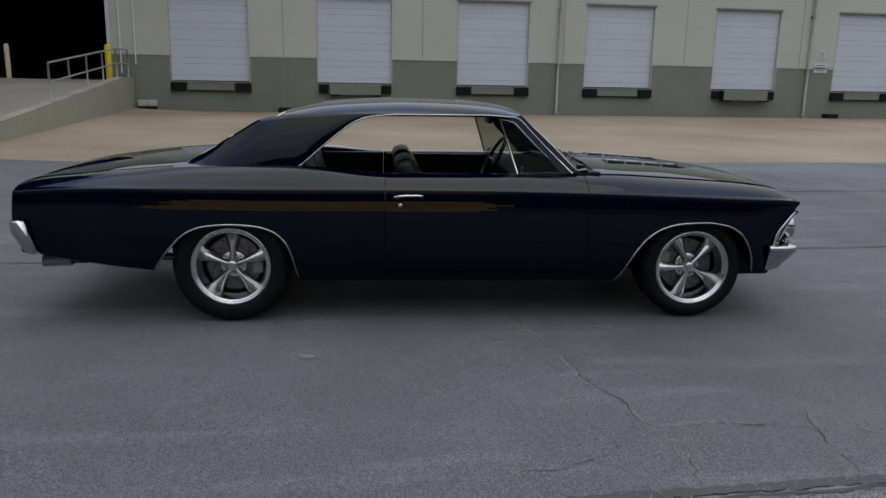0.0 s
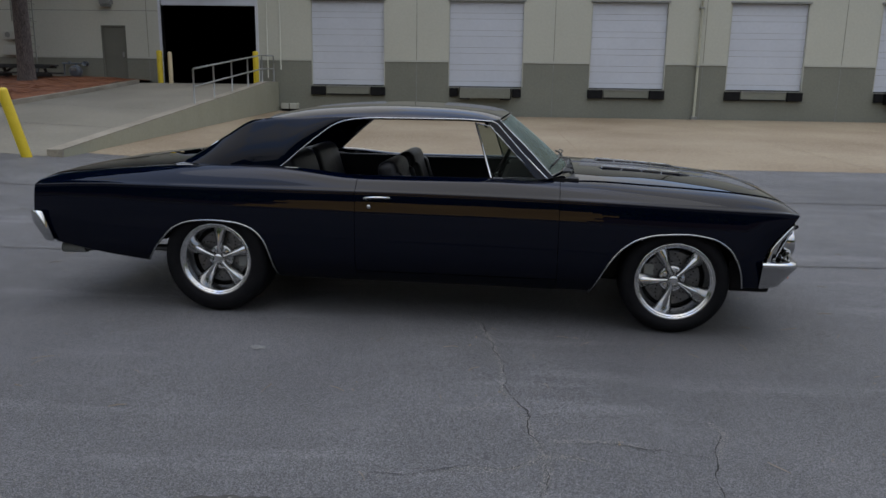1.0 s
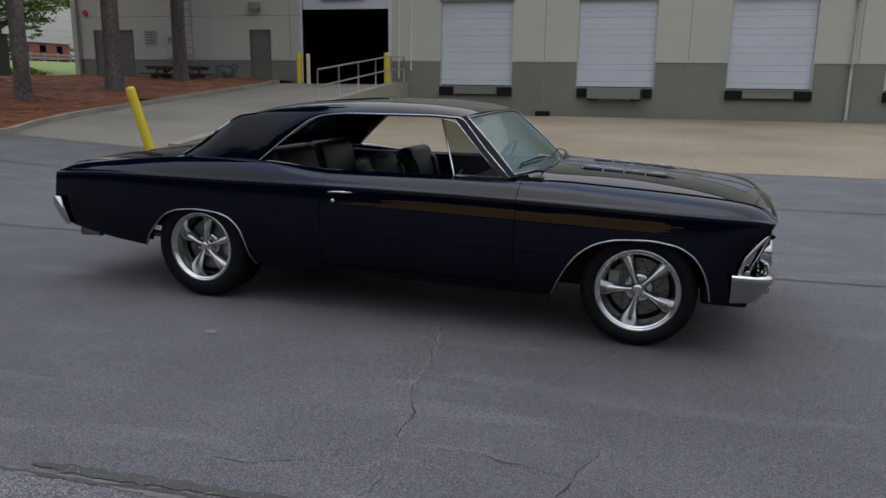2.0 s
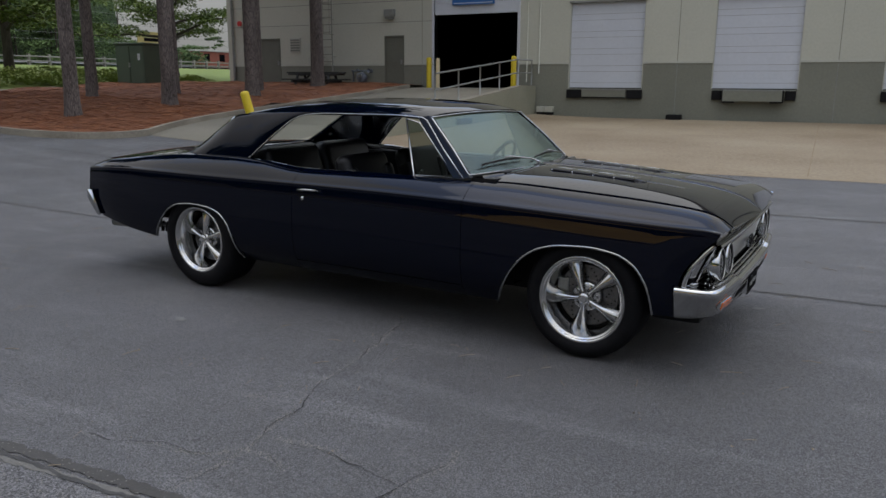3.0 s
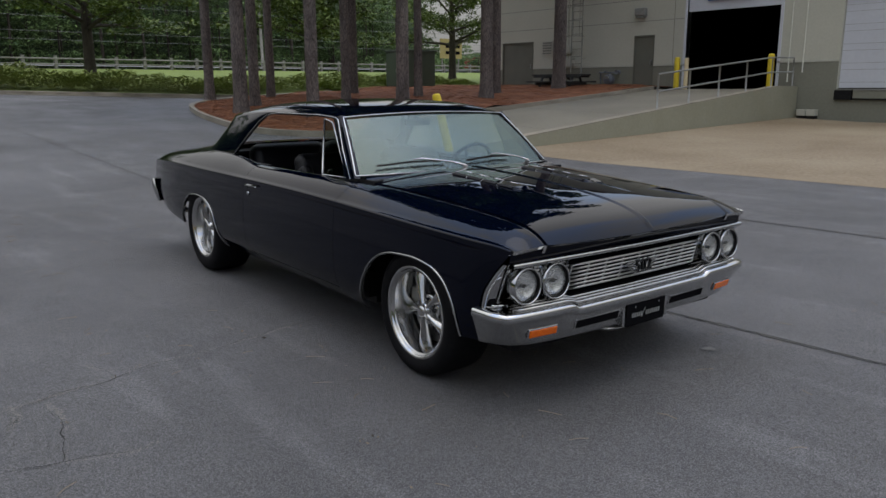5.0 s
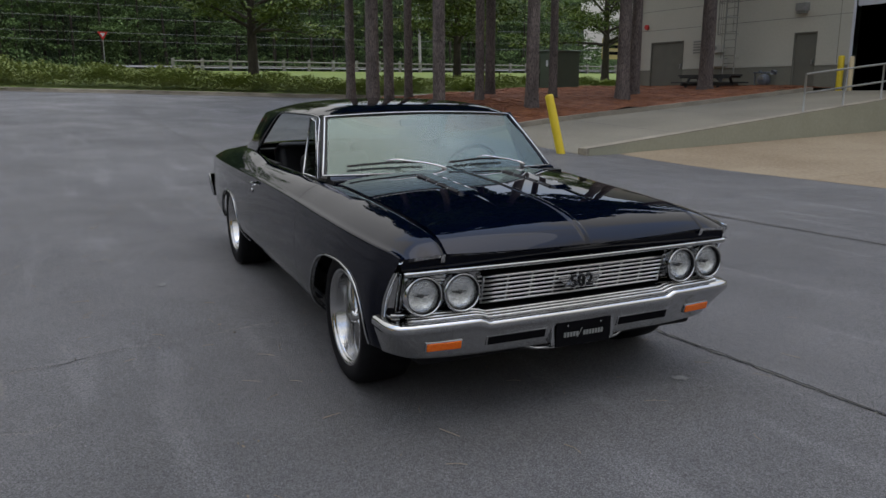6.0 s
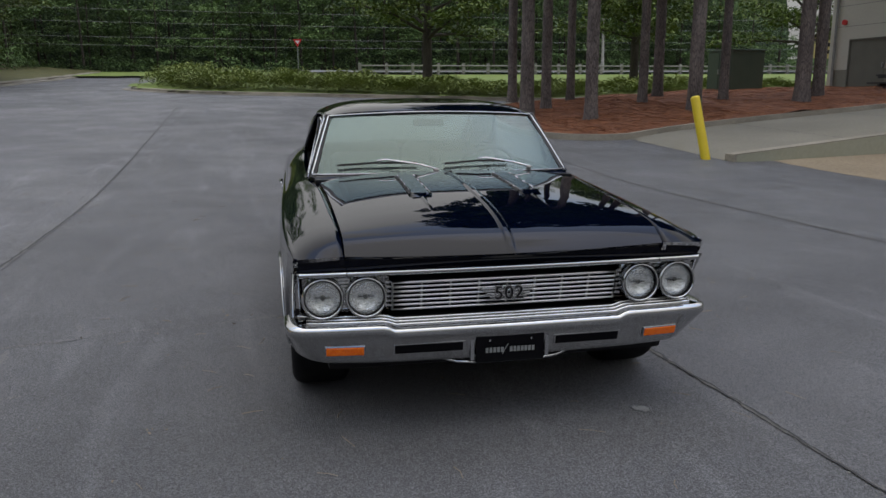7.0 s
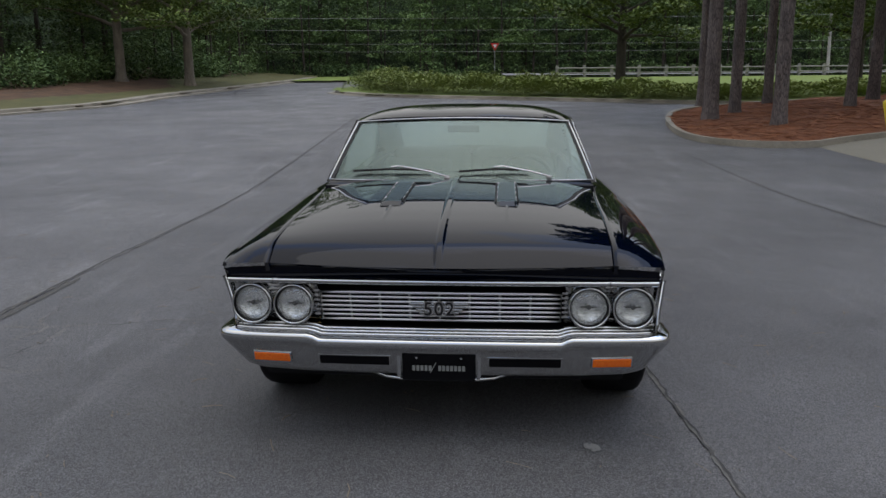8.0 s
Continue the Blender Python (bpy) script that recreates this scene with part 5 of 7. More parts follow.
# ---- seams, cracks, litter on the asphalt ----
def ribbon(bm, pts, width, rng, jit=0.02, lift=0.005, gaps=0.0):
    pts = dense(pts, 0.03)
    rows = []
    off = 0.0
    for i, (x, y) in enumerate(pts):
        a, b = pts[max(0, i - 1)], pts[min(len(pts) - 1, i + 1)]
        d = Vector((b[0] - a[0], b[1] - a[1]))
        d = d.normalized() if d.length else Vector((1, 0))
        off = off * 0.75 + rng.uniform(-jit, jit)
        w = width * rng.uniform(0.55, 1.15) * min(1.0, 0.25 + i / 6, 0.25 + (len(pts) - 1 - i) / 6)
        w *= max(0.06, 1.0 - gaps * (0.5 + 0.5 * math.sin(i * 0.31) * math.sin(i * 0.117 + 1.3) + 0.35 * math.sin(i * 0.83)))
        n = Vector((-d.y, d.x))
        w2 = w * rng.uniform(0.75, 1.2)
        rows.append([(x + n.x * (off - w2 / 2), y + n.y * (off - w2 / 2), land(x, y) + lift), (x + n.x * (off + w / 2), y + n.y * (off + w / 2), land(x, y) + lift)])
    grid(bm, rows)


def cracks():
    rng = random.Random(4)
    for y, a, b, w in ((2.505, -22.0, 14.0, 0.024), (6.56, -22.0, 16.0, 0.013), (10.28, -9.0, 20.0, 0.024)):
        bm = bmesh.new()
        ribbon(bm, [(a, y - 0.03), (-8.0, y + 0.02), (0.0, y - 0.05), (3.0, y), (b, y + 0.03)], w, rng, 0.007, 0.0075)
        tagged(part("paving_seam", bm, M_CRACK), "dark open seam between asphalt strips", "seam", kind="structure")
        bm = bmesh.new()
        ribbon(bm, [(a, y - 0.03), (-8.0, y + 0.02), (0.0, y - 0.05), (3.0, y), (b, y + 0.03)], w * 1.5, rng, 0.006, 0.006)
        tagged(part("seam_dust", bm, M_SEAM), "dusty edge of the paving seam", "seam", kind="structure")
    bm = bmesh.new()
    rows, edge = [], 0.0
    for x in steps(-24.0, 30.0, 360):
        edge = edge * 0.7 + rng.uniform(-0.012, 0.012)
        rows.append([(x, y, land(x, y) + 0.004) for y in (-11.4, -6.0, -2.0, 0.5, 1.6, 2.2, 2.495 + edge)])
    grid(bm, rows)
    tagged(part("paving_strip", bm, M_OLDASPHALT), "coarser paler asphalt strip beside the seam", "paving", kind="structure")
    bm = bmesh.new()
    ribbon(bm, [(0.8, 2.535), (1.4, 2.55), (2.0, 2.555), (2.8, 2.55), (3.5, 2.535)], 0.065, rng, 0.003, 0.0045)
    tagged(part("tar_band", bm, M_TAR), "smooth dark sealing band along the seam", "seam", kind="structure")
    crumbs = ([], [])
    for _ in range(4200):
        ys, sp = rng.choice(((2.50, 0.05), (2.50, 0.12), (10.28, 0.05), (6.56, 0.03)))
        x, y, s = rng.uniform(-5.0, 7.0), ys + rng.gauss(0, sp), rng.uniform(0.002, 0.006)
        k, z = len(crumbs[0]), land(x, y) + 0.004
        crumbs[0].extend([(x + s * math.cos(a + x) * rng.uniform(0.7, 1.2), y + s * math.sin(a + x), z) for a in (0, 1.57, 3.14, 4.71)] + [(x, y, z + s * rng.uniform(0.5, 0.9))])
        crumbs[1].extend([(k, k + 1, k + 4), (k + 1, k + 2, k + 4), (k + 2, k + 3, k + 4), (k + 3, k, k + 4)])
    me = bpy.data.meshes.new("gravel_crumbs")
    me.from_pydata(crumbs[0], [], crumbs[1])
    me.materials.append(M_GRAVEL)
    tagged(new("gravel_crumbs", me), "loose stone crumbs along the paving seams", "gravel", kind="stuff")
    lines = [[(1.80, 5.02), (1.93, 4.45), (2.0, 3.98), (1.99, 3.65), (2.08, 3.40), (2.10, 3.2), (2.15, 2.97)],
             [(2.15, 2.97), (2.06, 2.88), (1.98, 2.84), (1.80, 2.835), (1.62, 2.785), (1.42, 2.76)], [(2.15, 2.97), (2.15, 2.80), (2.12, 2.68), (2.11, 2.56)],
             [(2.93, 3.34), (2.95, 3.22), (2.86, 3.0), (2.78, 2.7), (2.75, 2.53)], [(2.19, 3.1), (2.44, 3.12), (2.65, 3.06), (2.86, 3.0)], [(2.0, 3.52), (1.90, 3.43), (1.78, 3.40)],
             [(2.15, 2.97), (2.27, 2.96), (2.40, 2.90)], [(0.1, 6.30), (-1.2, 5.9), (-2.9, 5.2), (-3.6, 4.7)]]
    grit = ([], [])
    for ln in lines:
        bm = bmesh.new()
        ribbon(bm, ln, 0.0068, rng, 0.013, gaps=0.6)
        tagged(part("crack", bm, M_FISSURE), "thin crack wandering through the asphalt", "crack", kind="structure")
        pts = dense(ln, 0.01)
        for i, (x, y) in enumerate(pts):
            thick = 0.5 + 0.5 * math.sin(i * 0.07 + ln[0][0] * 9) * math.sin(i * 0.019 + 1.0)
            for _ in range(int(7 * thick + rng.random())):
                px, py, r = x + rng.gauss(0, 0.011), y + rng.gauss(0, 0.011), rng.uniform(0.0010, 0.0030)
                k, z = len(grit[0]), land(px, py) + 0.003
                grit[0].extend([(px + r * math.cos(a + px * 90), py + r * math.sin(a + px * 90), z) for a in (0, 1.57, 3.14, 4.71)] + [(px, py, z + r * rng.uniform(0.6, 1.1))])
                grit[1].extend([(k, k + 1, k + 4), (k + 1, k + 2, k + 4), (k + 2, k + 3, k + 4), (k + 3, k, k + 4)])
    me = bpy.data.meshes.new("crack_grit")
    me.from_pydata(grit[0], [], grit[1])
    me.materials.append(M_GRIT)
    tagged(new("crack_grit", me), "pale grit lying along the cracks", "gravel", kind="stuff")


M_GRAVEL = mat("gravel", (0.10, 0.098, 0.09), (0.30, 0.29, 0.26), rough=0.9, scale=60.0, fine=200.0)
M_TAR = mat("sealing_tar", (0.030, 0.028, 0.026), (0.055, 0.052, 0.048), rough=0.75, scale=3.0, fine=70.0, bump=0.3)
M_SEAM = mat("seam_grit", (0.085, 0.083, 0.078), (0.155, 0.148, 0.135), rough=0.95, scale=6.0, fine=60.0)
M_GRIT = mat("crack_grit", (0.20, 0.195, 0.18), (0.36, 0.34, 0.30), rough=0.95, scale=9.0, fine=60.0)
cracks()


M_NEEDLEBROWN = mat("dry_needle", (0.14, 0.110, 0.075), (0.30, 0.245, 0.175), rough=0.9, scale=9.0)


def litter():
    rng = random.Random(12)
    bm = bmesh.new()
    for _ in range(310):
        x, y = rng.uniform(-5, 7.5), rng.uniform(0.8, 8.5)
        a = rng.uniform(0, 6.28)
        ln = rng.uniform(0.015, 0.060)
        p = [(x - math.cos(a) * ln, y - math.sin(a) * ln, land(x, y) + 0.006), (x, y + rng.uniform(-0.01, 0.01), land(x, y) + 0.009), (x + math.cos(a) * ln, y + math.sin(a) * ln, land(x, y) + 0.006)]
        tube(bm, p, rng.uniform(0.0011, 0.0021), 4)
    tagged(part("pine_needle_litter", bm, M_NEEDLEBROWN), "scattered fallen brown pine needles on the asphalt", "litter", kind="stuff")
    bits = ([], [])
    for _ in range(420):
        x, y = rng.uniform(-5, 7.5), rng.uniform(0.8, 8.5)
        leaf_cloud(bits, (x, y, land(x, y) + 0.008), (0.03, 0.03, 0.002), rng.choice((1, 1, 1, 3)), rng.uniform(0.004, 0.011), rng)
    tagged(leaf_part("leaf_bits", bits, M_NEEDLEBROWN), "tiny dry leaf bits scattered over the asphalt", "litter", kind="stuff")
    for x, y, r in ((0.60, 4.14, 0.035), (3.86, 6.09, 0.032)):
        bm = bmesh.new()
        for _ in range(26):
            px, py, q = x + rng.gauss(0, r * 0.75), y + rng.gauss(0, r * 0.42), r * rng.uniform(0.08, 0.42)
            bm.faces.new([bm.verts.new((px + q * rng.uniform(0.5, 1.3) * math.cos(k * 0.9) * 1.4, py + q * rng.uniform(0.5, 1.3) * math.sin(k * 0.9), land(px, py) + 0.005 + 0.0004 * len(bm.faces) / 3)) for k in range(7)])
        tagged(part("pale_spot", bm, M_SPOT), "pale dried spot on the asphalt", "spot", kind="structure")


M_SPOT = mat("dried_spot", (0.13, 0.13, 0.128), (0.22, 0.22, 0.21), rough=0.9, scale=30.0)
litter()


# ---- the car: x forward, y to its left, z up, from the ground midway between the axles ----
CAR = pose(1.658, 5.627, 0.0, 0, 0, -4.1)
car = new("car")
tagged(car, "glossy black two-door hardtop muscle car with chrome trim parked on asphalt", "car")

crease_z = curve([(-2.70, 0.797), (-2.4, 0.818), (-2.1, 0.826), (-1.4, 0.825), (-0.5, 0.828), (0.1, 0.825), (0.75, 0.814), (1.3, 0.796), (1.87, 0.774), (2.08, 0.767), (2.17, 0.757)])
crease_y = curve([(-2.70, 0.855), (-2.4, 0.895), (-1.9, 0.925), (-1.2, 0.937), (-0.5, 0.942), (0.7, 0.942), (1.4, 0.935), (1.9, 0.910), (2.17, 0.880)])
belt_y = curve([(-2.70, 0.72), (-2.4, 0.735), (-1.9, 0.755), (-1.4, 0.775), (-0.9, 0.79), (-0.5, 0.795), (0.6, 0.795), (0.85, 0.745), (1.2, 0.715), (2.17, 0.685)])
belt_z = curve([(-2.70, 0.838), (-2.6, 0.872), (-2.4, 0.895), (-2.1, 0.925), (-1.7, 0.955), (-1.2, 0.962), (-0.95, 0.956), (-0.5, 0.922), (0.3, 0.924), (0.62, 0.915), (0.9, 0.915), (1.3, 0.896), (1.7, 0.871), (1.9, 0.853), (2.0, 0.840), (2.05, 0.829), (2.09, 0.815), (2.13, 0.793), (2.17, 0.764)])
front_x = curve([(0.30, 1.985), (0.45, 1.99), (0.54, 2.008), (0.66, 2.088), (0.765, 2.170), (0.9, 2.170)])
rear_x = curve([(0.30, -2.50), (0.41, -2.58), (0.62, -2.735), (0.82, -2.722), (0.9, -2.68)])
arch_r = curve([(-1.915, 0.33), (-1.898, 0.36), (-1.815, 0.472), (-1.71, 0.569), (-1.609, 0.607), (-1.458, 0.620), (-1.308, 0.611), (-1.208, 0.583), (-1.125, 0.513), (-1.084, 0.418), (-1.056, 0.286), (-1.050, 0.25)])
arch_f = curve([(0.945, 0.225), (0.975, 0.285), (1.015, 0.37), (1.07, 0.465), (1.14, 0.545), (1.23, 0.600), (1.35, 0.629), (1.50, 0.636), (1.645, 0.617), (1.738, 0.570), (1.800, 0.493), (1.836, 0.40), (1.850, 0.31)])


def sill_z(x):
    if -1.915 < x < -1.05:
        return arch_r(x)
    if 0.945 < x < 1.850:
        return arch_f(x)
    if x <= -1.915:
        return 0.33 + (-1.915 - x) * 0.12
    return 0.25 if x < 1 else 0.315


def side_y(x, z):
    w = z - crease_z(x) + 0.11
    if w > -0.165:
        return crease_y(x) + 0.0109 - 0.0745 * w - 0.226 * w * w
    u = w + 0.165
    return crease_y(x) + 0.0170 - 0.226 * u * u - 10.7 * u ** 4


def shear(x, z):
    if x > 1.85:
        return 1.85 + (x - 1.85) * (front_x(z) - 1.85) / (2.165 - 1.85)
    if x < -2.2:
        return -2.2 + (x + 2.2) * (rear_x(z) + 2.2) / (-2.695 + 2.2)
    return x


def side_col(x, bottom):
    """One column of the outer skin: from the belt over the shoulder crease down to the bottom."""
    yb, zb, yc, zc = belt_y(x), belt_z(x), crease_y(x), crease_z(x)
    col = [(yb - 0.002, zb - 0.035) if x > 0.8 else (yb - 0.03, zb - 0.012), (yb, zb)]
    for k in (0.12, 0.25, 0.4, 0.55, 0.7, 0.83, 0.93):
        col.append((yb + (yc - yb) * k, zb + (zc - zb) * k + 0.020 * math.sin(math.pi * k) * min(1.0, (zb - zc) / 0.08)))
    col += [(yc - 0.002, zc + 0.008), (yc + 0.001, zc), (yc - 0.0005, zc - 0.008)]
    top = zc - 0.02
    for i in range(15):
        z = top + (bottom - top) * i / 14
        col.append((side_y(x, z), z))
    return [(shear(x, z) - 0.022 * max(0.0, (y - 0.74) / 0.14) ** 2 * max(0.0, (x - 1.95) / 0.215), y, z) for y, z in col]


def stations(a, b):
    xs = [a, b]
    for lo, hi, step in ((-2.70, -1.95, 0.06), (-1.915, -1.05, 0.012), (-1.0, 0.92, 0.08), (0.945, 1.850, 0.008), (1.88, 2.165, 0.03)):
        n = int(round((hi - lo) / step))
        xs += [v for v in (lo + (hi - lo) * i / n for i in range(n + 1)) if a + 0.004 < v < b - 0.004]
    return sorted(xs)


def panel(name, a, b, side, bottom=None, label="", top_only=False):
    rows = []
    for x in stations(a, b):
        col = side_col(x, bottom if bottom is not None else sill_z(x))
        rows.append([(px, side * py, pz) for px, py, pz in col])
    bm = bmesh.new()
    grid(bm, rows if side < 0 else rows[::-1])
    outward(bm, (0, side, 0.3))
    flange(bm, 0.018)
    return part(name, bm, M_PAINT, car, label, smooth=True)


def body_sides():
    for s in (-1, 1):
        panel("quarter_panel", -2.695, -0.5215, s)
        door = panel("door", -0.518, 0.7435, s, bottom=0.325)
        panel("fender", 0.747, 2.165, s)
        # rocker below the door
        bm = bmesh.new()
        grid(bm, [[(x, s * (side_y(x, z)), z) for z in (0.318, 0.30, 0.27, 0.25, 0.243)] + [(x, s * 0.80, 0.235)] for x in steps(-0.517, 0.742, 12)])
        outward(bm, (0, s, 0))
        part("rocker_panel", bm, M_PAINT, car, smooth=True)
        # handle and lock
        bm = bmesh.new()
        yh = crease_y(-0.38) + 0.022
        tube(bm, [(-0.462, s * (yh - 0.03), 0.790), (-0.452, s * yh, 0.797), (-0.40, s * (yh + 0.004), 0.802), (-0.34, s * (yh + 0.003), 0.803), (-0.292, s * (yh - 0.002), 0.802)], 0.008, 8)
        tube(bm, [(-0.455, s * (yh - 0.035), 0.788), (-0.425, s * (yh - 0.02), 0.785)], 0.014, 10)
        part("door_handle", bm, M_CHROME, door, "chrome pull handle", smooth=True)
        bm = bmesh.new()
        lathe(bm, [(0.0, 0.0), (0.014, 0.0), (0.015, 0.004), (0.011, 0.009), (0.0, 0.010)], 16)
        bmesh.ops.transform(bm, matrix=pose(-0.428, s * (side_y(-0.428, 0.742) + 0.0), 0.742, 0, 0, 0 if s > 0 else 180), verts=bm.verts)
        part("door_lock", bm, M_CHROME, door, smooth=True)
        # bright arch mouldings
        for f, a, b in ((arch_r, -1.912, -1.052), (arch_f, 0.946, 1.849)):
            pts = []
            for i in range(101):
                x = (a + b) / 2 - (b - a) / 2 * math.cos(math.pi * i / 100)
                pts.append((shear(x, f(x)), s * (side_y(x, f(x)) + 0.003), f(x)))
            part("arch_moulding", T(pts, 0.006, 8), M_TRIM, car, "thin bright wheel arch moulding", smooth=True)


body_sides()

# ---- hood, cowl, deck ----
hood_z = curve([(0.84, 0.972), (1.0, 0.966), (1.3, 0.952), (1.67, 0.921), (1.8, 0.906), (1.9, 0.892), (2.0, 0.873), (2.06, 0.857), (2.10, 0.844), (2.14, 0.826), (2.18, 0.800), (2.205, 0.780), (2.222, 0.765)])


def hood_edge(x):
    return belt_y(x) - 0.005


def hood_height(x, y):
    e = hood_edge(x)
    k = abs(y) / e
    edge_z = belt_z(min(hood_front(x, e), 2.17)) + 0.004
    z = edge_z + (hood_z(x) - 0.006 - edge_z) * (1 - k ** 2.7)
    fade = max(0.0, min(1.0, (2.222 - x) / 0.05))
    q = max(0.0, min(1.0, (0.020 - abs(y)) / 0.010))
    z += 0.006 * fade * q
    # fine raised line running forward from each louver
    fade = max(0.0, min(1.0, (1.86 - x) / 0.25)) * max(0.0, min(1.0, (x - 1.40) / 0.1))
    q = max(0.0, min(1.0, (0.010 - abs(abs(y) - 0.27)) / 0.007))
    return z + 0.004 * fade * q


def hood_front(x, y):
    """The nose swings back towards the sides."""
    k = max(0.0, (x - 1.85) / 0.372)
    return x - k * (0.014 + 0.038 * (abs(y) / 0.68) ** 1.5)


def hood():
    bm = bmesh.new()
    ys = [0.0, 0.006, 0.010, 0.015, 0.020, 0.025, 0.05, 0.09, 0.13, 0.17, 0.21, 0.245, 0.258, 0.263, 0.267, 0.27, 0.273, 0.277, 0.282, 0.295, 0.33, 0.37, 0.41, 0.45, 0.49, 0.53, 0.57, 0.61, 0.64, 0.66, 0.675]
    kk = [-y / 0.70 for y in ys[:0:-1]] + [y / 0.70 for y in ys]
    kk = [-1.0] + kk + [1.0]
    xs = steps(0.84, 1.9, 44) + [1.94, 1.98, 2.01, 2.03, 2.05, 2.07, 2.09, 2.11, 2.13, 2.15, 2.17, 2.19, 2.205, 2.215, 2.222]
    def across(x, k):
        return k * (hood_edge(x) if abs(k) == 1 else min(0.70, hood_edge(x) * 0.99 * 0.70 / 0.6684))

    rows = [[(hood_front(x, across(x, k)), across(x, k), hood_height(x, across(x, k))) for k in kk] for x in xs]
    grid(bm, rows)
    outward(bm, (0, 0, 1))
    flange(bm, 0.014)
    part("hood", bm, M_PAINT, car, "glossy black hood with a centre ridge", smooth=True)
    for s in (-1, 1):
        # low bright louver in four segments with dark slots along its flanks
        z0 = hood_height(1.02, 0.285 * s)
        z1 = hood_height(1.57, 0.285 * s)
        tilt = math.degrees(math.atan2(z0 - z1, 0.55))
        m = pose(1.295, 0.27 * s, (z0 + z1) / 2, 0, tilt, 0)
        prof = [(-0.056, -0.006), (-0.052, 0.002), (-0.047, 0.0085), (-0.036, 0.0115), (0.036, 0.0115), (0.047, 0.0085), (0.052, 0.002), (0.056, -0.006)]
        bm = bmesh.new()
        grid(bm, [[(x, y * w, z * h) for y, z in prof] for x, w, h in ((-0.285, 0.9, 0.1), (-0.265, 1.0, 1.0), (0.262, 1.0, 1.0), (0.315, 0.85, 0.05))])
        bmesh.ops.recalc_face_normals(bm, faces=bm.faces)
        outward(bm, (0, 0, 1))
        bmesh.ops.transform(bm, matrix=m, verts=bm.verts)
        orn = part("hood_louver", bm, M_PAINT, car, "low hood louver with bright segmented bars")
        bm = bmesh.new()
        grid(bm, [[(x, y * w, z * h + 0.0012) for y, z in prof] for x, w, h in ((0.258, 1.01, 1.02), (0.285, 0.94, 0.55), (0.313, 0.85, 0.06))])
        bmesh.ops.recalc_face_normals(bm, faces=bm.faces)
        outward(bm, (0, 0, 1))
        bmesh.ops.transform(bm, matrix=m, verts=bm.verts)
        part("end_wedge", bm, M_PAINT, orn)
        for i in range(4):
            xa = -0.258 + i * 0.131
            for q in (-1, 1):
                bm = B(xa, xa + 0.114, -0.004, 0.004, -0.007, 0.007, bevel=0.002)
                bmesh.ops.transform(bm, matrix=m @ pose(0, q * 0.0500, 0.0062, q * 52, 0, 0), verts=bm.verts)
                part("slot", bm, M_BLACK, orn)
                bm = bmesh.new()
                tube(bm, [(xa - 0.004, q * 0.0455, 0.0098), (xa + 0.120, q * 0.0455, 0.0098)], 0.0030, 8)
                bmesh.ops.transform(bm, matrix=m, verts=bm.verts)
                part("bar", bm, M_TRIM, orn, smooth=True)
                bm = bmesh.new()
                tube(bm, [(xa - 0.007, q * 0.0550, 0.000), (xa - 0.007, q * 0.0515, 0.004), (xa - 0.007, q * 0.0470, 0.0092)], 0.0030, 6)
                bmesh.ops.transform(bm, matrix=m, verts=bm.verts)
                part("collar", bm, M_TRIM, orn, smooth=True)
    # cowl with its vents
    bm = bmesh.new()
    grid(bm, [[(x + 0.10 * (1 - (y / 0.78) ** 2), y, z) for y in steps(-0.745, 0.745, 21)] for x, z in ((0.60, 0.915), (0.70, 0.935), (0.76, 0.945), (0.80, 0.90))])
    bmesh.ops.recalc_face_normals(bm, faces=bm.faces)
    cowl = part("cowl", bm, M_PAINT, car, smooth=True)
    for s in (-1, 1):
        for i in range(2):
            y = s * (0.16 + i * 0.26)
            part("cowl_vent", B(0.77 + 0.03 * (1 - i), 0.822 + 0.03 * (1 - i), y - 0.11, y + 0.11, 0.936, 0.951, bevel=0.003), M_BLACK, cowl)


hood()

deck_z = curve([(-2.70, 0.835), (-2.66, 0.868), (-2.55, 0.905), (-2.38, 0.935), (-2.03, 0.978), (-1.72, 0.998), (-1.5, 1.005)])


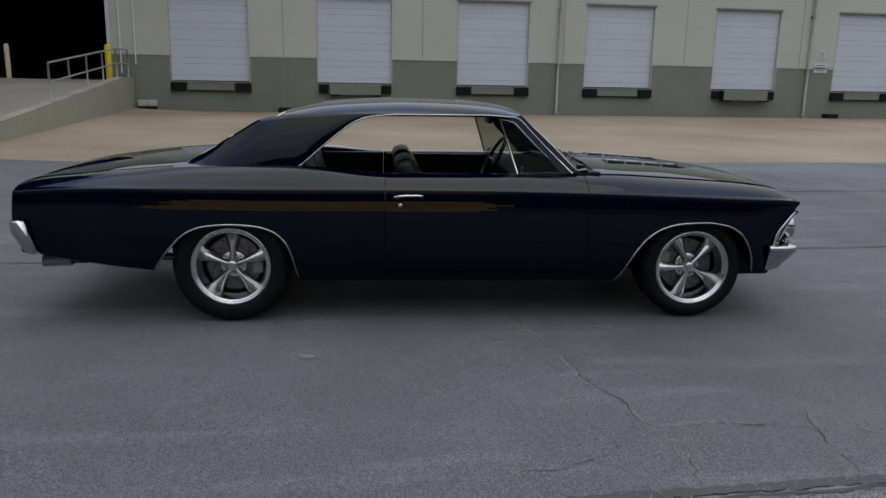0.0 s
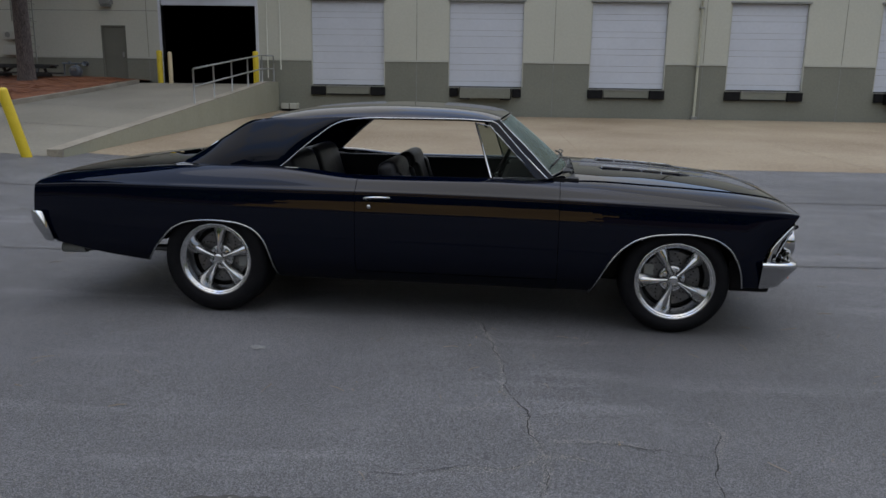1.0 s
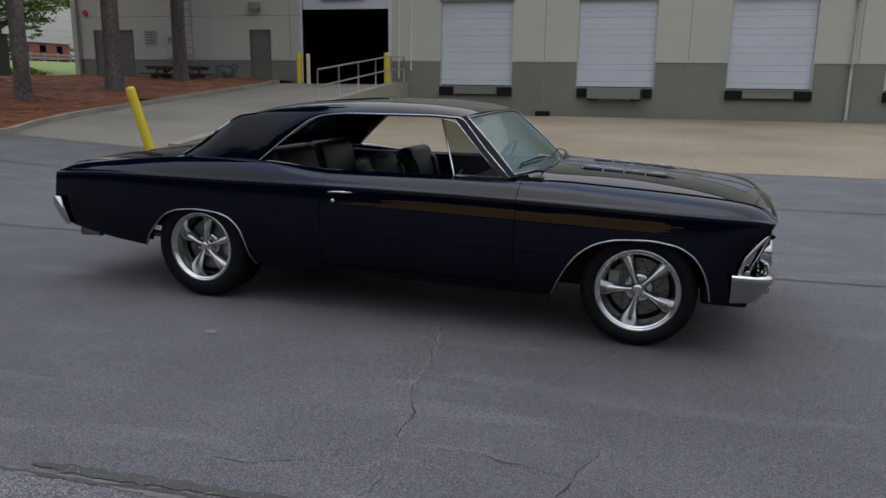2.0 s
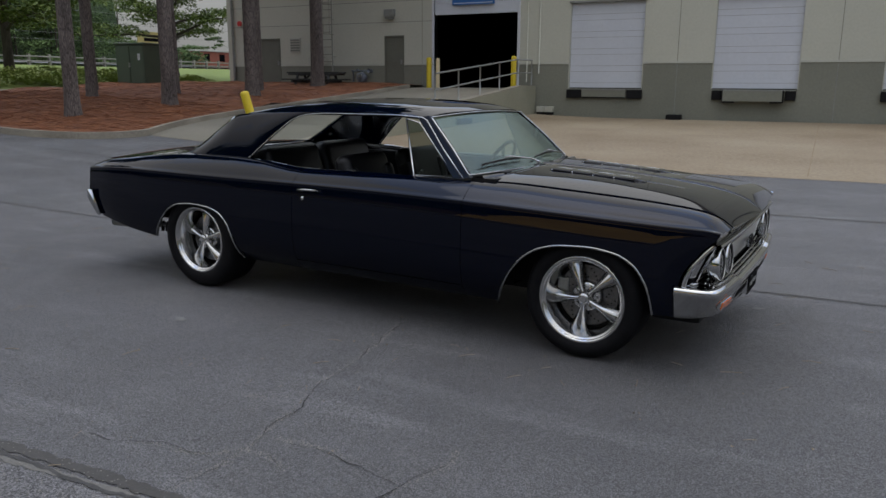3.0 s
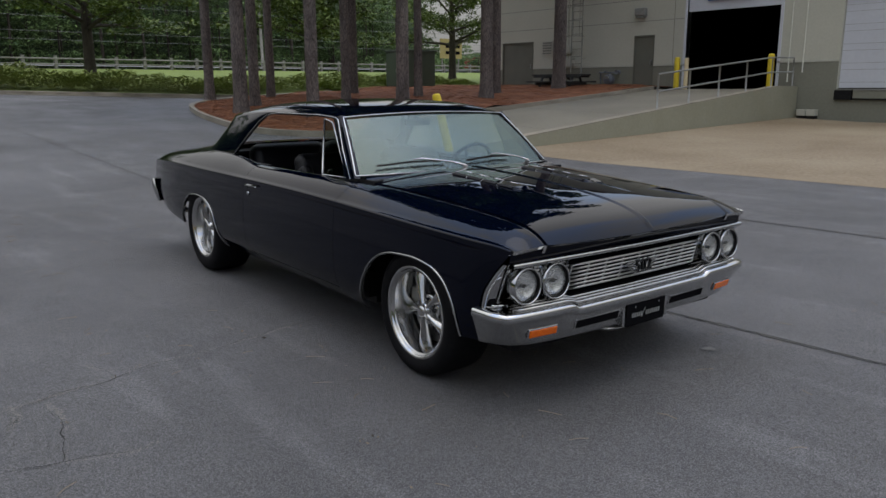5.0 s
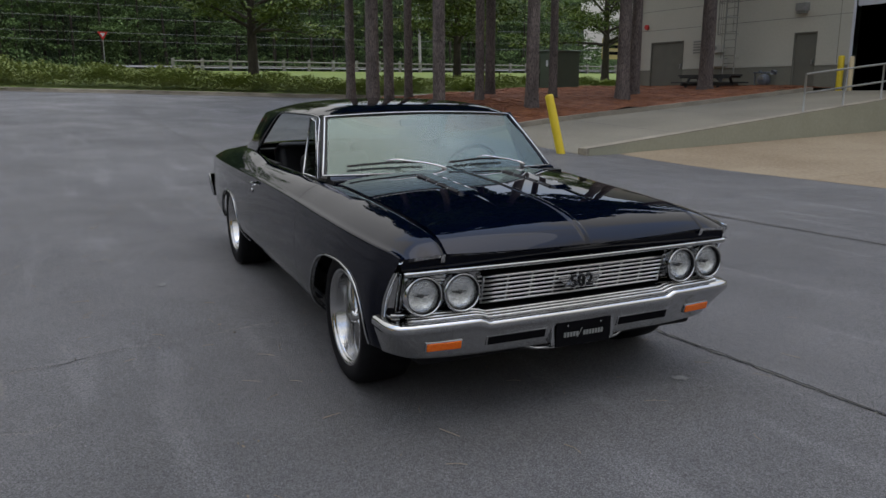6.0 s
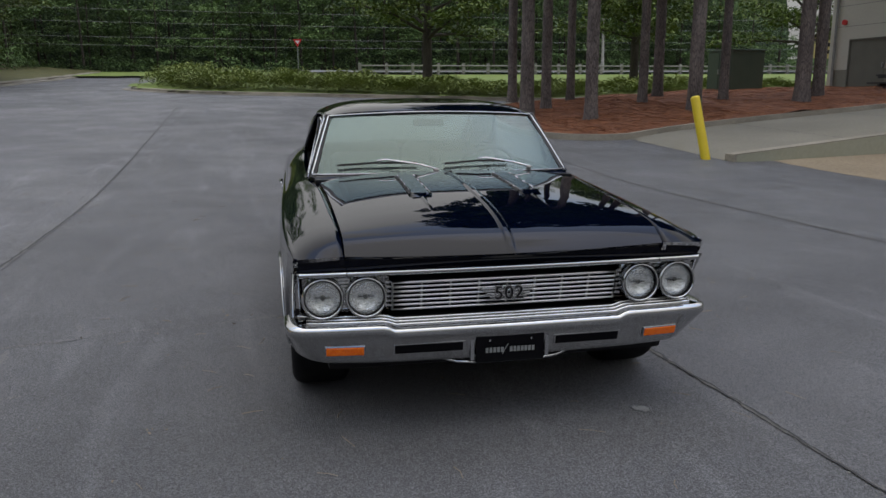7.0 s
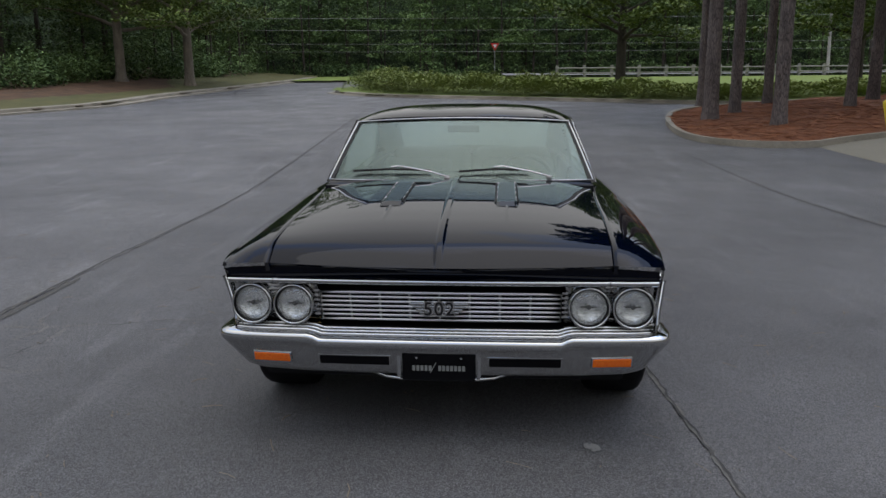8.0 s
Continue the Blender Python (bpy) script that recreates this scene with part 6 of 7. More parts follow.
def deck():
    bm = bmesh.new()
    rows = []
    for x in [-2.72, -2.71] + steps(-2.70, -1.5, 26):
        r = []
        for k in steps(-1, 1, 25):
            y = k * (belt_y(x) - 0.012)
            ze = belt_z(x) + 0.002
            z = ze + (max(deck_z(x), ze) - ze) * (1 - abs(k) ** 3.0)
            if x < -2.705:
                z -= 0.03 if x > -2.715 else 0.30
            px = max(x, -2.70)
            px = px if px > -2.2 else -2.2 + (px + 2.2) * 1.05
            r.append((px - (0.006 if x < -2.705 else 0), y, z))
        rows.append(r)
    grid(bm, rows)
    bmesh.ops.recalc_face_normals(bm, faces=bm.faces)
    part("trunk_lid", bm, M_PAINT, car, smooth=True)
    bm = B(-2.722, -2.62, -0.83, 0.83, 0.42, 0.79, bevel=0.02)
    rear = part("rear_panel", bm, M_PAINT, car)
    for s in (-1, 1):
        part("tail_light", B(-2.738, -2.71, s * 0.62 - 0.16, s * 0.62 + 0.16, 0.64, 0.74, bevel=0.01), M_RED, rear, "red tail light lens")
        part("exhaust_tip", T([(-2.46, s * 0.735, 0.358), (-2.63, s * 0.74, 0.355)], 0.036, 16), M_STEEL, car, "dull steel exhaust tip", smooth=True)
        part("tail_pipe", T([(-1.80, s * 0.66, 0.36), (-2.10, s * 0.70, 0.372), (-2.46, s * 0.735, 0.358)], 0.024, 12), M_BRUSHED, car, smooth=True)
        for hx in (-2.27, -2.08, -2.03):
            part("hanger", T([(hx, s * 0.70, 0.40), (hx, s * 0.72, 0.325)], 0.014, 8), M_BLACK, car, smooth=True)
    # rear bumper, wrapping round the corners
    bx = curve([(0, -2.80), (0.7, -2.79), (0.85, -2.77), (0.93, -2.745), (1, -2.690)])
    by = curve([(0, 0.0), (0.7, 0.65), (0.85, 0.80), (0.93, 0.89), (1, 0.925)])
    rows = []
    for i in range(61):
        k = -1 + i / 30
        a, s = abs(k), math.copysign(1, k)
        dx, dy = bx(min(1, a + 0.01)) - bx(max(0, a - 0.01)), by(min(1, a + 0.01)) - by(max(0, a - 0.01))
        ln = math.hypot(dx, dy)
        ix, iy = dy / ln, -dx / ln
        x, y = bx(a), by(a)
        r = [(0.05, 0.630), (0.019, 0.634), (0.004, 0.629), (0.0, 0.618), (0.002, 0.565), (0.025, 0.525), (0.060, 0.475), (0.090, 0.436), (0.100, 0.428), (0.125, 0.431)]
        rows.append([(x + ix * o if o < 0.02 else x + max(ix, 0.75) * o, s * (y - abs(iy) * o * 0.3), z) for o, z in r])
    bm = bmesh.new()
    grid(bm, rows)
    for row in (rows[0], rows[-1]):
        bm.faces.new([bm.verts.new(p) for p in row])
    bmesh.ops.remove_doubles(bm, verts=bm.verts, dist=0.0005)
    bmesh.ops.recalc_face_normals(bm, faces=bm.faces)
    part("rear_bumper", bm, M_CHROME, car, "chrome wraparound rear bumper", smooth=True)


deck()

# ---- roof and glass ----
roof_z = curve([(-1.30, 1.242), (-1.155, 1.288), (-0.917, 1.336), (-0.64, 1.358), (-0.36, 1.368), (-0.03, 1.360), (0.16, 1.343), (0.27, 1.325), (0.345, 1.298)])
rail_y = curve([(-1.8, 0.66), (-1.3, 0.655), (-1.0, 0.668), (-0.3, 0.685), (0.1, 0.675), (0.345, 0.655)])
rail_z = curve([(-1.80, 0.945), (-1.62, 1.04), (-1.44, 1.150), (-1.25, 1.248), (-1.0, 1.268), (-0.5, 1.279), (0.1, 1.281), (0.345, 1.266)])
window_z = curve([(-1.045, 0.955), (-1.03, 0.968), (-0.946, 1.043), (-0.805, 1.16), (-0.70, 1.232), (-0.62, 1.258), (-0.524, 1.270)])


def roof():
    bm = bmesh.new()
    rows = []
    for x in steps(-1.15, 0.345, 34):
        r = []
        for j in range(-20, 21):
            a = j / 20
            t = abs(a)
            y = rail_y(x) * math.sin(t * math.pi / 2) ** 0.92 if t else 0.0
            k = y / rail_y(x)
            drop = roof_z(x) - rail_z(x)
            z = roof_z(x) - drop * (0.35 * k ** 2 + 0.65 * k ** 7)
            xx = x + (0.045 * (1 - k * k) * max(0.0, (x + 0.1) / 0.45) if x > -0.1 else 0.0)
            r.append((xx, math.copysign(y, a), z))
        rows.append(r)
    grid(bm, rows)
    outward(bm, (0, 0, 1))
    flange(bm, 0.018)
    ob = part("roof", bm, M_PAINT, car, smooth=True)
    part("headliner", B(-1.1, 0.26, -0.58, 0.58, 1.262, 1.272), M_BLACK, car)
    for s in (-1, 1):
        rows = []
        for x in steps(-1.83, -0.53, 50):
            zt, yt = rail_z(x), rail_y(x)
            zl = window_z(x) if x > -1.045 else belt_z(x) - 0.012
            yl_belt = belt_y(x) - 0.004
            if x > -1.045:
                k = (zl - 0.955) / (1.268 - 0.955)
                yl = yl_belt + (yt - yl_belt) * max(0.0, k) ** 1.1
            else:
                yl = yl_belt
            zl = min(zl, zt)
            r = []
            if x <= -1.15:
                r.append((x + 0.03, s * (yt - 0.035), zt - 0.006))
            else:
                r.append((x, s * (yt - 0.012), zt + 0.004))
            for i in range(13):
                t = i / 12
                bul = 0.022 * math.sin(math.pi * t) * min(1.0, (zt - zl) / 0.2)
                r.append((x, s * (yt + (yl - yt) * t + bul), zt + (zl - zt) * t))
            rows.append(r)
        bm = bmesh.new()
        grid(bm, rows)
        outward(bm, (0, s, 0))
        flange(bm, 0.018)
        ob = part("rear_pillar", bm, M_PAINT, car, smooth=True)
        # bright window surround: up the screen pillar, along the rail, round the quarter window and along the belt
        top = [(0.668, s * 0.788, 0.925), (0.50, s * 0.735, 1.085), (0.345, s * 0.672, 1.250), (0.31, s * 0.671, 1.266)]
        top += [(x, s * (rail_y(x) + 0.008), rail_z(x) - 0.004) for x in steps(0.25, -0.45, 12)]
        edge = []
        for x in steps(-0.524, -1.03, 16):
            zl = window_z(x)
            k = max(0.0, (zl - 0.955) / (1.268 - 0.955)) ** 1.1
            edge.append((x, s * (belt_y(x) - 0.004 + (rail_y(x) - belt_y(x) + 0.004) * k + 0.006), zl))
        part("window_moulding", T(top + edge + [(-1.048, s * (belt_y(-1.04) + 0.003), 0.960), (-1.03, s * (belt_y(-1.0) + 0.004), 0.958)], 0.0044, 8), M_TRIM, car, "bright drip rail and window moulding", smooth=True)
        # windscreen pillar
        bm = bmesh.new()
        lo, hi = Vector((0.70, s * 0.775, 0.93)), Vector((0.345, s * 0.655, 1.275))
        n = []
        for k in steps(0, 1, 8):
            p = lo.lerp(hi, k)
            w = 0.098 - 0.030 * k
            n.append([(p.x + 0.012, p.y - s * 0.03, p.z), (p.x + 0.006, p.y + s * 0.006, p.z + 0.004), (p.x - w, p.y + s * 0.012, p.z - 0.01), (p.x - w, p.y - s * 0.02, p.z - 0.01)])
        grid(bm, n, closed=True)
        bmesh.ops.recalc_face_normals(bm, faces=bm.faces)
        part("screen_pillar", bm, M_PAINT, car, smooth=False)
        # vent window with its post
        vent = part("vent_window", T([(0.317, s * 0.778, 0.922), (0.262, s * 0.735, 1.09), (0.206, s * 0.690, 1.258)], 0.0068, 8), M_TRIM, car, "triangular vent window with chrome post", smooth=True)
        part("frame", T([(0.206, s * 0.690, 1.255), (0.30, s * 0.685, 1.235), (0.46, s * 0.733, 1.07), (0.615, s * 0.780, 0.928), (0.33, s * 0.780, 0.924)], 0.0042, 8), M_TRIM, vent, smooth=True)
        bm = bmesh.new()
        grid(bm, [[(0.317, s * 0.776, 0.924), (0.262, s * 0.733, 1.09), (0.208, s * 0.690, 1.255)], [(0.61, s * 0.778, 0.926), (0.46, s * 0.731, 1.07), (0.30, s * 0.686, 1.235)]])
        outward(bm, (0, s, 0))
        pane = part("pane", bm, M_VENT, vent)
        pane.visible_shadow = False
        part("crank", T([(0.345, s * 0.76, 0.94), (0.345, s * 0.745, 0.945), (0.36, s * 0.74, 0.955)], 0.010, 8), M_CHROME, vent, smooth=True)


roof()


def screen_point(u, v):
    """Windscreen: u across from -1 to 1, v up from 0 to 1."""
    yb, yt = 0.765, 0.645
    y = u * (yb + (yt - yb) * v)
    xb = 0.685 + 0.115 * (1 - u * u)
    xt = 0.352 + 0.040 * (1 - u * u)
    zb, zt = 0.940 + 0.004 * (1 - u * u), 1.262 + 0.022 * (1 - u * u)
    x = xb + (xt - xb) * v + 0.006 * math.sin(math.pi * v)
    return (x, y, zb + (zt - zb) * v + 0.004 * math.sin(math.pi * v))


def back_point(u, v):
    yb, yt = 0.655, 0.615
    y = u * (yb + (yt - yb) * v)
    return (-1.66 + 0.06 * u * u + (-1.14 + 1.66) * v, y, 0.995 + (1.275 - 0.995) * v + 0.01 * math.sin(math.pi * v))


def glazing():
    bm = bmesh.new()
    grid(bm, [[screen_point(u, v) for u in steps(-1, 1, 25)] for v in steps(0, 1, 11)])
    outward(bm, (1, 0, 1))
    ws = part("windscreen", bm, M_GLASS, car, "curved tinted windscreen", smooth=True)
    ws.visible_shadow = False
    loop = [screen_point(u, 0) for u in steps(-1, 1, 25)] + [screen_point(1, v) for v in steps(0.06, 0.94, 9)] + [screen_point(u, 1) for u in steps(1, -1, 25)] + [screen_point(-1, v) for v in steps(0.94, 0.06, 9)]
    part("screen_moulding", T([(x + 0.006, y, z + 0.004) for x, y, z in loop], 0.0058, 8, closed=True), M_TRIM, ws, "bright windscreen moulding", smooth=True)
    bm = bmesh.new()
    grid(bm, [[back_point(u, v) for u in steps(-1, 1, 15)] for v in steps(0, 1, 7)])
    outward(bm, (1, 0, -1))
    bw = part("rear_window", bm, M_REARGLASS, car, smooth=True)
    bw.visible_shadow = False
    # wipers
    for y0, y1, yp in ((-0.62, -0.16, -0.06), (0.0, 0.40, 0.50)):
        def on(y, v, up):
            x, yy, z = screen_point(y / 0.75, v)
            return (x + 0.012 + up, yy, z + 0.012 + up)
        arm = part("wiper", T([on(yp, 0.0, 0.02), on(yp - 0.10, 0.05, 0.03), on((y0 + y1) / 2 + 0.05, 0.15, 0.02), on((y0 + y1) / 2, 0.155, 0.012)], 0.005, 6), M_CHROME, car, "wiper with black blade", smooth=True)
        part("blade", T([on(y0, 0.11, 0.004), on((y0 + y1) / 2, 0.14, 0.006), on(y1, 0.13, 0.004)], 0.0065, 6), M_BLACK, arm)
        part("pivot", T([on(yp, -0.02, 0.0), on(yp, 0.0, 0.02)], 0.014, 10), M_GALV, arm)
    # mirror inside
    part("rear_view_mirror", B(0.22, 0.245, -0.10, 0.10, 1.195, 1.24, bevel=0.008), M_BLACK, car)


glazing()


# ---- front end ----
def nose_x(y):
    return 2.155 - 0.020 * (abs(y) / 0.86) ** 2


def front_end():
    # dark shell behind the grille
    bm = bmesh.new()
    grid(bm, [[(nose_x(y) - dx, y, z) for y in steps(-0.845, 0.845, 31)] for dx, z in ((0.06, 0.71), (0.075, 0.70), (0.10, 0.60), (0.115, 0.50), (0.05, 0.49))])
    part("grille_shell", bm, M_DARK, car, smooth=False)
    # black panel under the hood lip
    bm = bmesh.new()
    lip = lambda y: 2.203 - 0.036 * min(1.0, abs(y) / 0.68) ** 1.5 - 0.08 * max(0.0, abs(y) - 0.70)
    grid(bm, [[((lip(y) - back) * k + (nose_x(y) - 0.006) * (1 - k), y, z) for y in steps(-0.868, 0.868, 41)] for back, k, z in ((0.06, 1.0, 0.755), (0.020, 1.0, 0.752), (0.018, 0.9, 0.746), (0.018, 0.0, 0.704), (0.05, -0.5, 0.701))])
    outward(bm, (1, 0, 0))
    part("header_panel", bm, M_PAINT, car)
    # bright header moulding in three pieces
    for a, b in ((-0.862, -0.676), (-0.672, 0.672), (0.676, 0.862)):
        bm = bmesh.new()
        grid(bm, [[(nose_x(y) + 0.010, y, 0.703), (nose_x(y) + 0.020, y, 0.698), (nose_x(y) + 0.020, y, 0.688), (nose_x(y) + 0.006, y, 0.677), (nose_x(y) - 0.02, y, 0.677), (nose_x(y) - 0.02, y, 0.703)] for y in steps(a, b, 18)], closed=True)
        part("header_moulding", bm, M_CHROME, car, "bright header moulding over the grille", smooth=True)
    # grille: frame, bars, uprights
    gr = part("grille", T([(nose_x(y) - 0.015, y, 0.642) for y in steps(-0.487, 0.487, 15)] + [(nose_x(y) - 0.045, y, 0.521) for y in steps(0.487, -0.487, 15)], 0.0062, 6, closed=True), M_GRILLE, car, "bright grille of thin horizontal bars", smooth=True)
    for i in range(5):
        z = 0.541 + i * 0.0202
        k = (z - 0.521) / 0.121
        part("bar", T([(nose_x(y) - 0.045 + 0.03 * k, y, z) for y in steps(-0.485, 0.485, 15)], 0.0054, 6), M_GRILLE, gr, smooth=True)
    for i in range(1, 8):
        y = -0.487 + 0.974 * i / 8
        part("upright", T([(nose_x(y) - 0.047, y, 0.522), (nose_x(y) - 0.017, y, 0.641)], 0.0042, 6), M_GRILLE, gr)
    bm = bmesh.new()
    x0 = nose_x(0) - 0.012
    for q in (-1, 1):
        for z, reach in ((0.600, 0.118), (0.588, 0.106), (0.576, 0.094), (0.564, 0.080)):
            box(bm, x0, x0 + 0.012, min(q * 0.02, q * reach), max(q * 0.02, q * reach), z - 0.0045, z + 0.0045, bevel=0.002)
    part("badge_wings", bm, M_ALU, gr, "bright winged badge with engine number")
    for name, grow, lift, material in (("badge_outline", 0.0045, 0.004, M_ALU), ("badge_number", 0.0, 0.009, M_BLACK)):
        cu = bpy.data.curves.new(name, "FONT")
        cu.body, cu.size, cu.align_x, cu.align_y, cu.extrude, cu.space_character = "502", 0.078, "CENTER", "CENTER", 0.003, 1.12
        cu.offset = grow
        me = bpy.data.meshes.new_from_object(bpy.data.objects.new(name, cu))
        me.materials.append(material)
        ob = new(name, me)
        ob.parent = gr
        ob.matrix_local = pose(nose_x(0) + lift, 0, 0.580, 90, 0, 90)
    for s in (-1, 1):
        # lamp housing plates
        bm = bmesh.new()
        grid(bm, [[(nose_x(y) - dx, s * y, z) for y in steps(0.505, 0.852, 9)] for dx, z in ((0.025, 0.672), (0.05, 0.60), (0.075, 0.515))])
        hs = part("headlight_housing", bm, M_ALU, car, "bright ribbed plate behind the headlights")
        part("bezel_trim", T([(nose_x(0.50) - 0.022, s * 0.50, 0.672), (nose_x(0.50) - 0.07, s * 0.50, 0.515), (nose_x(0.856) - 0.088, s * 0.862, 0.512), (nose_x(0.862) - 0.01, s * 0.868, 0.69)], 0.006, 6), M_CHROME, hs, smooth=True)
        for z in steps(0.535, 0.66, 9):
            part("fin", T([(nose_x(0.68) - 0.046 + 0.30 * (z - 0.6), s * 0.662, z), (nose_x(0.70) - 0.046 + 0.30 * (z - 0.6), s * 0.707, z)], 0.0035, 5), M_CHROME, hs)
        for i in range(6):
            z = 0.54 + i * 0.02
            part("rib", B(nose_x(0.5) - 0.06, nose_x(0.5) - 0.03 + 0.01 * i / 6, s * 0.503 - 0.012, s * 0.503 + 0.012, z, z + 0.008), M_ALU, hs)
        for y in (0.597, 0.772):
            x = nose_x(y) - 0.030
            m = pose(x, s * y, 0.588, 0, 0, -90) @ pose(0, 0, 0, 4, 0, 0)
            bm = bmesh.new()
            lathe(bm, [(0.074, -0.02), (0.086, 0.0), (0.086, 0.030), (0.082, 0.040), (0.077, 0.041), (0.074, 0.034), (0.073, 0.018)], 40)
            bmesh.ops.transform(bm, matrix=m, verts=bm.verts)
            hl = part("headlight", bm, M_CHROME, car, "round sealed-beam headlight in chrome ring", smooth=True)
            bm = bmesh.new()
            lathe(bm, [(0.0735, 0.016), (0.066, 0.010), (0.05, 0.004), (0.03, 0.0), (0.012, -0.002), (0.0, -0.002)], 40)
            bmesh.ops.transform(bm, matrix=m, verts=bm.verts)
            outward(bm, (1, 0, 0))
            part("reflector", bm, M_BOWL, hl, smooth=True)
            bm = bmesh.new()
            lathe(bm, [(0.0, 0.020), (0.007, 0.019), (0.010, 0.014), (0.010, -0.001)], 14)
            box(bm, -0.030, 0.030, 0.006, 0.010, -0.0022, 0.0022)
            bmesh.ops.transform(bm, matrix=m, verts=bm.verts)
            part("bulb_shield", bm, M_BRUSHED, hl)
            bm = bmesh.new()
            lathe(bm, [(0.0775, 0.030), (0.0775, 0.036), (0.0745, 0.038), (0.0715, 0.034), (0.071, 0.022)], 40)
            bmesh.ops.transform(bm, matrix=m, verts=bm.verts)
            part("inner_ring", bm, M_BLACK, hl, smooth=True)
            bm = bmesh.new()
            lathe(bm, [(0.0735, 0.020), (0.066, 0.028), (0.045, 0.036), (0.02, 0.040), (0.0, 0.041)], 40)
            bmesh.ops.transform(bm, matrix=m, verts=bm.verts)
            outward(bm, (1, 0, 0))
            lens = part("lens", bm, M_LAMPGLASS, hl, "clear domed sealed-beam lens", smooth=True)
            lens.visible_shadow = False
        # cheek between the outer lamp and the raked fender edge
        bm = bmesh.new()
        grid(bm, [[(front_x(z) - 0.004, s * (side_y(2.15, z) - 0.004), z), (nose_x(0.85) - 0.03 - 0.4 * (0.69 - z), s * 0.866, z)] for z in steps(0.475, 0.70, 8)])
        bmesh.ops.recalc_face_normals(bm, faces=bm.faces)
        part("bezel_cheek", bm, M_ALU, hs)
        for i in range(5):
            z = 0.535 + 0.028 * i
            part("cheek_rib", T([(front_x(z) - 0.012, s * (side_y(2.15, z) - 0.012), z), (nose_x(0.85) - 0.035 - 0.4 * (0.69 - z), s * 0.862, z)], 0.0045, 6), M_CHROME, hs, smooth=True)
        bm = bmesh.new()
        grid(bm, [[(front_x(z) + dx, s * (side_y(2.15, z) + dy), z) for dx, dy in ((-0.012, 0.001), (-0.011, 0.004), (-0.002, 0.006), (0.008, 0.004), (0.013, -0.004), (0.006, -0.014))] for z in steps(0.478, 0.70, 10)])
        bmesh.ops.recalc_face_normals(bm, faces=bm.faces)
        outward(bm, (0.4, s, 0))
        part("fender_edge_trim", bm, M_CHROME, hs, smooth=True)
        # near-black plate at the cheek's foot, in place of a hollow's shade
        bm = bmesh.new()
        grid(bm, [[(front_x(z) + 0.006, s * (side_y(2.15, z) - 0.012), z), (nose_x(0.85) - 0.022 - 0.4 * (0.69 - z), s * 0.868, z)] for z in (0.488, 0.505, 0.524)])
        bmesh.ops.recalc_face_normals(bm, faces=bm.faces)
        part("cheek_shade_plate", bm, M_DARK, hs)
        part("lower_trim", T([(front_x(0.49), s * 0.872, 0.492), (nose_x(0.86) - 0.10, s * 0.87, 0.492), (nose_x(0.80) - 0.07, s * 0.80, 0.494), (nose_x(0.50) - 0.06, s * 0.50, 0.496)], 0.007, 6), M_CHROME, hs, smooth=True)


front_end()


bump_tx = curve([(0, 2.205), (0.45, 2.2), (0.6, 2.194), (0.76, 2.182), (0.86, 2.158), (0.93, 2.06), (1, 1.955)])
bump_ty = curve([(0, 0.0), (0.45, 0.45), (0.6, 0.60), (0.76, 0.775), (0.86, 0.897), (0.93, 0.934), (1, 0.936)])
bump_bx = curve([(0, 2.165), (0.45, 2.158), (0.6, 2.148), (0.76, 2.125), (0.86, 2.085), (0.93, 2.015), (1, 1.955)])
bump_by = curve([(0, 0.0), (0.45, 0.44), (0.6, 0.585), (0.76, 0.735), (0.86, 0.815), (0.93, 0.865), (1, 0.89)])


def bumper_face(y, z):
    """Where the bumper's face lies at a given y and height."""
    a = abs(y) / 0.97
    k = (z - 0.308) / 0.115
    return bump_bx(a) + (bump_tx(a) - bump_bx(a)) * k - 0.004


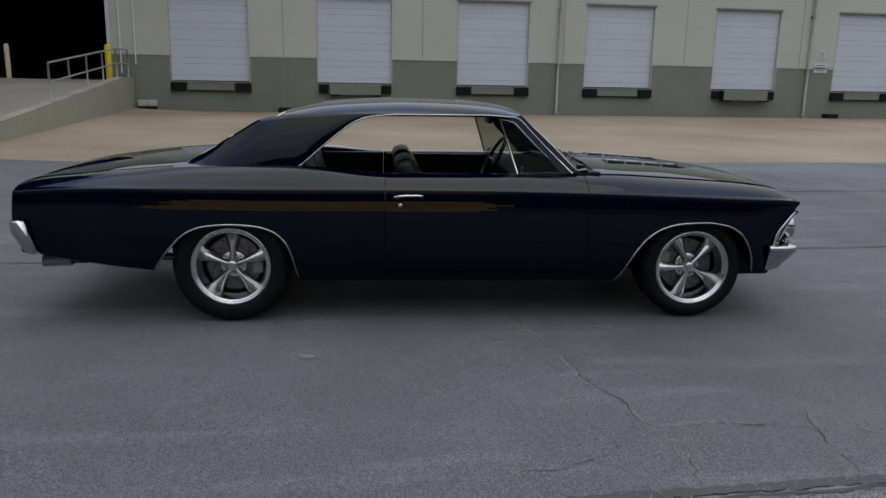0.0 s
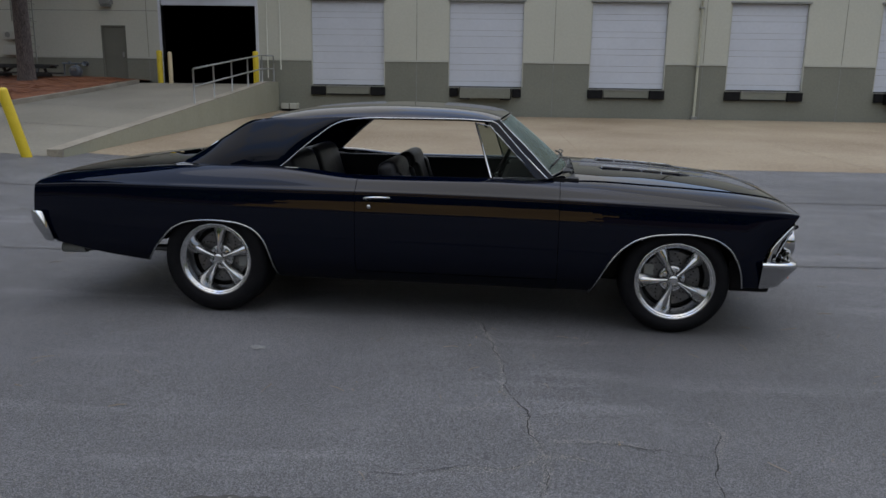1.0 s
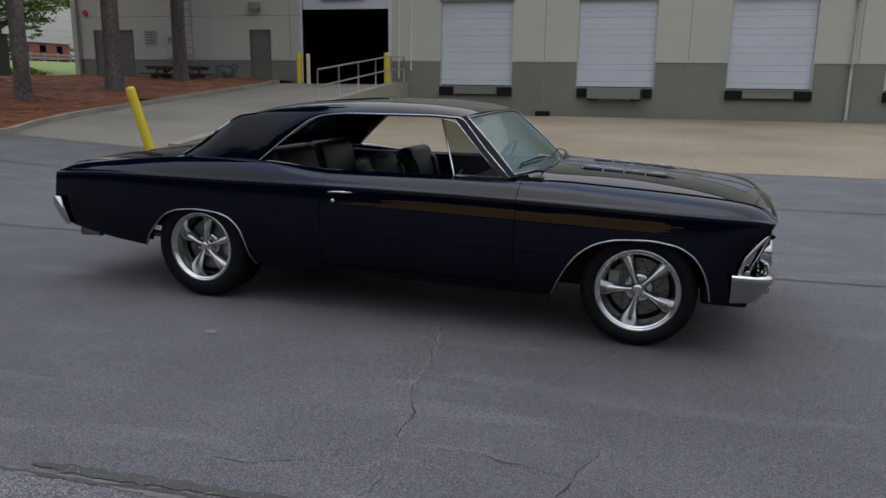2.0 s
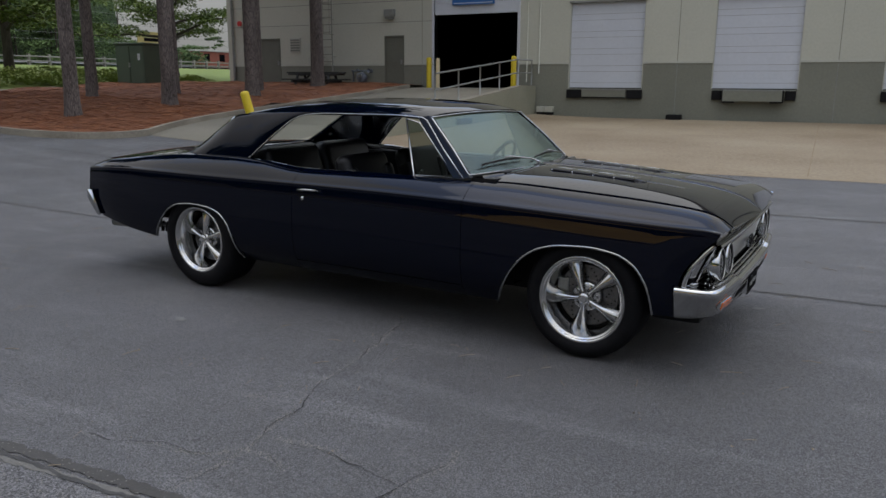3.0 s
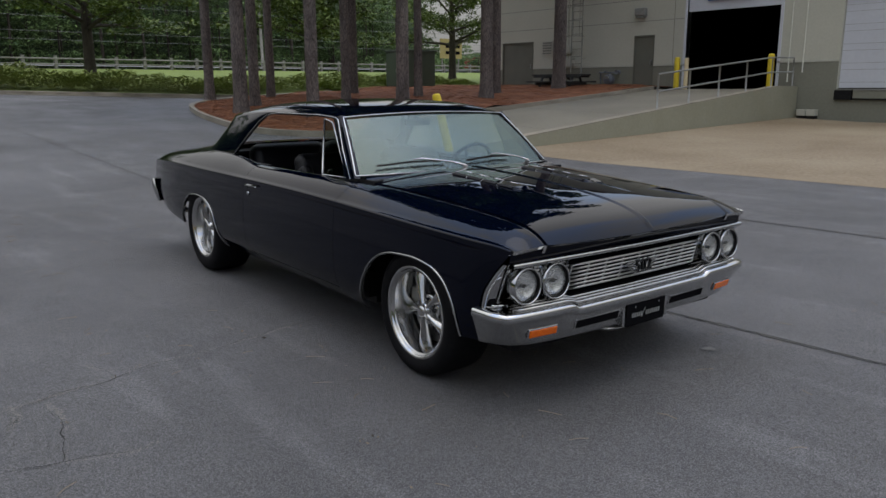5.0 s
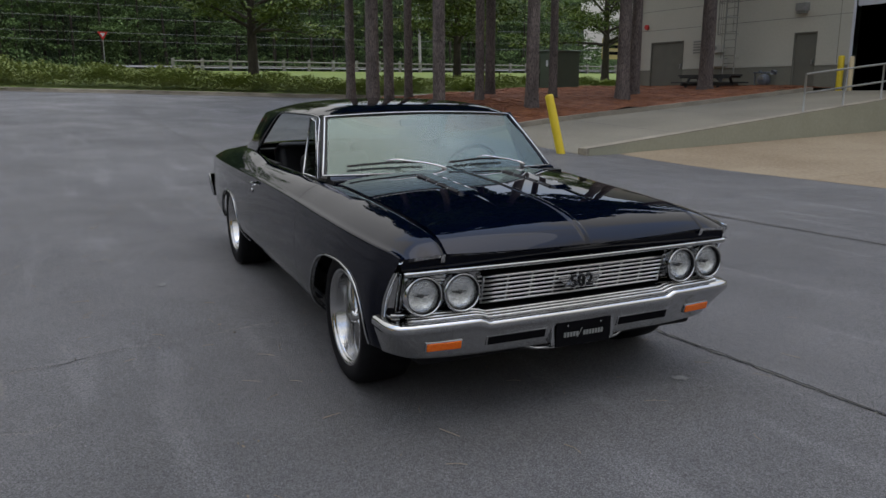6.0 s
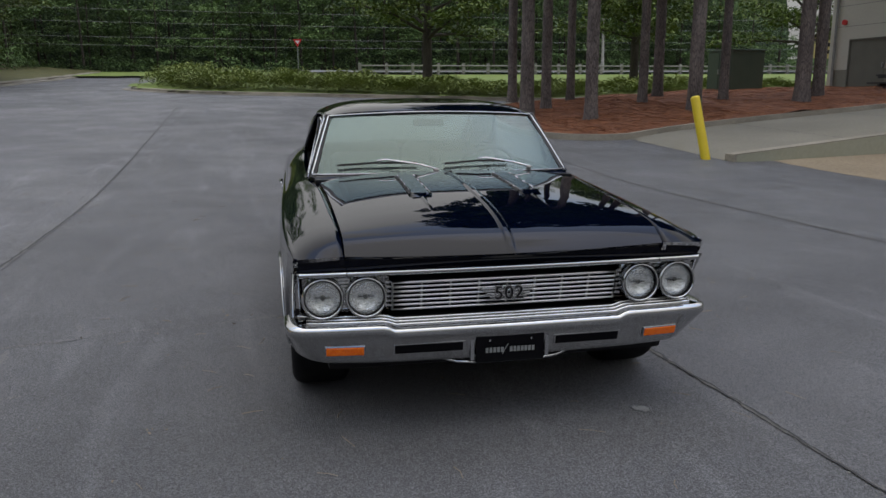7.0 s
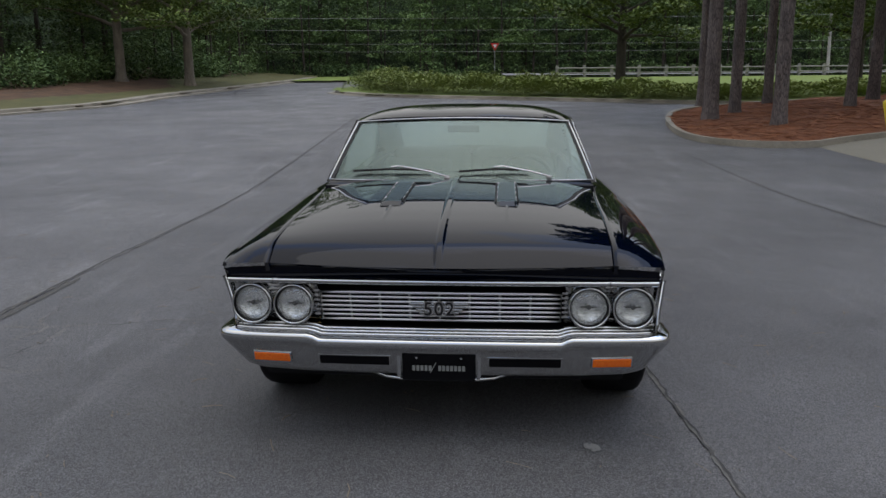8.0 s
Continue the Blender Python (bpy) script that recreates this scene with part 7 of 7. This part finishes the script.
def front_bumper():
    bm = bmesh.new()
    rows = []
    ks = [-1 + i / 45 for i in range(91)]
    for k in ks:
        a, s = abs(k), math.copysign(1, k)
        x, y = bump_tx(a), bump_ty(a)
        e = 0.01
        dx, dy = bump_tx(min(1, a + e)) - bump_tx(max(0, a - e)), bump_ty(min(1, a + e)) - bump_ty(max(0, a - e))
        ln = math.hypot(dx, dy)
        ix, iy = -dy / ln, dx / ln
        zt = 0.452 + 0.018 * max(0.0, min(1.0, (a - 0.49) / 0.03))
        bx, by, zb = bump_bx(a), bump_by(a), 0.308 + 0.006 * a
        r = [(x + ix * 0.11, y + iy * 0.11, zt + 0.016), (x + ix * 0.03, y + iy * 0.03, zt + 0.012), (x + ix * 0.006, y + iy * 0.006, zt + 0.006), (x, y, zt - 0.004), (x - 0.001, y, zt - 0.024), (x + ix * 0.007, y + iy * 0.007, zt - 0.032)]
        for q in (0.12, 0.35, 0.65, 0.9, 1.0):
            r.append((x + ix * 0.007 * (1 - q) + (bx - x) * q, y + iy * 0.007 * (1 - q) + (by - y) * q, zt - 0.032 + (zb - zt + 0.032) * q))
        r.append((bx + ix * 0.01, by + iy * 0.01, zb - 0.006))
        r.append((bx + ix * 0.06, by + iy * 0.06, zb - 0.004))
        rows.append([(px, py * s, pz) for px, py, pz in r])
    grid(bm, rows)
    bmesh.ops.recalc_face_normals(bm, faces=bm.faces)
    fb = part("front_bumper", bm, M_CHROME, car, "chrome front bumper with parking lamps", smooth=True)
    # stepped filler strips between bumper and grille
    for i in range(3):
        part("filler_strip", T([(bump_tx(min(1, abs(y))) - 0.035 - 0.020 * i, y, 0.472 + 0.007 * i + 0.016 * max(0.0, min(1.0, (abs(y) - 0.49) / 0.03))) for y in steps(-0.84, 0.84, 57)], 0.008, 6), M_ALU, fb, smooth=True)
    for s in (-1, 1):
        y = s * 0.69
        m = pose(bumper_face(y, 0.372), y, 0.372, 0, 0, s * 6.0) @ pose(0, 0, 0, 0, 14, 0)
        bm = B(-0.012, 0.006, -0.083, 0.083, -0.0225, 0.0225, bevel=0.004)
        bmesh.ops.transform(bm, matrix=m, verts=bm.verts)
        pk = part("parking_lamp_frame", bm, M_CHROME, fb)
        bm = B(-0.012, 0.010, -0.077, 0.077, -0.018, 0.018, bevel=0.004)
        bmesh.ops.transform(bm, matrix=m, verts=bm.verts)
        part("amber_lens", bm, M_ORANGE, pk, "amber parking lamp lens")
        y = s * 0.345
        m = pose(bumper_face(y, 0.369), y, 0.369, 0, 0, s * 1.2) @ pose(0, 0, 0, 0, 14, 0)
        bm = B(-0.012, 0.003, -0.151, 0.151, -0.0255, 0.0255, bevel=0.003)
        bmesh.ops.transform(bm, matrix=m, verts=bm.verts)
        sl = part("slot_frame", bm, M_CHROME, fb)
        # raised black panel; the open slot's shade is put into its colour
        bm = B(-0.012, 0.005, -0.143, 0.143, -0.0195, 0.0195, bevel=0.002)
        bmesh.ops.transform(bm, matrix=m, verts=bm.verts)
        part("slot", bm, M_DARK, sl, "black panel in place of an open bumper slot")
        part("plate_surround", B(2.150, 2.188, s * 0.162 - 0.008, s * 0.162 + 0.008, 0.300, 0.412, bevel=0.003), M_CHROME, fb)
        part("slot_bracket", B(2.168, 2.180, s * 0.345 - 0.05, s * 0.345 + 0.03, 0.371, 0.381, bevel=0.003), M_GALV, sl)
    part("lower_lip", T([(2.11, -0.29, 0.300), (2.14, -0.22, 0.286), (2.15, -0.15, 0.282), (2.15, 0.15, 0.282), (2.14, 0.22, 0.286), (2.11, 0.29, 0.300)], 0.008, 6), M_CHROME, fb, smooth=True)
    m = pose(2.188, 0.0, 0.347, 0, 0, 0) @ pose(0, 0, 0, 0, 3, 0)
    bm = B(-0.004, 0.004, -0.148, 0.148, -0.057, 0.057, bevel=0.0015)
    bmesh.ops.transform(bm, matrix=m, verts=bm.verts)
    plate = part("front_plate", bm, M_DARK, fb, "black front plate with a light lettering bar")
    for a in [-0.101 + 0.0165 * i for i in range(5)] + [0.004 + 0.0160 * i for i in range(7)]:
        bm = B(0.0045, 0.006, a - 0.0058, a + 0.0058, -0.014, 0.008)
        bmesh.ops.transform(bm, matrix=m, verts=bm.verts)
        part("lettering_bar", bm, M_GALV, plate)
    bm = bmesh.new()
    tube(bm, [(0.005, -0.034, -0.022), (0.005, -0.010, 0.022)], 0.0016, 5)
    bmesh.ops.transform(bm, matrix=m, verts=bm.verts)
    part("emblem_stroke", bm, M_GALV, plate)
    for y in (-0.09, 0.09):
        bm = bmesh.new()
        tube(bm, [(0.003, y, 0.042), (0.009, y, 0.042)], 0.005, 8)
        bmesh.ops.transform(bm, matrix=m, verts=bm.verts)
        part("screw", bm, M_CHROME, plate)


front_bumper()


# ---- wheels ----
def wheel(x, s, r, width, turn):
    """A polished five-spoke wheel; its outer face looks towards side s."""
    w = new("wheel")
    w.parent = car
    w["label"] = "polished five-spoke alloy wheel with black tyre"
    w.matrix_local = pose(x, s * (0.915 if x < 0 else 0.900), r, 0, 0, 0 if s > 0 else 180)
    R = 0.229
    tb = bmesh.new()
    lathe(tb, [(R + 0.004, -0.012), (R + 0.012, 0.0), (R + 0.03, 0.010), (R + 0.055, 0.013), (r - 0.035, 0.008), (r - 0.016, -0.004), (r - 0.005, -0.022), (r - 0.001, -0.05), (r, -width * 0.5), (r - 0.001, -width + 0.05), (r - 0.006, -width + 0.02), (r - 0.03, -width), (R + 0.02, -width + 0.005), (R, -width + 0.02)], 72)
    bmesh.ops.recalc_face_normals(tb, faces=tb.faces)
    part("tyre", tb, M_TYRE, w, "black low-profile tyre", smooth=True)
    rb = bmesh.new()
    lathe(rb, [(R + 0.014, -0.010), (R + 0.0145, 0.000), (R + 0.009, 0.004), (R + 0.000, 0.002), (R - 0.006, -0.006), (R - 0.009, -0.012), (R - 0.015, -0.013), (R - 0.018, -0.022), (R - 0.026, -0.055), (R - 0.036, -0.085), (R - 0.038, -0.12), (R - 0.04, -width + 0.03)], 72)
    rim = part("rim", rb, M_WHEEL, w, "polished stepped rim lip", smooth=True)
    for k in range(5):
        bm = bmesh.new()
        rows = []
        for q in steps(0, 1, 14):
            rad = 0.034 + (R - 0.058) * q
            half = 0.0175 + 0.043 * max(0.0, q - 0.05) ** 1.45
            face = -0.052 - 0.004 * q - 0.014 * q ** 3.0
            thick = 0.026 + 0.010 * q
            back = face - thick - 0.012
            # rounded ridge with hollow flanks that flare towards the rim
            prof = [(-1.0, back), (-1.0, face - thick), (-0.78, face - thick * 0.62), (-0.5, face - thick * 0.26), (-0.24, face - thick * 0.05), (0.0, face), (0.24, face - thick * 0.05), (0.5, face - thick * 0.26), (0.78, face - thick * 0.62), (1.0, face - thick), (1.0, back)]
            rows.append([(half * a, b, rad) for a, b in prof])
        grid(bm, rows, closed=True)
        bmesh.ops.recalc_face_normals(bm, faces=bm.faces)
        bmesh.ops.transform(bm, matrix=pose(0, 0, 0, 0, turn + 72 * k, 0), verts=bm.verts)
        part("spoke", bm, M_WHEEL, rim, smooth=True)
    hb = bmesh.new()
    lathe(hb, [(0.0, -0.032), (0.016, -0.033), (0.027, -0.037), (0.031, -0.044), (0.032, -0.054), (0.038, -0.058), (0.044, -0.068), (0.046, -0.112)], 32)
    part("hub", hb, M_WHEEL, w, smooth=True)
    part("cap_badge", T([(0, -0.0335, 0), (0, -0.0295, 0)], 0.017, 20), M_ALU, w)
    hat = bmesh.new()
    lathe(hat, [(0.044, -0.088), (0.074, -0.090), (0.083, -0.096), (0.085, -0.124)], 40)
    part("rotor_hat", hat, M_ALU, w, "bright machined disc hat", smooth=True)
    for k in range(5):
        a = radians(turn + 36 + 72 * k)
        lug = T([(0.060 * math.sin(a), -0.092, 0.060 * math.cos(a)), (0.060 * math.sin(a), -0.062, 0.060 * math.cos(a))], 0.0105, 6)
        part("lug_nut", lug, M_CHROME, w)
    db = bmesh.new()
    lathe(db, [(0.084, -0.122), (0.090, -0.120), (0.168, -0.120), (0.172, -0.124), (0.172, -0.144), (0.05, -0.144)], 56)
    disc = part("brake_disc", db, M_BRUSHED, w, "drilled steel brake disc", smooth=False)
    for k in range(48):
        a = radians(k * 7.5 + 3)
        rad = 0.103 + 0.0165 * (k % 4)
        part("drill_hole", T([(rad * math.sin(a), -0.126, rad * math.cos(a)), (rad * math.sin(a), -0.1192, rad * math.cos(a))], 0.0054, 6), M_BLACK, disc)
    cb = B(-0.032, 0.032, -0.160, -0.104, -0.075, 0.075, bevel=0.012)
    bmesh.ops.transform(cb, matrix=pose(0, 0, 0, 0, 0, 0) @ Matrix.Translation((0.145 if x < 0 else -0.145, 0, 0.01)), verts=cb.verts)
    if s < 0:
        bmesh.ops.transform(cb, matrix=Matrix.Diagonal((-1, 1, 1, 1)), verts=cb.verts)
        bmesh.ops.reverse_faces(cb, faces=cb.faces)
    part("brake_caliper", cb, M_STEEL, w, "grey brake caliper")
    bb = bmesh.new()
    lathe(bb, [(0.0, -0.152), (0.192, -0.152)], 32)
    part("backing", bb, M_BLACK, w)


for s in (-1, 1):
    wheel(-1.46, s, 0.352, 0.285, 0)
    wheel(1.46, s, 0.332, 0.255, 24 if s < 0 else 10)


# ---- under the skin: floor, wells, cabin ----
def cabin():
    bm = bmesh.new()
    box(bm, -1.06, 0.90, -0.56, 0.56, 0.262, 0.66)
    box(bm, -1.90, -1.06, -0.55, 0.55, 0.33, 0.66)
    box(bm, 0.90, 1.90, -0.55, 0.55, 0.30, 0.66)
    box(bm, -2.50, -1.90, -0.70, 0.70, 0.43, 0.66)
    box(bm, -1.00, 0.86, -0.80, 0.80, 0.262, 0.40)
    # unseen low boxes, added to keep light from crossing under the car
    box(bm, -1.95, 1.75, -0.40, 0.40, 0.205, 0.30, bevel=0.02)
    box(bm, -0.95, 0.85, -0.74, -0.62, 0.215, 0.27)
    box(bm, -0.95, 0.85, 0.62, 0.74, 0.215, 0.27)
    part("underbody", bm, M_BLACK, car)
    part("front_valance", B(1.80, 2.06, -0.76, 0.76, 0.250, 0.46, bevel=0.03), M_BLACK, car)
    for s in (-1, 1):
        for a, b, f in ((-1.90, -1.06, 0.66), (0.93, 1.83, 0.68)):
            bm = bmesh.new()
            n = 16
            rows = []
            for y in (0.60, 0.85):
                rows.append([((a + b) / 2 - (b - a) / 2 * 0.97 * math.cos(math.pi * i / n), s * y, 0.47 + (f - 0.47) * math.sin(math.pi * i / n) ** 0.6) for i in range(n + 1)])
            grid(bm, rows)
            part("wheel_well", bm, M_BLACK, car)
            part("inner_well", B(a + 0.03, b - 0.03, s * 0.60 - 0.01, s * 0.60 + 0.01, 0.34, 0.70), M_BLACK, car)
        part("door_card", B(-0.50, 0.62, s * 0.752 - 0.02, s * 0.752 + 0.02, 0.40, 0.905, bevel=0.012), M_LEATHER, car)
        part("quarter_trim", B(-1.60, -0.52, s * 0.735 - 0.02, s * 0.735 + 0.02, 0.40, 0.915, bevel=0.012), M_LEATHER, car)
    part("dashboard", B(0.36, 0.80, -0.73, 0.73, 0.62, 0.905, bevel=0.04), M_LEATHER, car)
    part("firewall", B(0.70, 0.86, -0.75, 0.75, 0.30, 0.93), M_BLACK, car)
    part("parcel_shelf", B(-1.75, -1.32, -0.70, 0.70, 0.93, 0.955), M_LEATHER, car)
    part("rear_bulkhead", B(-1.80, -1.74, -0.72, 0.72, 0.40, 0.94), M_BLACK, car)


cabin()


def cushion(bm, x0, x1, y0, y1, z0, z1, m=None, bevel=0.05):
    vs = bmesh.ops.create_cube(bm, size=1.0)["verts"]
    for v in vs:
        v.co = Vector((x0 + (x1 - x0) * (v.co.x + 0.5), y0 + (y1 - y0) * (v.co.y + 0.5), z0 + (z1 - z0) * (v.co.z + 0.5)))
    if m is not None:
        bmesh.ops.transform(bm, matrix=m, verts=vs)
    es = list({e for v in vs for e in v.link_edges})
    bmesh.ops.bevel(bm, geom=es, offset=bevel, segments=4, affect="EDGES", profile=0.5)
    return bm


def seats():
    for s in (-1, 1):
        y = s * 0.36
        seat = new("bucket_seat")
        seat.parent = car
        seat["label"] = "black leather bucket seat"
        part("seat_cushion", cushion(bmesh.new(), -0.36, 0.16, y - 0.26, y + 0.26, 0.42, 0.60, bevel=0.06), M_LEATHER, seat, smooth=True)
        m = pose(-0.26, y, 0.52, 0, -17, 0)
        part("backrest", cushion(bmesh.new(), -0.07, 0.07, -0.25, 0.25, 0.0, 0.49, m, 0.06), M_LEATHER, seat, smooth=True)
        for k in (-1, 1):
            part("bolster", cushion(bmesh.new(), -0.05, 0.095, k * 0.205 - 0.05, k * 0.205 + 0.05, 0.04, 0.40, m, 0.045), M_LEATHER, seat, smooth=True)
    bench = new("rear_bench")
    bench.parent = car
    bench["label"] = "black leather rear bench seat"
    part("seat_cushion", cushion(bmesh.new(), -1.12, -0.62, -0.62, 0.62, 0.42, 0.60, bevel=0.06), M_LEATHER, bench, smooth=True)
    for y in (-0.32, 0.32):
        part("backrest", cushion(bmesh.new(), -0.10, 0.08, y - 0.31, y + 0.31, 0.0, 0.49, pose(-0.98, 0, 0.55, 0, -17, 0), 0.075), M_LEATHER, bench, smooth=True)
    sw = new("steering_wheel")
    sw.parent = car
    m = pose(0.33, 0.37, 0.90, 0, -62, 0)
    rim = bmesh.new()
    tube(rim, [(0.185 * math.cos(2 * math.pi * i / 32), 0.185 * math.sin(2 * math.pi * i / 32), 0) for i in range(32)], 0.014, 8, closed=True)
    bmesh.ops.transform(rim, matrix=m, verts=rim.verts)
    part("rim", rim, M_LEATHER, sw, smooth=True)
    for a in (90, 210, 330):
        bm = T([(0.03 * math.cos(radians(a)), 0.03 * math.sin(radians(a)), -0.02), (0.18 * math.cos(radians(a)), 0.18 * math.sin(radians(a)), 0)], 0.010, 6)
        bmesh.ops.transform(bm, matrix=m, verts=bm.verts)
        part("spoke", bm, M_CHROME, sw)
    bm = T([(0, 0, -0.01), (0, 0, -0.35)], 0.035, 12)
    bmesh.ops.transform(bm, matrix=m, verts=bm.verts)
    part("column", bm, M_BLACK, sw)


seats()
car.matrix_world = CAR
